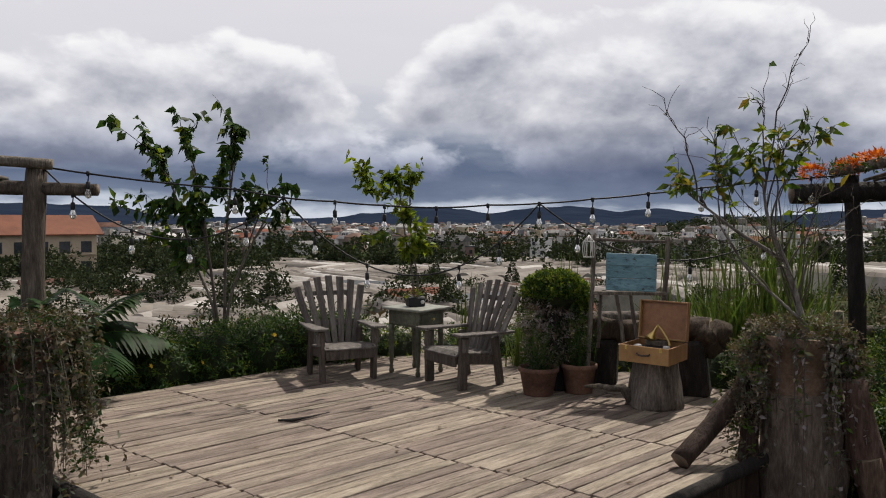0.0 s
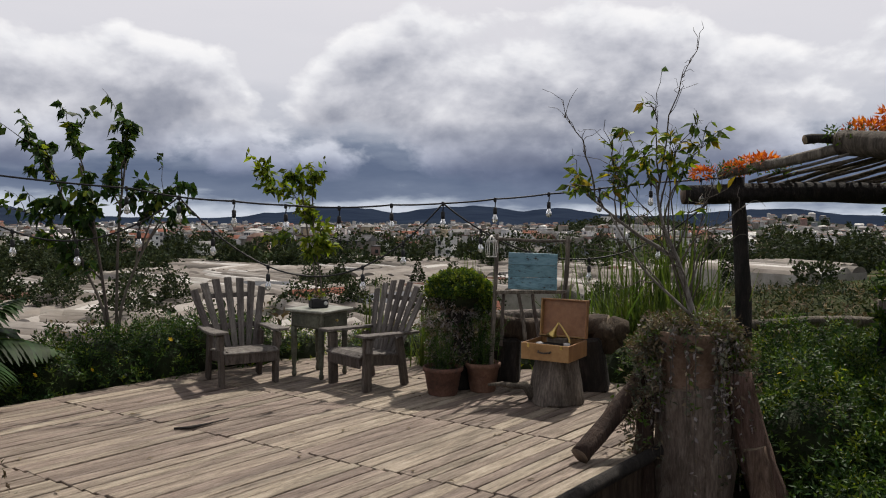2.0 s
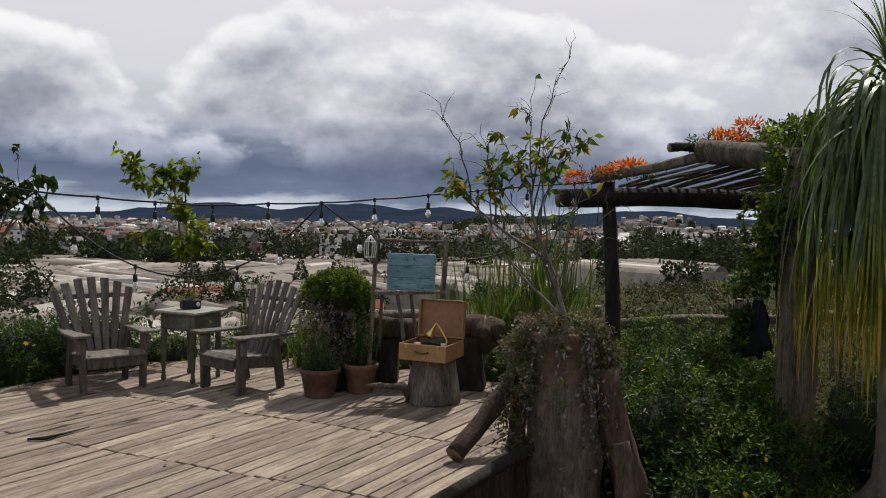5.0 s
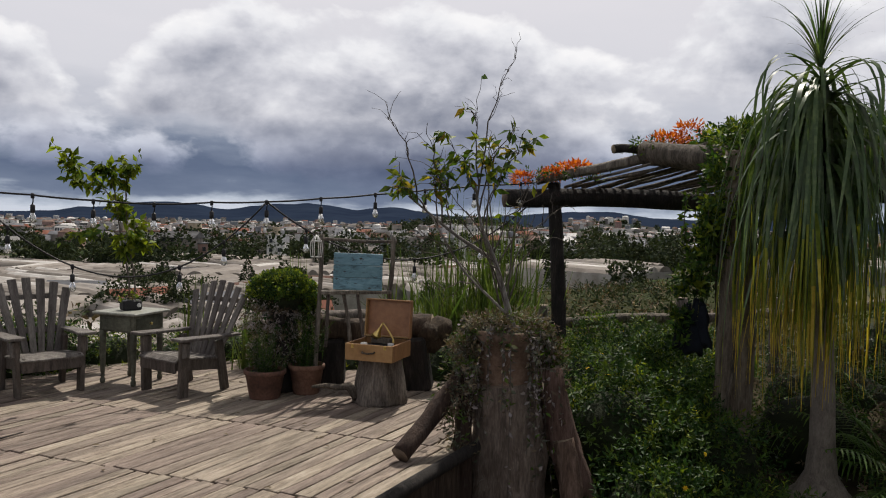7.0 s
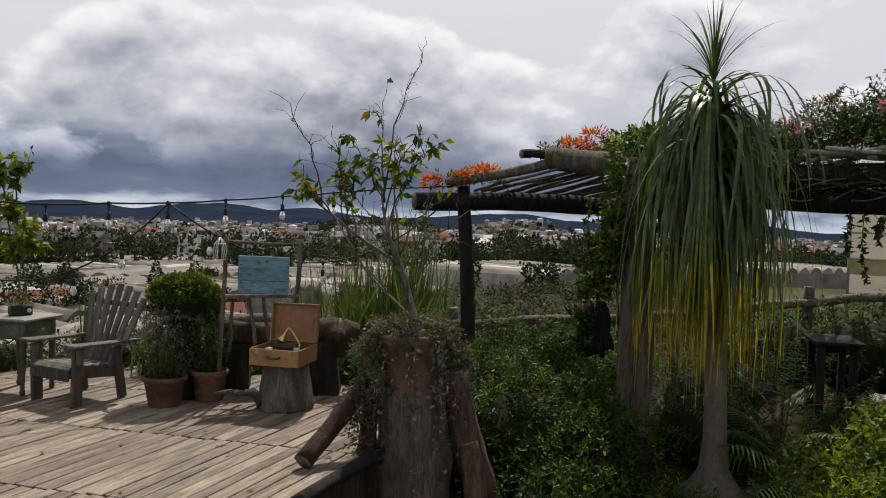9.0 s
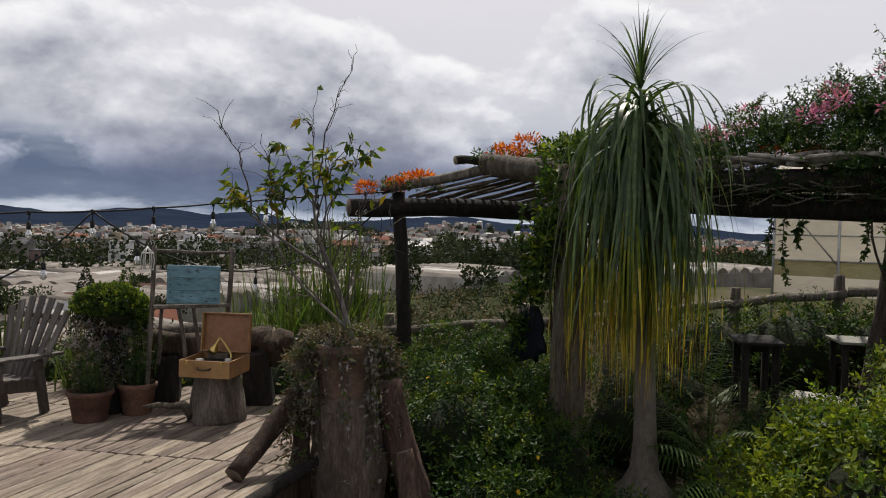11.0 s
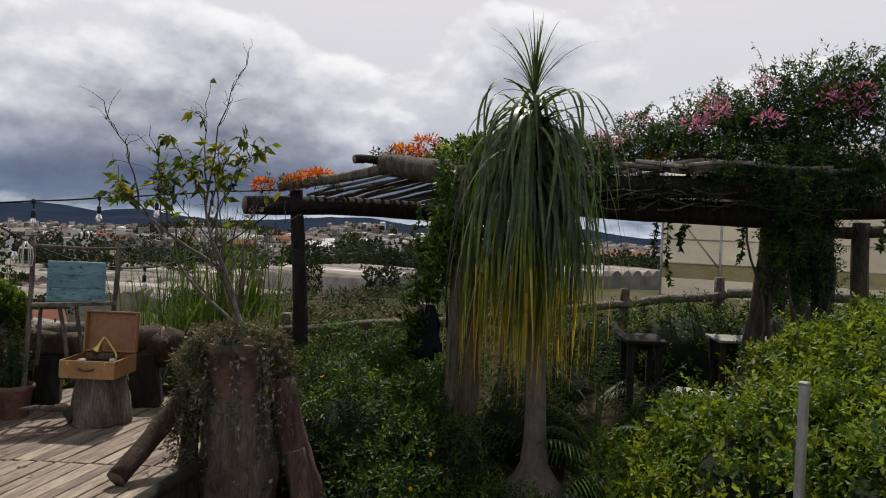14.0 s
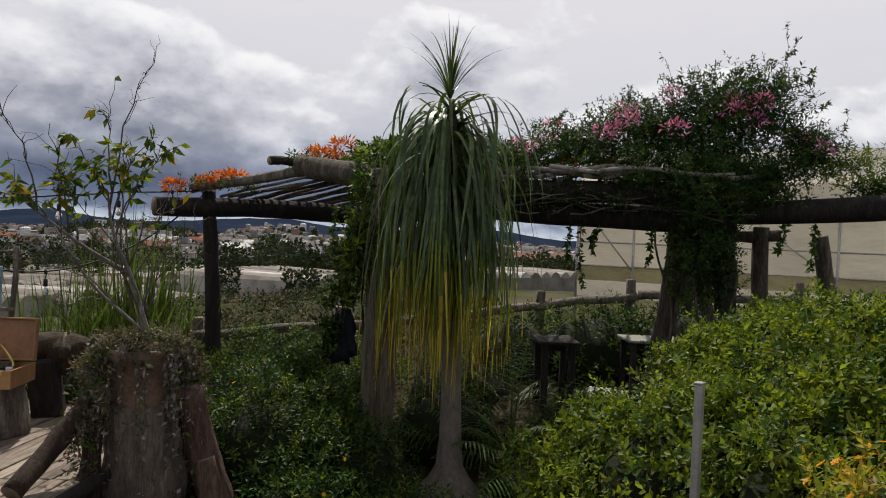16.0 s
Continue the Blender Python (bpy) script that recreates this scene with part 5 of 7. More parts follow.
frond_palm(-3.75, 7.75, 0.42, 12, 1.05, "broad dark palm with drooping glossy leaflets by the hedge", 95, 0.085, 0.42, None, (15, 60))
frond_palm(-4.7, 7.9, 0.3, 8, 0.8, "broad dark palm with drooping glossy leaflets by the hedge", 96, 0.06, 0.4, None, (25, 70))
frond_palm(6.15, 5.2, -0.5, 15, 1.65, "feathery dark green palm under the pergola", 97, 0.02, 0.34, M["leaf_mid"])
frond_palm(5.95, 4.75, -0.5, 14, 1.2, "feathery dark green palm under the pergola", 98, 0.02, 0.32, M["leaf_mid"])
frond_palm(7.2, 6.2, -0.4, 9, 1.5, "feathery dark green palm under the pergola", 99, 0.02, 0.34, M["leaf_mid"])

# ---------- pergolas ----------
M["pale_stick"] = material("sun_bleached_stick", [(0.16, 0.14, 0.12), (0.30, 0.27, 0.24), (0.42, 0.39, 0.35)], 6, 0.8, 0.5, (3, 3, 0.6))
pg = thing("log_pergola", None, "rustic black log pergola roofed with thin sticks", "pergola")
part("post", log_mesh((4.47, 8.35, -0.6), (4.38, 8.38, 2.2), 0.095, 0.075, M["black_log"], 101, 14, 0.07, 0.02), pg)
part("beam", log_mesh((3.72, 8.42, 2.0), (7.2, 8.15, 2.0), 0.105, 0.12, M["black_log"], 102, 16, 0.06, 0.02), pg)
part("rafter", log_mesh((4.15, 8.42, 2.19), (5.15, 7.55, 2.47), 0.055, 0.06, M["grey_log"], 103, 12, 0.06, 0.01), pg)
part("rafter", log_mesh((5.12, 7.62, 2.50), (5.15, 5.7, 2.32), 0.13, 0.135, M["bark"], 104, 18, 0.07, 0.01), pg)
part("rafter", log_mesh((4.75, 7.7, 2.53), (5.5, 7.6, 2.58), 0.05, 0.05, M["black_log"], 105, 10), pg)
part("post", log_mesh((5.02, 5.95, -0.6), (5.02, 5.92, 2.4), 0.175, 0.15, M["trunkbark"], 106, 20, 0.07, 0.02), pg)
rng_s = random.Random(5)
for i in range(26):
    k = i / 25
    x0 = 4.55 + 2.5 * k
    part("stick", log_mesh((x0, 8.45, 2.09 + rng_s.uniform(0, 0.04)), (x0 + 0.75 + rng_s.uniform(-0.1, 0.1), 6.7 + rng_s.uniform(-0.2, 0.2), 2.52 + rng_s.uniform(-0.03, 0.06)), 0.019, 0.015, M["grey_log"] if i % 3 == 0 else M["bark"], 510 + i, 7, 0.08, 0.02, 6), pg)
part("stick", log_mesh((5.5, 7.3, 2.55), (6.6, 7.6, 2.86), 0.028, 0.02, M["bark"], 130, 8), pg)

big = thing("log_pergola", None, "long dark log pergola roofed with bleached sticks and overgrown with creepers", "pergola")
part("beam", log_mesh((6.3, 7.3, 2.11), (8.45, 4.1, 2.09), 0.13, 0.14, M["black_log"], 141, 16, 0.06), big)
part("beam", log_mesh((6.2, 7.2, 2.33), (8.4, 4.0, 2.33), 0.12, 0.13, M["black_log"], 142, 16, 0.06), big)
part("beam", log_mesh((8.4, 4.3, 2.16), (9.1, 1.2, 2.33), 0.12, 0.13, M["black_log"], 143, 16, 0.06), big)
part("beam", log_mesh((9.6, 9.6, 2.30), (11.9, 6.2, 2.30), 0.12, 0.12, M["black_log"], 144, 14, 0.06), big)
part("post", log_mesh((8.15, 4.85, -0.3), (8.35, 4.75, 2.1), 0.095, 0.12, M["bark"], 145, 16, 0.09, 0.03), big)
part("post", log_mesh((8.5, 4.2, -0.3), (8.45, 4.25, 2.3), 0.12, 0.12, M["black_log"], 146, 16, 0.09, 0.03), big)
part("post", log_mesh((11.6, 6.5, -0.4), (11.6, 6.5, 2.3), 0.12, 0.12, M["black_log"], 147, 12, 0.09), big)
for i in range(34):
    k = i / 33
    x0, y0 = 6.15 + 2.35 * k, 7.35 - 3.45 * k
    j = rng_s.uniform
    part("stick", log_mesh((x0 + j(-0.25, 0.1), y0 + j(-0.18, 0.05), 2.49 + j(-0.02, 0.05)), (x0 + 3.2, y0 + 2.2 + j(-0.2, 0.2), 2.45 + j(-0.03, 0.05)), 0.024, 0.022, M["grey_log"] if i % 2 else M["bark"], 150 + i, 7, 0.08, 0.03, 6), big)
for i in range(14):
    j = rng_s.uniform
    a = j(0.0, 0.75)
    b = min(1.0, a + j(0.15, 0.4))
    off = j(-0.25, 0.35)
    part("roof_stick", log_mesh((6.2 + 2.3 * a + off, 7.3 - 3.4 * a + off * 0.7, 2.55 + j(0, 0.05)), (6.2 + 2.3 * b + off, 7.3 - 3.4 * b + off * 0.7, 2.55 + j(0, 0.1)), 0.026, 0.02, M["pale_stick"], 400 + i, 8, 0.08, 0.03, 8), big)
# stick ends laid aslant over the edge beam, and thin canes showing under the roof
for i in range(30):
    j = rng_s.uniform
    a = i / 29
    x0, y0 = 6.2 + 2.2 * a, 7.3 - 3.25 * a
    part("roof_stick", log_mesh((x0 - 0.16 + j(-0.06, 0.06), y0 - 0.02 + j(-0.1, 0.1), 2.50 + j(-0.02, 0.05)), (x0 + 0.55 + j(-0.1, 0.2), y0 - 0.22 + j(-0.15, 0.3), 2.60 + j(-0.02, 0.05)), 0.028, 0.02, M["pale_stick"] if i % 3 else M["grey_log"], 430 + i, 8, 0.1, 0.02, 5), big)
for i in range(26):
    j = rng_s.uniform
    a = j(0.05, 0.9)
    x0, y0 = 6.2 + 2.25 * a - 0.13, 7.25 - 3.35 * a - 0.08
    part("cane", log_mesh((x0, y0, 2.14 + j(-0.06, 0.2)), (x0 + j(0.25, 0.5), y0 - j(0.35, 0.7), 2.16 + j(-0.1, 0.2)), 0.010, 0.007, M["grey_log"] if i % 2 else M["bark"], 470 + i, 6, 0.08, 0.02, 5), big)
# a small gate-like trellis farther on
tl = thing("log_trellis", None, "weathered log trellis posts under a creeper", "trellis")
for a, b, r in (((9.68, 4.78, -0.3), (9.32, 5.08, 1.95), 0.09), ((9.80, 4.36, -0.3), (9.75, 4.40, 2.05), 0.11), ((10.45, 3.6, -0.3), (10.05, 3.8, 1.95), 0.1)):
    part("post", log_mesh(a, b, r, r * 0.9, M["bark"], int(a[0] * 10), 14, 0.09), tl)
part("beam", log_mesh((9.22, 5.15, 1.93), (9.85, 4.2, 1.95), 0.07, 0.07, M["bark"], 191, 12), tl)
part("beam", log_mesh((9.30, 5.2, 2.16), (9.75, 4.4, 2.18), 0.05, 0.05, M["bark"], 192, 12), tl)

# the pergola at the deck's other end
lp = thing("log_pergola", None, "rustic brown log pergola post and beams beside the hedge", "pergola")
part("post", log_mesh((-4.02, 7.48, -0.5), (-3.9, 7.55, 2.2), 0.125, 0.09, M["bark"], 201, 16, 0.12, 0.03), lp)
part("beam", log_mesh((-3.38, 7.62, 1.98), (-7.0, 7.3, 1.95), 0.06, 0.1, M["bark"], 202, 14, 0.07), lp)
part("beam", log_mesh((-3.72, 7.48, 2.19), (-7.0, 6.8, 2.33), 0.05, 0.07, M["grey_log"], 203, 14, 0.07), lp)
for i in range(7):
    part("stick", log_mesh((-4.2 - 0.25 * i, 7.6, 2.05), (-4.5 - 0.25 * i, 6.8, 2.28), 0.022, 0.02, M["grey_log"], 210 + i, 7), lp)
part("beam", log_mesh((-4.25, 7.35, 2.42), (-6.0, 6.5, 2.5), 0.06, 0.06, M["bark"], 218, 12), lp)

# ---------- creepers on the pergolas ----------
bush("creeper", [((4.99, 6.0, 1.92), (0.29, 0.29, 0.52)), ((4.84, 6.03, 1.6), (0.17, 0.2, 0.4)), ((5.42, 6.1, 2.52), (0.5, 0.5, 0.2)), ((6.05, 6.9, 2.58), (0.7, 0.55, 0.2)), ((4.82, 6.12, 1.38), (0.18, 0.2, 0.42)), ((4.66, 6.14, 1.12), (0.16, 0.16, 0.18)), ((4.58, 6.2, 0.72), (0.07, 0.1, 0.3)), ((6.3, 6.7, 2.45), (0.6, 0.5, 0.2))], 10500, 0.085, [M["leaf_dark"], M["leaf_mid"], M["leaf_bright"]], [0.3, 0.5, 0.2], "leafy green creeper wrapped round the pergola post", "creeper", 221, 0.45, core=0.0, depth=0.7, clump=0.25)


def flower_tuft(x, y, z, r, n, mat, seed, label):
    rng = np.random.default_rng(seed)
    d = unit(rng.normal(size=(n, 3)) + np.array((0, -0.2, 0.5)))
    pos = np.array((x, y, z)) + d * np.array(r) * rng.uniform(0.4, 1, (n, 1))
    ln = rng.uniform(0.045, 0.085, n)
    t = thing("flower_cluster", None, label, "flowers", "flower clusters")
    part("petals", leaves("petals", pos, d + rng.normal(size=(n, 3)) * 0.5, rng.normal(size=(n, 3)), ln, ln * 0.32, [mat], None, seed), t, kind="stuff")


for i, (x, y, z, r, n) in enumerate([(3.93, 8.35, 2.21, (0.14, 0.12, 0.07), 150), (4.55, 8.2, 2.34, (0.28, 0.16, 0.08), 320), (4.28, 8.3, 2.27, (0.18, 0.12, 0.07), 140), (5.35, 7.55, 2.62, (0.3, 0.25, 0.12), 340), (5.6, 7.5, 2.75, (0.2, 0.15, 0.14), 200)]):
    flower_tuft(x, y, z, r, n, M["orange"], 230 + i, "cluster of orange trumpet flowers on the pergola beam")
for i, (x, y, z, r, n) in enumerate([(7.62, 5.75, 2.68, (0.16, 0.12, 0.08), 160), (7.9, 5.45, 2.66, (0.18, 0.12, 0.08), 180)]):
    flower_tuft(x, y, z, r, n, M["orange"], 240 + i, "cluster of orange trumpet flowers on the stick roof")
bush("creeper", [((4.5, 8.3, 2.26), (0.5, 0.3, 0.07)), ((5.3, 7.6, 2.56), (0.4, 0.3, 0.1))], 900, 0.06, [M["leaf_mid"], M["leaf_dark"]], [0.6, 0.4], "thin creeper with orange flowers along the beam", "creeper", 245, core=0.0)
PINK = [((7.2, 6.5, 2.68), (0.75, 0.75, 0.25)), ((7.75, 5.75, 2.8), (0.65, 0.65, 0.38)), ((8.15, 5.05, 2.95), (0.6, 0.6, 0.48)), ((8.5, 4.45, 3.1), (0.55, 0.55, 0.62)), ((8.7, 3.95, 3.15), (0.42, 0.45, 0.6)), ((8.85, 3.5, 2.75), (0.35, 0.36, 0.36)),
        ((8.12, 4.30, 2.30), (0.50, 0.50, 0.50)), ((8.15, 4.3, 1.75), (0.34, 0.34, 0.5)), ((7.80, 4.85, 2.50), (0.45, 0.5, 0.32)), ((8.5, 3.72, 2.45), (0.34, 0.4, 0.34)), ((8.45, 4.45, 2.2), (0.42, 0.42, 0.9)), ((8.4, 4.35, 1.35), (0.32, 0.34, 0.75)), ((9.0, 2.7, 2.42), (0.25, 0.5, 0.12)), ((9.3, 4.6, 2.6), (0.6, 0.6, 0.3))]
bush("pink_creeper", PINK, 84000, 0.058, [M["leaf_dark"], M["leaf_mid"]], [0.72, 0.28], "big dark feathery creeper with pink trumpet flowers on the pergola", "creeper", 251, 0.34, core=0.0, clump=0.42, depth=0.8)
rng_p = np.random.default_rng(252)
pp, pd = scatter(PINK[:6], 150, rng_p, -0.1, 0.05, 0.42)
for i in range(0, 150, 6):
    flower_tuft(*pp[i], (0.15, 0.15, 0.09), 60, M["pink"], 260 + i, "spray of pink trumpet flowers on the creeper")
bush("dry_creeper", [((6.2 + 2.3 * k, 7.25 - 3.4 * k, 2.24), (0.24, 0.32, 0.24)) for k in (0, 0.12, 0.25, 0.37, 0.5, 0.62, 0.75, 0.87, 1.0)], 14000, 0.055, [M["leaf_dark"], M["leaf_dry"]], [0.7, 0.3], "dark half-dry creeper hanging along the pergola beams", "creeper", 255, 0.3, core=0.0, clump=0.4, depth=0.6, droop=1.0)
bush("light_creeper", [((8.95, 3.1, 2.62), (0.3, 0.45, 0.26)), ((9.05, 2.5, 2.5), (0.25, 0.5, 0.15)), ((9.15, 1.8, 2.5), (0.25, 0.5, 0.12))], 3600, 0.055, [M["leaf_mid"], M["leaf_bright"]], [0.6, 0.4], "light green feathery creeper along the beam", "creeper", 256, 0.34, core=0.0, clump=0.4, depth=0.7)
bush("terrace_shrubs", [((8.7, 7.5, 0.0), (1.1, 0.8, 0.75)), ((9.7, 6.9, 0.1), (1.1, 0.9, 0.75)), ((10.7, 6.0, 0.2), (1.0, 0.9, 0.75)), ((11.3, 4.9, 0.3), (1.0, 0.9, 0.8)), ((12.3, 6.6, 0.2), (1.1, 0.9, 0.75)), ((11.2, 7.6, 0.1), (1.0, 0.8, 0.7))], 11000, 0.09, [M["leaf_dark"], M["leaf_mid"], M["leaf_bright"]], [0.55, 0.33, 0.12], "dark shrubs behind the garden tables", "shrub", 257, 0.36)
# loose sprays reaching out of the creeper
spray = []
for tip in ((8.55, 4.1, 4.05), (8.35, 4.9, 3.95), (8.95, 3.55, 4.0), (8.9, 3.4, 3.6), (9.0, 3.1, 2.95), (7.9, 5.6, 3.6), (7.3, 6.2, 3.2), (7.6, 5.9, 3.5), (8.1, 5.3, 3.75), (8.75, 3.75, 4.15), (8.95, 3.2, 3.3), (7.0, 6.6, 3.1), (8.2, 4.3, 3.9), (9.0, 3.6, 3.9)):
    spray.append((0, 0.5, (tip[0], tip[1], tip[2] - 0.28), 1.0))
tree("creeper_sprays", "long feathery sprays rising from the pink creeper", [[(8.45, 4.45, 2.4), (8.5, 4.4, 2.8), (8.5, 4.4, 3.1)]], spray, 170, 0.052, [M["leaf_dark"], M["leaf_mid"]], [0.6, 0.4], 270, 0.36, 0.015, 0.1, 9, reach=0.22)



def creeper_strand(p, drop, seed):
    """A leafy shoot hanging free below the beam."""
    rng = np.random.default_rng(seed)
    t = np.linspace(0, 1, 9)[:, None]
    cur = np.array(p) + np.array((0, 0, -drop)) * t + 0.05 * np.sin(t * 4 + rng.uniform(0, 6, 3)) * t
    c = thing("creeper_shoot", None, "leafy creeper shoot hanging below the pergola beam", "creeper", "hanging shoots")
    part("stem", tube(cur, np.linspace(0.006, 0.002, 9), M["twig"], 5), c)
    m = 90
    k = rng.random(m) * 7.99
    i = k.astype(int)
    pos = cur[i] + (cur[i + 1] - cur[i]) * (k - i)[:, None]
    ln = rng.uniform(0.05, 0.09, m)
    part("leaves", leaves("leaves", pos, rng.normal(size=(m, 3)) + np.array((0, 0, -0.7)), rng.normal(size=(m, 3)), ln, ln * 0.45, [M["leaf_mid"], M["leaf_dark"]], [0.6, 0.4], seed), c, kind="stuff")


for i, (x, y, z, d) in enumerate(((7.42, 5.55, 2.05, 0.55), (7.5, 5.45, 2.05, 0.85), (7.58, 5.3, 2.05, 0.4), (7.9, 4.8, 2.05, 0.45), (8.0, 4.6, 2.0, 0.7), (8.55, 3.6, 2.1, 0.4), (8.6, 3.3, 2.15, 0.55), (4.95, 6.4, 2.3, 0.9), (4.72, 6.0, 1.9, 0.8), (4.7, 6.3, 2.0, 0.7))):
    creeper_strand((x, y, z), d, 600 + i)
climber = thing("woody_climber", None, "twisted woody creeper stems climbing the pergola posts", "creeper")
for i, (x, y, r) in enumerate(((8.2, 4.35, 0.022), (8.28, 4.55, 0.03), (8.4, 4.15, 0.02), (8.05, 4.7, 0.018), (4.86, 5.85, 0.02), (4.9, 6.05, 0.016))):
    k = np.linspace(0, 1, 16)[:, None]
    pts = np.concatenate([x + 0.09 * np.sin(k * 9 + i), y + 0.09 * np.cos(k * 8 + 2 * i), -0.3 + 2.6 * k], 1)
    part("stem", tube(pts, np.linspace(r, r * 0.6, 16), M["bark"], 8, 0.1, i), climber)

# ---------- log rail at the edge of the terrace ----------
RAIL = [(1.45, 9.05, 0.58), (3.5, 9.3, 0.46), (4.75, 9.25, 0.38), (7.0, 9.35, 0.40), (8.3, 8.95, 0.46), (10.2, 8.2, 0.7), (11.3, 7.2, 0.92), (13.0, 5.2, 1.0)]
fence = thing("log_fence", None, "low rustic fence of grey logs on short posts", "fence")
for i in range(len(RAIL) - 1):
    part("rail", log_mesh(RAIL[i], RAIL[i + 1], 0.072, 0.065, M["grey_log"] if i != 2 else M["bark"], 280 + i, 14, 0.1, 0.02, 12), fence)
for i, (x, y, z) in enumerate(RAIL):
    part("post", log_mesh((x, y + 0.12, -0.9 - 0.06 * i), (x, y + 0.12, z + 0.24), 0.085, 0.08, M["grey_log"], 290 + i, 12, 0.08), fence)

# ---------- festoon lights ----------


def sagging(p, q, sag, n=24):
    p, q = np.array(p, float), np.array(q, float)
    t = np.linspace(0, 1, n)[:, None]
    return p + (q - p) * t - np.array((0, 0, sag)) * 4 * t * (1 - t)


_bulb = {}


def build_bulb(parent, at, drop):
    m = Matrix.Translation(at)
    if not _bulb:
        _bulb["tee"] = lathe([(0.012, -0.03), (0.016, -0.02), (0.016, 0.012), (0.008, 0.018)], M["black"], 10)
        _bulb["socket"] = lathe([(0.006, 0.0), (0.02, -0.01), (0.021, -0.06), (0.019, -0.075), (0.008, -0.077)], M["black"], 12)
        _bulb["bulb"] = lathe([(0.014, -0.072), (0.018, -0.085), (0.029, -0.115), (0.031, -0.135), (0.024, -0.158), (0.008, -0.168), (0.001, -0.169)], M["glass"], 14)
        _bulb["filament"] = lathe([(0.004, -0.08), (0.008, -0.10), (0.009, -0.13), (0.004, -0.14)], M["white_plastic"], 8)
    part("connector", _bulb["tee"], parent, m)
    part("cord", tube([(0, 0, 0), (0.004, 0, -drop * 0.5), (0, 0, -drop)], 0.006, M["black"], 6), parent, m)
    low = Matrix.Translation(Vector(at) - Vector((0, 0, drop)))
    part("socket", _bulb["socket"], parent, low)
    b = part("bulb", _bulb["bulb"], parent, low)
    part("filament", _bulb["filament"], b)


W0, W1 = (-3.86, 7.52, 2.19), (4.35, 8.36, 2.2)


def wire_at(x, z):
    return (x, W0[1] + (W1[1] - W0[1]) * (x - W0[0]) / (W1[0] - W0[0]), z)


fest = thing("festoon_lights", None, "black festoon cable with clear bulbs strung between the pergolas", "string lights", "festoon lights")
KNOTS = [wire_at(-3.86, 2.18), wire_at(-2.0, 1.975), wire_at(-1.59, 1.90), wire_at(-1.10, 1.865), wire_at(-0.6, 1.83), wire_at(-0.05, 1.81), wire_at(0.46, 1.84), wire_at(0.99, 1.86), wire_at(1.55, 1.91), wire_at(2.13, 1.97), wire_at(2.75, 2.04), wire_at(3.35, 2.11), wire_at(4.35, 2.2)]
cable = []
for a, b in zip(KNOTS[:-1], KNOTS[1:]):
    cable += list(sagging(a, b, 0.012 * (b[0] - a[0]), 7))[:-1]
cable.append(np.array(KNOTS[-1]))
part("cable", tube(cable, 0.010, M["black"], 6), fest)
for x, z in ((-3.43, 2.125), (-2.05, 1.98), (-1.585, 1.90), (-1.08, 1.862), (-0.59, 1.825), (-0.07, 1.808), (0.455, 1.838), (0.985, 1.86), (1.54, 1.908), (2.13, 1.97), (2.7, 2.03), (3.3, 2.10), (3.9, 2.15)):
    build_bulb(fest, wire_at(x, z), 0.08)
for a, b, sag, ks in ((KNOTS[0], KNOTS[2], 0.55, (0.14, 0.38, 0.62, 0.86)), (KNOTS[2], KNOTS[7], 0.76, (0.13, 0.32, 0.68, 0.87)), (KNOTS[7], KNOTS[12], 0.75, (0.12, 0.28, 0.5, 0.72))):
    low = thing("festoon_lights", None, "second black festoon cable hanging in deep swags", "string lights", "festoon lights")
    c = sagging((a[0], a[1] + 0.03, a[2]), (b[0], b[1] + 0.03, b[2]), sag, 26)
    part("cable", tube(c, 0.009, M["black"], 6), low)
    for k in ks:
        build_bulb(low, tuple(c[int(k * 25)]), 0.07)

# ---------- things under and beside the pergola ----------


def garden_table(x, y, rz, label, top, long=1.0):
    g = ground_z(x, y)
    t = thing("garden_table", pose(x, y, g, 0, 0, rz), label, "table", "garden tables")
    for i in range(5):
        part("slat", slab(long, 0.130, 0.03, top, 0.003), t, pose(0, (i - 2) * 0.132, 0.74))
    for sx in (-1, 1):
        for sy in (-1, 1):
            part("leg", slab(0.07, 0.07, 0.725, M["black_log"], 0.008), t, pose(sx * (long / 2 - 0.08), sy * 0.24, 0.3625))
    part("rail", slab(long - 0.2, 0.03, 0.08, M["black_log"], 0.005), t, pose(0, 0, 0.66))


def garden_chair(x, y, rz):
    g = ground_z(x, y)
    c = thing("garden_chair", pose(x, y, g, 0, 0, rz), "dark slatted wooden garden chair under the pergola", "chair", "dark garden chairs")
    for sx in (-1, 1):
        part("leg", slab(0.04, 0.04, 0.44, M["black_log"], 0.005), c, pose(sx * 0.2, -0.2, 0.22))
        part("leg", slab(0.04, 0.04, 0.88, M["black_log"], 0.005), c, pose(sx * 0.2, 0.2, 0.44))
    part("seat", slab(0.45, 0.45, 0.03, M["black_log"], 0.006), c, pose(0, 0, 0.455))
    for i in range(3):
        part("back_slat", slab(0.38, 0.02, 0.07, M["black_log"], 0.005), c, pose(0, 0.2, 0.58 + i * 0.12))


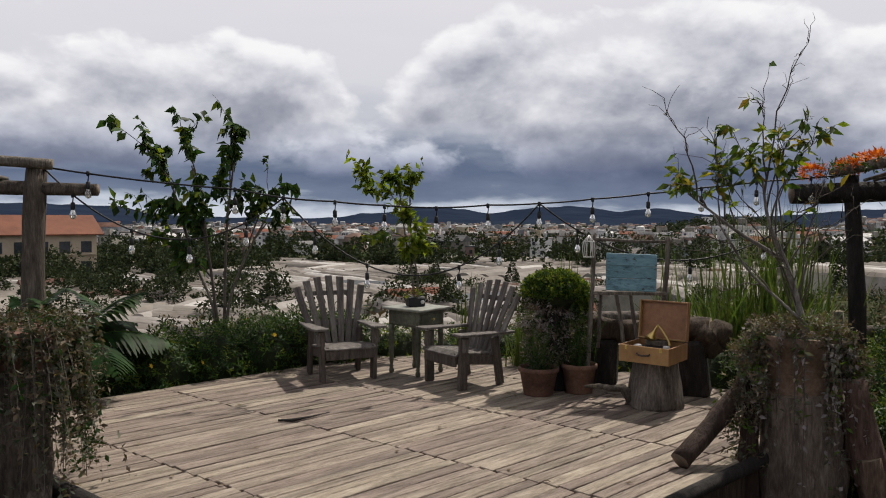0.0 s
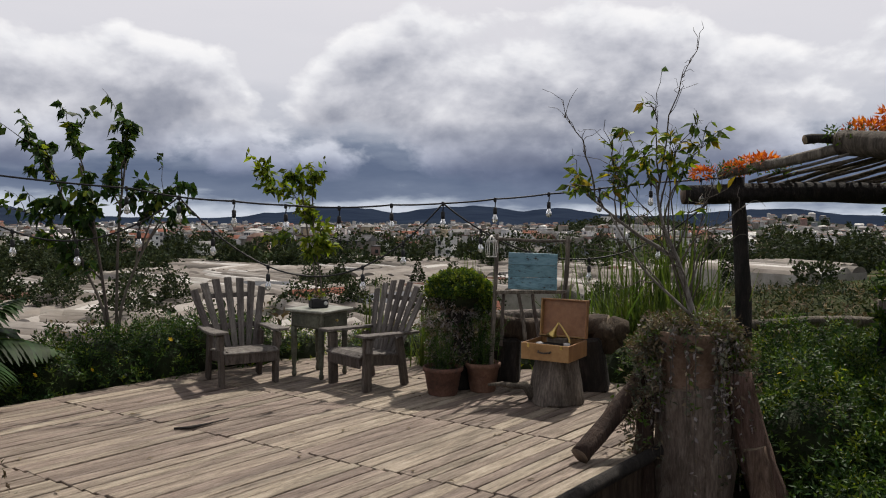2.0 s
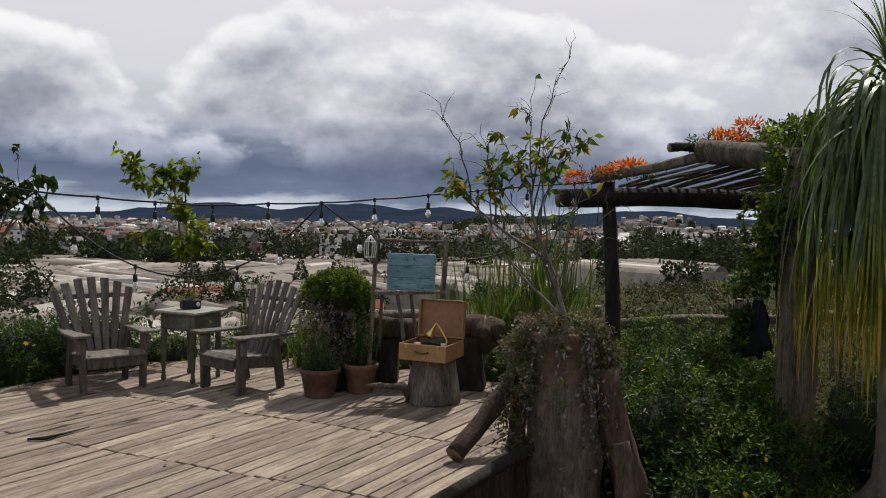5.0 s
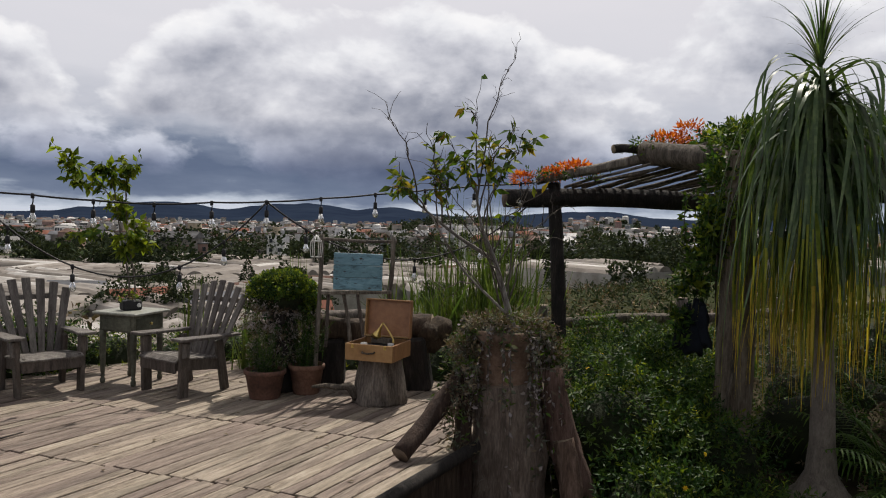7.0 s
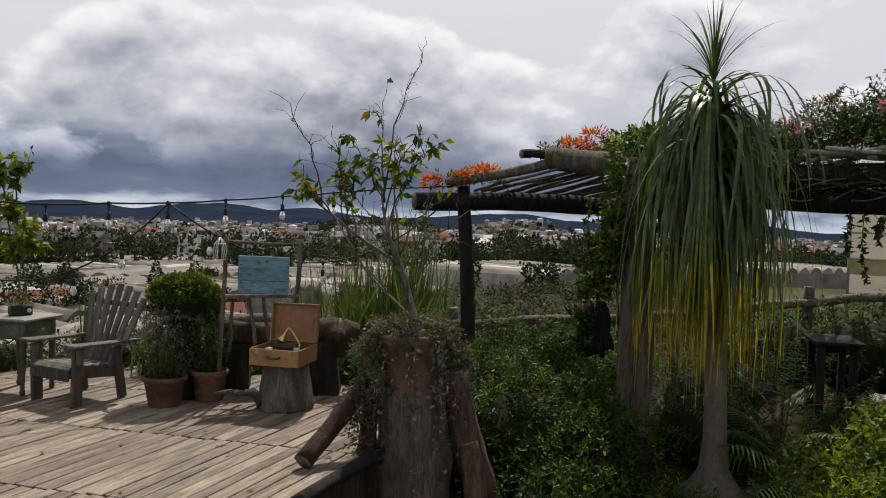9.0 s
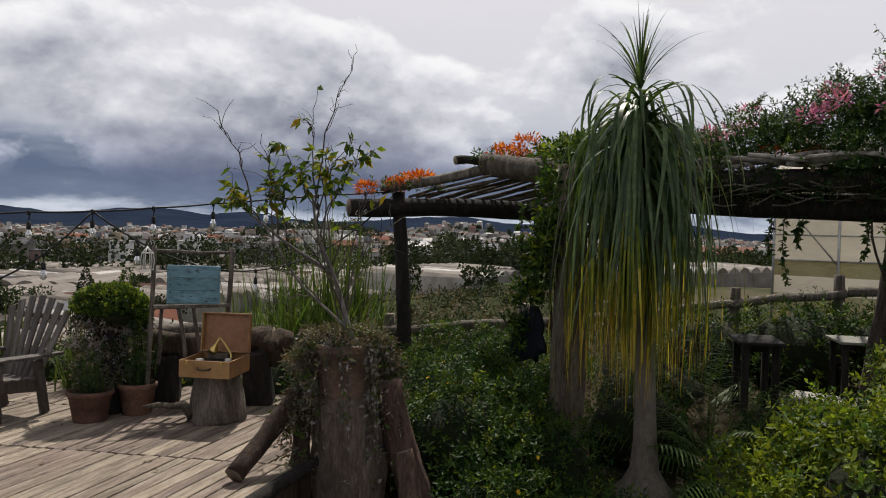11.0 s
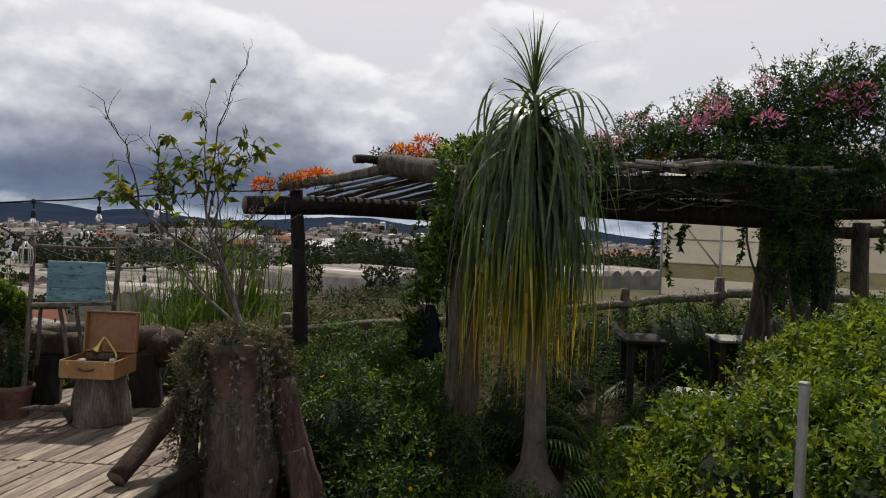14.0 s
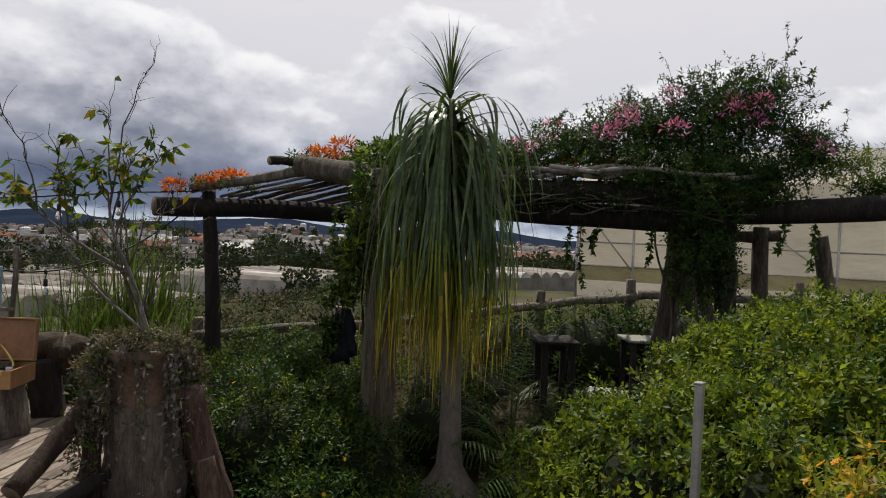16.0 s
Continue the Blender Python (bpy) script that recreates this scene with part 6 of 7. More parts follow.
garden_table(9.5, 5.7, -40, "dark garden table with a sunlit pale top under the pergola", M["tabletop"], 0.85)
garden_table(7.05, 5.4, -40, "small dark wooden table under the pergola", M["black_log"], 0.45)
garden_chair(9.7, 6.5, -30)
garden_chair(10.35, 5.9, -60)
for k, (x, y, w) in enumerate(((8.35, 4.95, 0.55), (8.0, 5.0, 0.5), (8.75, 4.6, 0.6), (8.3, 5.6, 0.5))):
    thing("paving_slab", pose(x, y, ground_z(x, y) + 0.02, 0, 0, 20 + 31 * k), "pale stone paving slab on the seating terrace", "paving slab", "paving slabs", data=slab(w, w * 0.8, 0.08, M["stone"], 0.012, 0.012, k, 2))


def drape(width, drop, seed):
    """A narrow cloth tube falling in folds."""
    v, f, n, m = [], [], 17, 10
    for j in range(m):
        t = j / (m - 1)
        for i in range(n):
            th = 2 * math.pi * i / n
            w = width * (0.45 + 0.55 * min(1, t * 3)) * (1 + 0.22 * math.sin(3 * th + 2 * t + seed) + 0.12 * math.sin(7 * th + t * 3))
            v.append((w * math.cos(th) + 0.02 * math.sin(4 * t + seed), 0.5 * w * math.sin(th), -drop * t * (1 + 0.06 * math.sin(2 * th + seed))))
    for j in range(m - 1):
        for i in range(n):
            k = (i + 1) % n
            f.append((j * n + i, j * n + k, (j + 1) * n + k, (j + 1) * n + i))
    f += [tuple(range(n))[::-1], tuple(range((m - 1) * n, m * n))]
    return mesh_from("drape", v, f, M["navy"], True)


jacket = thing("hanging_jacket", pose(4.74, 6.16, 1.04, 0, 0, -40), "dark navy jacket hanging in the creeper beside the pergola post", "jacket")
part("body", drape(0.085, 0.52, 1), jacket)
part("sleeve", drape(0.042, 0.44, 2), jacket, pose(-0.075, -0.03, -0.04, 0, 8, 0))
part("sleeve", drape(0.042, 0.40, 3), jacket, pose(0.07, -0.03, -0.05, 0, -6, 0))
part("hanger_cord", tube([(0, 0, -0.03), (0.02, 0.0, 0.15), (0.05, -0.02, 0.45)], 0.005, M["twig"], 6), jacket)


def gravel():
    """Pale pebbles on the soil round the palm's foot."""
    rng = np.random.default_rng(88)
    v, f = [], []
    for i in range(900):
        x, y, k = 5.35 + rng.normal(0, 0.55), 4.35 + rng.normal(0, 0.45), rng.uniform(0.012, 0.035)
        z, o = ground_z(x, y) + 0.02, len(v)
        for dx, dy, dz in ((1, 0, 0), (0, 1, 0), (-1, 0, 0), (0, -1, 0), (0.1, 0.1, 0.7)):
            a = 1 + rng.uniform(-0.3, 0.3)
            v.append((x + dx * k * a, y + dy * k * a, z + dz * k))
        f += [(o, o + 1, o + 4), (o + 1, o + 2, o + 4), (o + 2, o + 3, o + 4), (o + 3, o, o + 4)]
    thing("gravel", None, "pale grey pebbles on the soil round the palm", "gravel", kind="stuff", data=arrays_mesh("gravel", np.array(v), np.array(f), M["pebble"]))


M["pebble"] = material("grey_pebble", [(0.12, 0.115, 0.105), (0.24, 0.23, 0.21), (0.36, 0.34, 0.32)], 9, 0.9, 0.2, island=True, vary=0.3, source="World")
gravel()
mp = thing("metal_post", pose(3.2, 1.5, -0.55), "slim galvanised steel post among the bushes", "post")
part("tube", slab(0.032, 0.032, 1.8, M["steel"], 0.004), mp, pose(0, 0, 0.9))
part("cap", slab(0.036, 0.036, 0.012, M["steel"], 0.003), mp, pose(0, 0, 1.805))

# ---------- plastic-film greenhouse close by ----------


def film_house():
    g = thing("film_greenhouse", None, "cream plastic-film greenhouse wall on a thin steel frame", "greenhouse")
    P = [(15.35, 11.6), (15.9, 10.4), (16.9, 8.5), (17.9, 6.6), (18.9, 4.7), (19.9, 2.8), (20.9, 0.9)]
    for i in range(len(P) - 1):
        (x0, y0), (x1, y1) = P[i], P[i + 1]
        v, f = [], []
        for k in range(9):
            t = k / 8
            for j, z in enumerate((-0.6, 0.45, 0.85, 1.2, 2.4, 3.0)):
                b = 0.04 * math.sin(9 * t + j)
                rise = (0.0 if j < 5 else 0.25 + 0.05 * i)
                v.append((x0 + (x1 - x0) * t + b, y0 + (y1 - y0) * t + b * 0.5, z + rise))
        for k in range(8):
            for j in range(5):
                a = k * 6 + j
                f.append((a, a + 6, a + 7, a + 1))
        me = mesh_from("film", v, f, [M["tarp"], M["low_film"]], True, [1, 0, 1, 0, 0] * 8)
        part("film", me, g)
        part("post", tube([(x0 - 0.06, y0 - 0.03, -0.9), (x0 - 0.06, y0 - 0.03, 3.0)], 0.03, M["steel"], 8), g)
        part("rail", tube([(x0 - 0.06, y0 - 0.03, 1.75), (x1 - 0.06, y1 - 0.03, 1.75)], 0.02, M["steel"], 6), g)
        part("rail", tube([(x0 - 0.06, y0 - 0.03, 1.2), (x1 - 0.06, y1 - 0.03, 1.2)], 0.02, M["steel"], 6), g)
        if i % 2 == 0:
            part("brace", tube([(x0 - 0.07, y0 - 0.03, 2.7), (x1 - 0.07, y1 - 0.03, 1.1)], 0.018, M["steel"], 6), g)
    roof_v, roof_f = [], []
    for i in range(13):
        for j in range(7):
            t, s = i / 12, j / 6
            x, y = 15.35 + 5.55 * t, 11.6 - 10.7 * t
            roof_v.append((x + s * 7, y + s * 3.4, 3.2 + 0.25 * t + 1.1 * math.sin(math.pi * s)))
    for i in range(12):
        for j in range(6):
            a = i * 7 + j
            roof_f.append((a, a + 7, a + 8, a + 1))
    part("film_roof", mesh_from("film_roof", roof_v, roof_f, M["tarp"], True), g)
    # Unseen end walls, added to keep sun from lighting the front film from behind.
    for t in (0.0, 1.0):
        x, y = 15.35 + 5.55 * t, 11.6 - 10.7 * t
        ev = [(x, y, -0.9)] + [(x + 7 * k / 6, y + 3.4 * k / 6, 3.2 + 0.25 * t + 1.1 * math.sin(math.pi * k / 6)) for k in range(7)] + [(x + 7, y + 3.4, -0.9)]
        part("film_end", mesh_from("film_end", ev, [tuple(range(9))], M["tarp"]), g)


film_house()

# ---------- the town in the valley ----------


def palette(name, cols, island=False, rough=0.8, bump=0.1, scale=0.6):
    """Each piece takes one of the colours, with stains."""
    m = bpy.data.materials.new(name)
    m.use_nodes = True
    nt = m.node_tree
    bs = nt.nodes["Principled BSDF"]
    geo, info = nt.nodes.new("ShaderNodeNewGeometry"), nt.nodes.new("ShaderNodeObjectInfo")
    r = nt.nodes.new("ShaderNodeValToRGB")
    r.color_ramp.interpolation = "CONSTANT"
    e = r.color_ramp.elements
    while len(e) < len(cols):
        e.new(0.5)
    for i, c in enumerate(cols):
        e[i].position, e[i].color = i / len(cols), (*c, 1)
    nt.links.new(geo.outputs["Random Per Island"] if island else info.outputs["Random"], r.inputs[0])
    n = node(nt, "ShaderNodeTexNoise", Scale=scale, Detail=6.0, Roughness=0.65)
    nt.links.new(geo.outputs["Position"], n.inputs[0])
    st = ramp(nt, n.outputs[0], [(0.3, (0.55, 0.53, 0.5)), (0.6, (1, 1, 1))])
    nt.links.new(mixc(nt, 1.0, r.outputs[0], st, "MULTIPLY"), bs.inputs["Base Color"])
    bs.inputs["Roughness"].default_value = rough
    bs.inputs["Specular IOR Level"].default_value = 0.05
    return m


WALLS = [(0.82, 0.81, 0.80), (0.76, 0.75, 0.76), (0.66, 0.64, 0.62), (0.50, 0.49, 0.48), (0.36, 0.34, 0.30), (0.26, 0.24, 0.22), (0.58, 0.57, 0.57), (0.32, 0.22, 0.20), (0.24, 0.26, 0.29), (0.40, 0.34, 0.25), (0.18, 0.175, 0.17), (0.48, 0.48, 0.50)]
ROOFS = [(0.20, 0.085, 0.06), (0.22, 0.215, 0.21), (0.13, 0.075, 0.06), (0.36, 0.355, 0.35), (0.10, 0.095, 0.095), (0.19, 0.13, 0.11), (0.62, 0.61, 0.60), (0.15, 0.155, 0.17), (0.19, 0.175, 0.165), (0.12, 0.12, 0.125)]
M["wall"] = palette("painted_render", WALLS)
M["roof"] = palette("tile_and_sheet_roof", ROOFS)
M["wall_far"] = palette("far_painted_render", WALLS, True)
M["roof_far"] = palette("far_roof", ROOFS, True)
M["window"] = material("dark_window_glass", [(0.03, 0.035, 0.045), (0.06, 0.07, 0.08)], 2, 0.2, 0, spec=0.5)
M["film"] = palette("dusty_greenhouse_film", [(0.25, 0.223, 0.197), (0.30, 0.275, 0.245), (0.20, 0.177, 0.157), (0.52, 0.50, 0.475), (0.34, 0.315, 0.29), (0.26, 0.232, 0.205), (0.15, 0.135, 0.12), (0.23, 0.205, 0.18)], rough=0.55, scale=0.25)
M["film_side"] = palette("greenhouse_side_film", [(0.30, 0.285, 0.255), (0.22, 0.21, 0.19), (0.40, 0.385, 0.36)], rough=0.6, scale=0.5)


def gable(w, d, h, over=0.4, mat="roof"):
    a, b = w / 2 + over, d / 2 + over
    v = [(-a, -b, 0), (a, -b, 0), (a, b, 0), (-a, b, 0), (-a, 0, h), (a, 0, h), (-a, -b, -0.2), (a, -b, -0.2), (a, b, -0.2), (-a, b, -0.2)]
    f = [(0, 1, 5, 4), (2, 3, 4, 5), (0, 4, 3), (1, 2, 5), (6, 7, 1, 0), (8, 9, 3, 2), (7, 8, 2, 1), (9, 6, 0, 3), (9, 8, 7, 6)]
    return mesh_from("roof", v, f, M[mat])


def house(name, w, d, h, kind, seed, floors=2, category="house", label="small rendered town house with a pitched roof"):
    rng = random.Random(seed)
    hs = thing(name, pose(0, 0, -60), label, category, "town houses")
    part("wall", slab(w, d, h + 3, M["wall"], 0), hs, pose(0, 0, (h - 3) / 2))
    if kind == "gable":
        part("roof", gable(w, d, w * 0.22), hs, pose(0, 0, h))
    elif kind == "cross":
        part("roof", gable(w, d, d * 0.25), hs, pose(0, 0, h))
        part("porch", slab(w * 0.4, 2.0, h * 0.6, M["wall"], 0), hs, pose(w * 0.2, -d / 2 - 1.0, h * 0.3))
        part("porch_roof", gable(w * 0.4, 2.2, 0.9, 0.2), hs, pose(w * 0.2, -d / 2 - 1.0, h * 0.6))
    else:
        part("roof", slab(w + 0.5, d + 0.5, 0.3, M["roof"], 0.02), hs, pose(0, 0, h + 0.15))
        part("stair_head", slab(w * 0.35, d * 0.4, 2.3, M["wall"], 0), hs, pose(-w * 0.2, d * 0.15, h + 1.4))
        part("water_tank", lathe([(0.6, 0), (0.62, 0.1), (0.62, 1.3), (0.4, 1.6), (0.1, 1.65)], M["steel"], 12), hs, pose(w * 0.25, 0, h + 0.3))
    nw = max(2, int(w / 2.1))
    win = slab(0.95, 0.12, 1.15, M["window"], 0)
    for fl in range(floors):
        for i in range(nw):
            part("window", win, hs, pose((i - (nw - 1) / 2) * w / nw, -d / 2 - 0.02, 1.4 + fl * 2.7))
    return hs


def greenhouse(spans, sw, length, seed):
    g = thing("greenhouse", pose(0, 0, -60), "low multi-span plastic-film greenhouse with dusty pale roofs", "greenhouse", "film greenhouses")
    rng = random.Random(seed)
    W = spans * sw
    for s in range(spans):
        v, f = [], []
        for i in range(7):
            y = -length / 2 + length * i / 6
            for j in range(7):
                t = j / 6
                v.append((-W / 2 + (s + t) * sw, y, 2.2 + 0.75 * math.sin(math.pi * t) ** 0.8 + rng.uniform(-0.06, 0.06)))
        for i in range(6):
            for j in range(6):
                a = i * 7 + j
                f.append((a, a + 1, a + 8, a + 7))
        f += [tuple(range(7)), tuple(range(42, 49))[::-1]]
        part("film_roof", mesh_from("film_roof", v, f, M["film"], False), g)
    for sy in (-1, 1):
        part("side", slab(W, 0.1, 4.2, M["film_side"], 0), g, pose(0, sy * length / 2, 0.1))
    for sx in (-1, 1):
        part("side", slab(0.1, length, 4.2, M["film_side"], 0), g, pose(sx * W / 2, 0, 0.1))
    return g


def polar(az, r, dz=0.0):
    x, y = r * math.sin(radians(az)), r * math.cos(radians(az))
    return x, y, ground_z(x, y) + dz


def place_town():
    rng = random.Random(11)
    # film greenhouses below the terrace
    kinds = [greenhouse(9, 2.2, 15, 1), greenhouse(6, 2.6, 20, 2), greenhouse(11, 2.0, 13, 3), greenhouse(4, 3.4, 18, 4)]
    used = set()
    spots = []
    for r, step in ((50, 19), (62, 15.5), (75, 13), (90, 11), (107, 9.5), (126, 8.2), (147, 7.2), (170, 6.4), (195, 6)):
        az = -40 + rng.uniform(0, 5)
        while az < 36:
            keep = 0.9 if az < 8 else 0.35
            if az > 12 and r >= 95:
                keep = 0.85
            if az > 16 and r < 95:
                keep = 0
            if rng.random() < keep:
                spots.append((az + rng.uniform(-1.5, 1.5), r + rng.uniform(-5, 5)))
            az += step
    spots += [(47.6, 112), (50.4, 138), (53.5, 150)]
    for i, (az, r) in enumerate(spots):
        k = rng.randrange(4)
        x, y, z = polar(az, r)
        m = pose(x, y, z - 0.2 + rng.uniform(-0.3, 0.3), 0, 0, -az + rng.choice((28, 40, 55, 150)) + rng.uniform(-10, 10))
        if k not in used:
            used.add(k)
            kinds[k].matrix_basis = m
        else:
            copy_thing(kinds[k], m)
    # houses
    hk = [house("house", 6.2, 7, 4.8, "gable", 1), house("house", 7.5, 6, 3.2, "cross", 2, 1), house("house", 5, 7.5, 8.2, "flat", 3, 3), house("house", 8.5, 7, 5.6, "flat", 4, 2, label="flat-roofed rendered town house with a roof tank"),
          house("house", 5.5, 4.5, 2.5, "gable", 5, 1), house("house", 10, 7, 7.4, "cross", 6, 3)]
    used = set()
    n = 0
    while n < 270:
        az, r = (rng.uniform(-38, 57), rng.uniform(0, 1) ** 0.8 * 430 + 225) if n < 165 else (rng.uniform(-4, 40), rng.uniform(0, 1) * 230 + 235)
        if az > 36 and r < 230:
            continue
        x, y, z = polar(az, r)
        k = rng.randrange(6)
        m = pose(x, y, z - 0.8, 0, 0, -az + rng.uniform(-40, 40))
        if k not in used:
            used.add(k)
            hk[k].matrix_basis = m
        else:
            copy_thing(hk[k], m)
        n += 1
    # a scatter of sheds and houses close to the greenhouses
    for az, r in ((-23, 88), (-15.5, 118), (-6, 96), (-2.2, 84), (2.6, 78), (5.2, 92), (8.5, 70), (9.8, 105), (12.5, 120), (-27, 112), (-19, 140), (20, 150), (26, 160), (29.5, 130), (31, 170), (0.5, 130)):
        x, y, z = polar(az, r)
        copy_thing(hk[4], pose(x, y, z - 0.6, 0, 0, -az + rng.uniform(-50, 50)))


place_town()


def far_town():
    """Thousands of houses too far off to tell apart, up the slopes."""
    rng = np.random.default_rng(21)
    V, F, I = [], [], []
    o = 0
    for i in range(8200):
        az = rng.uniform(-40, 60)
        r = 390 + 1250 * rng.random() ** 1.15
        if noise.noise(Vector((az * 0.22, r * 0.004, 3))) < -0.22:
            continue
        x, y, z = polar(az, r)
        w, d, h = rng.uniform(4.5, 11), rng.uniform(4.5, 9), rng.choice([3.0, 5.5, 6.5, 9.0, 11.5], p=[0.36, 0.3, 0.2, 0.11, 0.03])
        a = rng.uniform(0, 6.28)
        c, s = math.cos(a), math.sin(a)
        top = w * 0.2 if rng.random() < 0.6 else 0.4
        P = [(-w, -d, -4), (w, -d, -4), (w, d, -4), (-w, d, -4), (-w, -d, h * 2), (w, -d, h * 2), (w, d, h * 2), (-w, d, h * 2),
             (-w * 1.06, -d * 1.06, h * 2), (w * 1.06, -d * 1.06, h * 2), (w * 1.06, d * 1.06, h * 2), (-w * 1.06, d * 1.06, h * 2), (-w * 1.06, 0, h * 2 + 2 * top), (w * 1.06, 0, h * 2 + 2 * top)]
        for px, py, pz in P:
            px, py, pz = px / 2, py / 2, pz / 2
            V.append((x + c * px - s * py, y + s * px + c * py, z + pz))
        F += [(o, o + 1, o + 5), (o, o + 5, o + 4), (o + 1, o + 2, o + 6), (o + 1, o + 6, o + 5), (o + 2, o + 3, o + 7), (o + 2, o + 7, o + 6), (o + 3, o, o + 4), (o + 3, o + 4, o + 7)]
        I += [0] * 8
        F += [(o + 8, o + 9, o + 13), (o + 8, o + 13, o + 12), (o + 10, o + 11, o + 12), (o + 10, o + 12, o + 13), (o + 8, o + 12, o + 11), (o + 9, o + 10, o + 13)]
        I += [1] * 6
        o += 14
        if r < 1100:
            for side in (-1, 1):
                for fl in range(int(h // 3)):
                    for k in (-0.3, 0.0, 0.3):
                        zz = 1.0 + 3 * fl
                        yy = side * (d / 2 + 0.06)
                        q = [(w * k - 0.6, yy, zz), (w * k + 0.6, yy, zz), (w * k + 0.6, yy, zz + 1.4), (w * k - 0.6, yy, zz + 1.4)]
                        V.extend((x + c * a1 - s * b1, y + s * a1 + c * b1, z + e1) for a1, b1, e1 in q)
                        F += [(o, o + 1, o + 2), (o, o + 2, o + 3)]
                        I += [2, 2]
                        o += 4
    me = arrays_mesh("far_houses", np.array(V), np.array(F), [M["wall_far"], M["roof_far"], M["window"]], I)
    thing("distant_town", None, "hazy sprawl of small pale houses across the valley", "town", kind="stuff", data=me)


far_town()


def clump_tree_arrays(rng, x, y, z, h, w, n, size, conifer):
    k = rng.random(n)
    if conifer:
        t = 1 - k ** 0.6
        rad = w * (1 - t) ** 0.8
        th = rng.uniform(0, 6.28, n)
        p = np.stack([x + rad * np.cos(th) * rng.random(n) ** 0.4, y + rad * np.sin(th) * rng.random(n) ** 0.4, z + h * (0.15 + 0.85 * t)], 1)
        ax = np.stack([np.cos(th), np.sin(th), np.full(n, -0.3)], 1) + rng.normal(size=(n, 3)) * 0.3
    else:
        d = unit(rng.normal(size=(n, 3)))
        lump = 1 + 0.3 * np.sin(d[:, 0] * 5 + x) * np.sin(d[:, 1] * 5 + y) + 0.2 * np.sin(d[:, 2] * 7 + x)
        p = np.array((x, y, z + h * 0.6)) + d * np.array((w, w, h * 0.42)) * (lump * rng.uniform(0.45, 1, n) ** 0.5)[:, None]
        ax = d + rng.normal(size=(n, 3)) * 0.7
    ln = size * rng.uniform(0.6, 1.3, n)
    return p, ax, rng.normal(size=(n, 3)) + np.array((0, 0, 0.8)), ln


def far_woods():
    rng = np.random.default_rng(31)
    P = [[], [], [], []]

    def add(az, r, h, w, n, size, con):
        x, y, z = polar(az, r)
        for lst, a in zip(P, clump_tree_arrays(rng, x, y, z - 0.3, h, w, n, size, con)):
            lst.append(a)
    for i in range(1100):
        r = 170 + 1300 * rng.random() ** 1.2
        add(rng.uniform(-42, 60), r, rng.uniform(5, 10), rng.uniform(2.0, 4.5), 260 if r < 500 else 110, 0.7 + r * 0.0013, rng.random() < 0.25)
    for az0, az1, r0, r1, n in ((-32, -12, 64, 112, 30), (-4, 12, 60, 120, 20), (14, 36, 60, 100, 3)):
        for i in range(n):
            add(rng.uniform(az0, az1), rng.uniform(r0, r1), rng.uniform(2.5, 6.0), rng.uniform(1.2, 2.6), 1100, 0.32, rng.random() < 0.3)
    for i in range(70):
        add(rng.uniform(15, 25), rng.uniform(600, 780), rng.uniform(8, 14), rng.uniform(4, 7), 160, 2.0, rng.random() < 0.4)
    # belts of dark trees among the greenhouses
    for az0, az1, r0, r1, n in ((-33, -13, 128, 200, 72), (-8, 2, 160, 190, 14), (8, 36, 160, 240, 11), (22, 36, 165, 200, 5), (40, 58, 150, 230, 30)):
        for i in range(n):
            add(rng.uniform(az0, az1), rng.uniform(r0, r1), rng.uniform(3.5, 7.0), rng.uniform(1.8, 3.6), 650, 0.62, rng.random() < 0.2)
    pos, ax, nr, ln = (np.concatenate(a) for a in P)
    me = leaves("woods", pos, ax, nr, ln, ln * 0.7, [M["leaf_far"], M["leaf_far_b"]], [0.6, 0.4], 5)
    thing("distant_trees", None, "dark green trees scattered through the valley town", "trees", kind="stuff", data=me)


M["leaf_far"] = leafmat("far_foliage_dark", [(0.012, 0.020, 0.012), (0.026, 0.038, 0.020), (0.046, 0.060, 0.032)], 0.1, 0.9)
M["leaf_far_b"] = leafmat("far_foliage_green", [(0.03, 0.042, 0.02), (0.05, 0.065, 0.03), (0.08, 0.09, 0.045)], 0.1, 0.9)
far_woods()


def scrub():
    """Low rough growth on the bank below the rail."""
    rng = np.random.default_rng(41)
    ells = []
    for i in range(170):
        az, r = rng.uniform(12, 46), rng.uniform(13, 36)
        x, y, z = polar(az, r)
        s = rng.uniform(0.4, 0.95)
        ells.append(((x, y, z - 0.1), (s * 1.5, s * 1.5, s * 0.5)))
    for i in range(60):
        az, r = rng.uniform(-42, 12), rng.uniform(13, 40)
        x, y, z = polar(az, r)
        s = rng.uniform(0.6, 1.3)
        ells.append(((x, y, z + 0.1), (s * 1.3, s * 1.3, s * 0.7)))
    me = foliage("scrub", ells, 46000, 0.17, [M["leaf_far"], M["leaf_far_b"], M["leaf_dry"]], [0.32, 0.42, 0.26], 43, 0.4)
    thing("bank_scrub", None, "rough brown and green scrub on the bank below", "scrub", kind="stuff", data=me)


scrub()


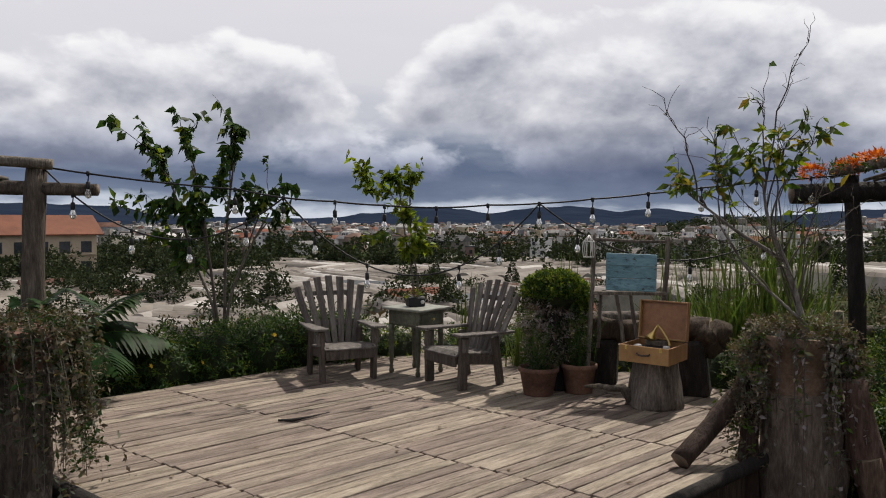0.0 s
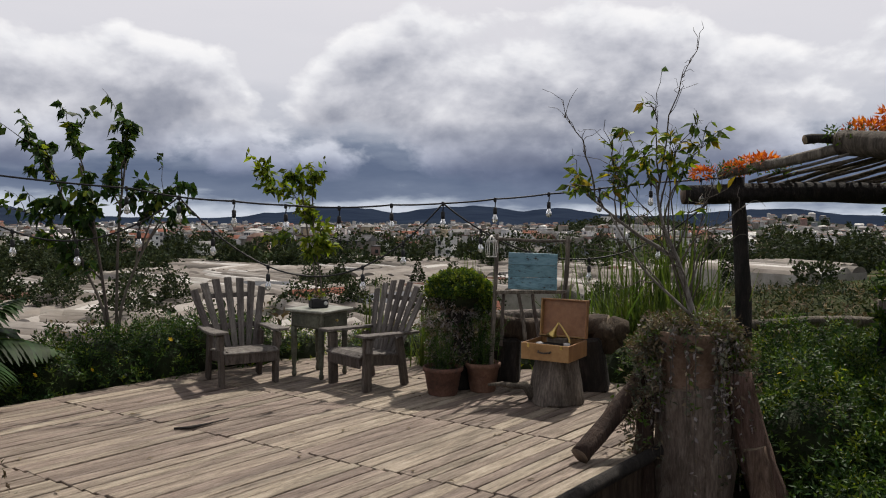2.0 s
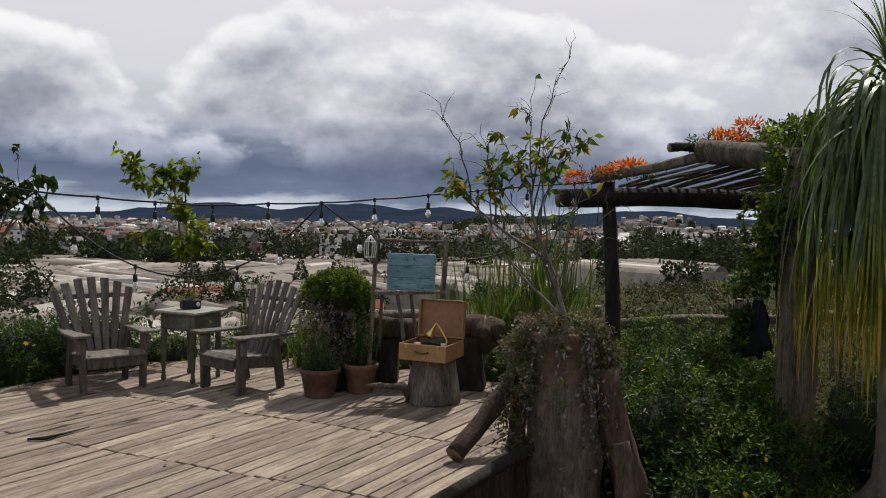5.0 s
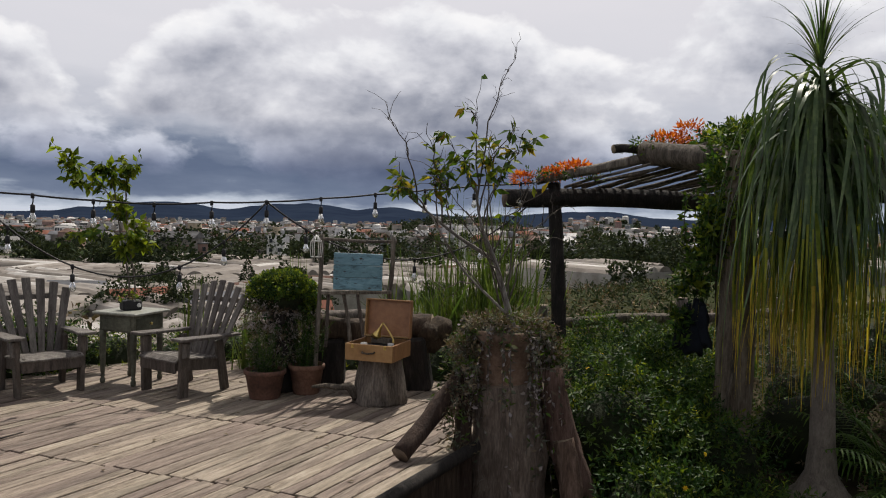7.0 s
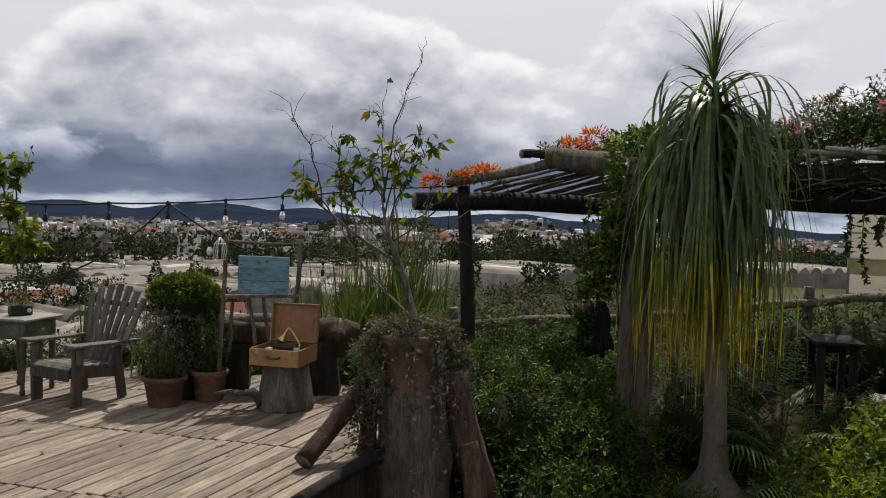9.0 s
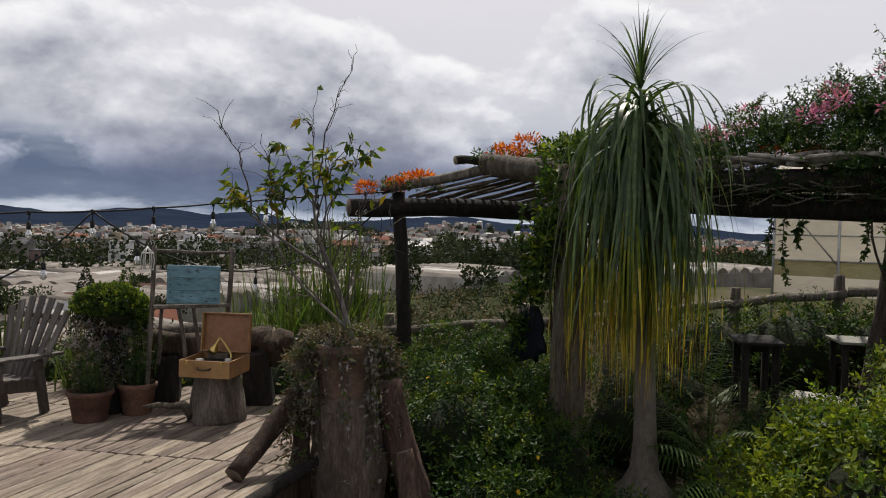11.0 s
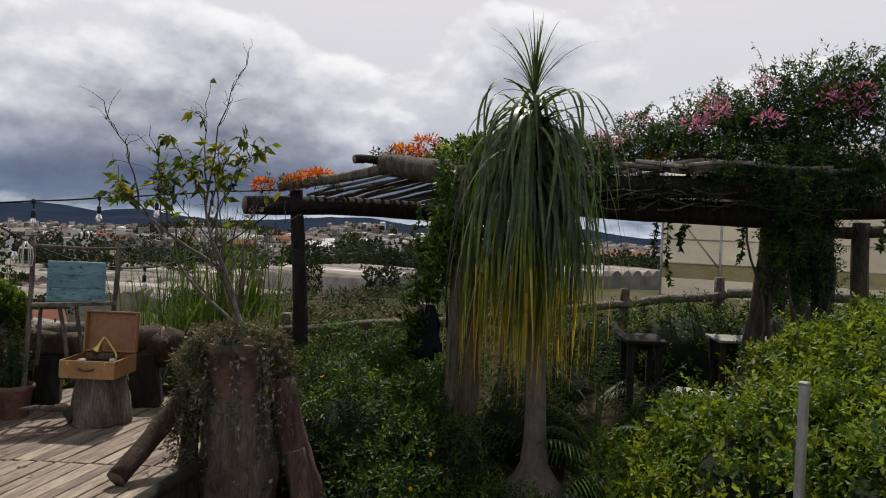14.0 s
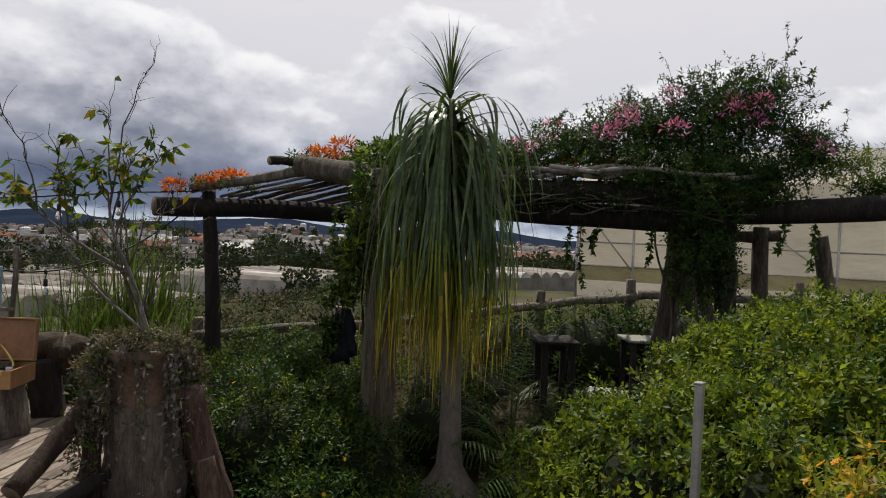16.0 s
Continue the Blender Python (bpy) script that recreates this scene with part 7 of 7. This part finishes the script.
def hotel(az, r, width, floors, label, seed):
    x, y, z = polar(az, r)
    b = thing("large_building", pose(x, y, z - 2.2, 0, 0, -az + 8), label, "building")
    h = floors * 3.4 + 1
    part("wall", slab(width, 12, h + 4, M["cream"], 0), b, pose(0, 0, h / 2 - 2))
    part("roof", gable(width, 12, 3.2, 1.0, "orange_roof"), b, pose(0, 0, h))
    n = int(width / 3.4)
    win = slab(1.7, 0.2, 1.9, M["window"], 0)
    sill = slab(2.6, 0.9, 0.18, M["cream"], 0)
    for f in range(floors):
        for i in range(n):
            xx = (i - (n - 1) / 2) * width / n
            part("window", win, b, pose(xx, -6.02, 2.2 + f * 3.4))
            part("balcony", sill, b, pose(xx, -6.4, 1.0 + f * 3.4))


M["cream"] = material("cream_render", [(0.45, 0.38, 0.27), (0.55, 0.47, 0.35)], 0.4, 0.85, 0.1, source="World", vary=0.05)
M["orange_roof"] = material("orange_roof_tiles", [(0.15, 0.055, 0.032), (0.22, 0.085, 0.045)], 0.6, 0.8, 0.2, source="World", vary=0.05)
hotel(-30.8, 150, 34, 3, "three-storey cream building with an orange tiled roof", 1)
hotel(50.6, 400, 40, 2, "long low building with an orange tiled roof", 2)

# ---------- deck boards, one by one ----------


def build_boards():
    rng = random.Random(7)
    shapes = {}
    rows = [B0, 2.34, 3.67, 5.0, 6.33, B1]
    for r in range(len(rows) - 1):
        a = A0 + rng.uniform(-0.03, 0.0)
        while a < A1 - 0.05:
            w = rng.choice((0.10, 0.115, 0.13, 0.145))
            w = min(w, A1 - a)
            ln = rows[r + 1] - rows[r] - rng.choice((0.006, 0.010, 0.016))
            key = (round(w, 3), round(ln, 3))
            if key not in shapes:
                shapes[key] = slab(w - 0.011, ln, 0.03, M["deck"], 0.004, 0.004, len(shapes), 3)
            part("board", shapes[key], deck, pose(a + w / 2, skewed(a + w / 2, (rows[r] + rows[r + 1]) / 2) + rng.uniform(-0.004, 0.004), -0.016 + rng.uniform(-0.004, 0.003), rng.uniform(-0.15, 0.15), rng.uniform(-0.9, 0.9), rng.uniform(-0.25, 0.25)))
            a += w


build_boards()
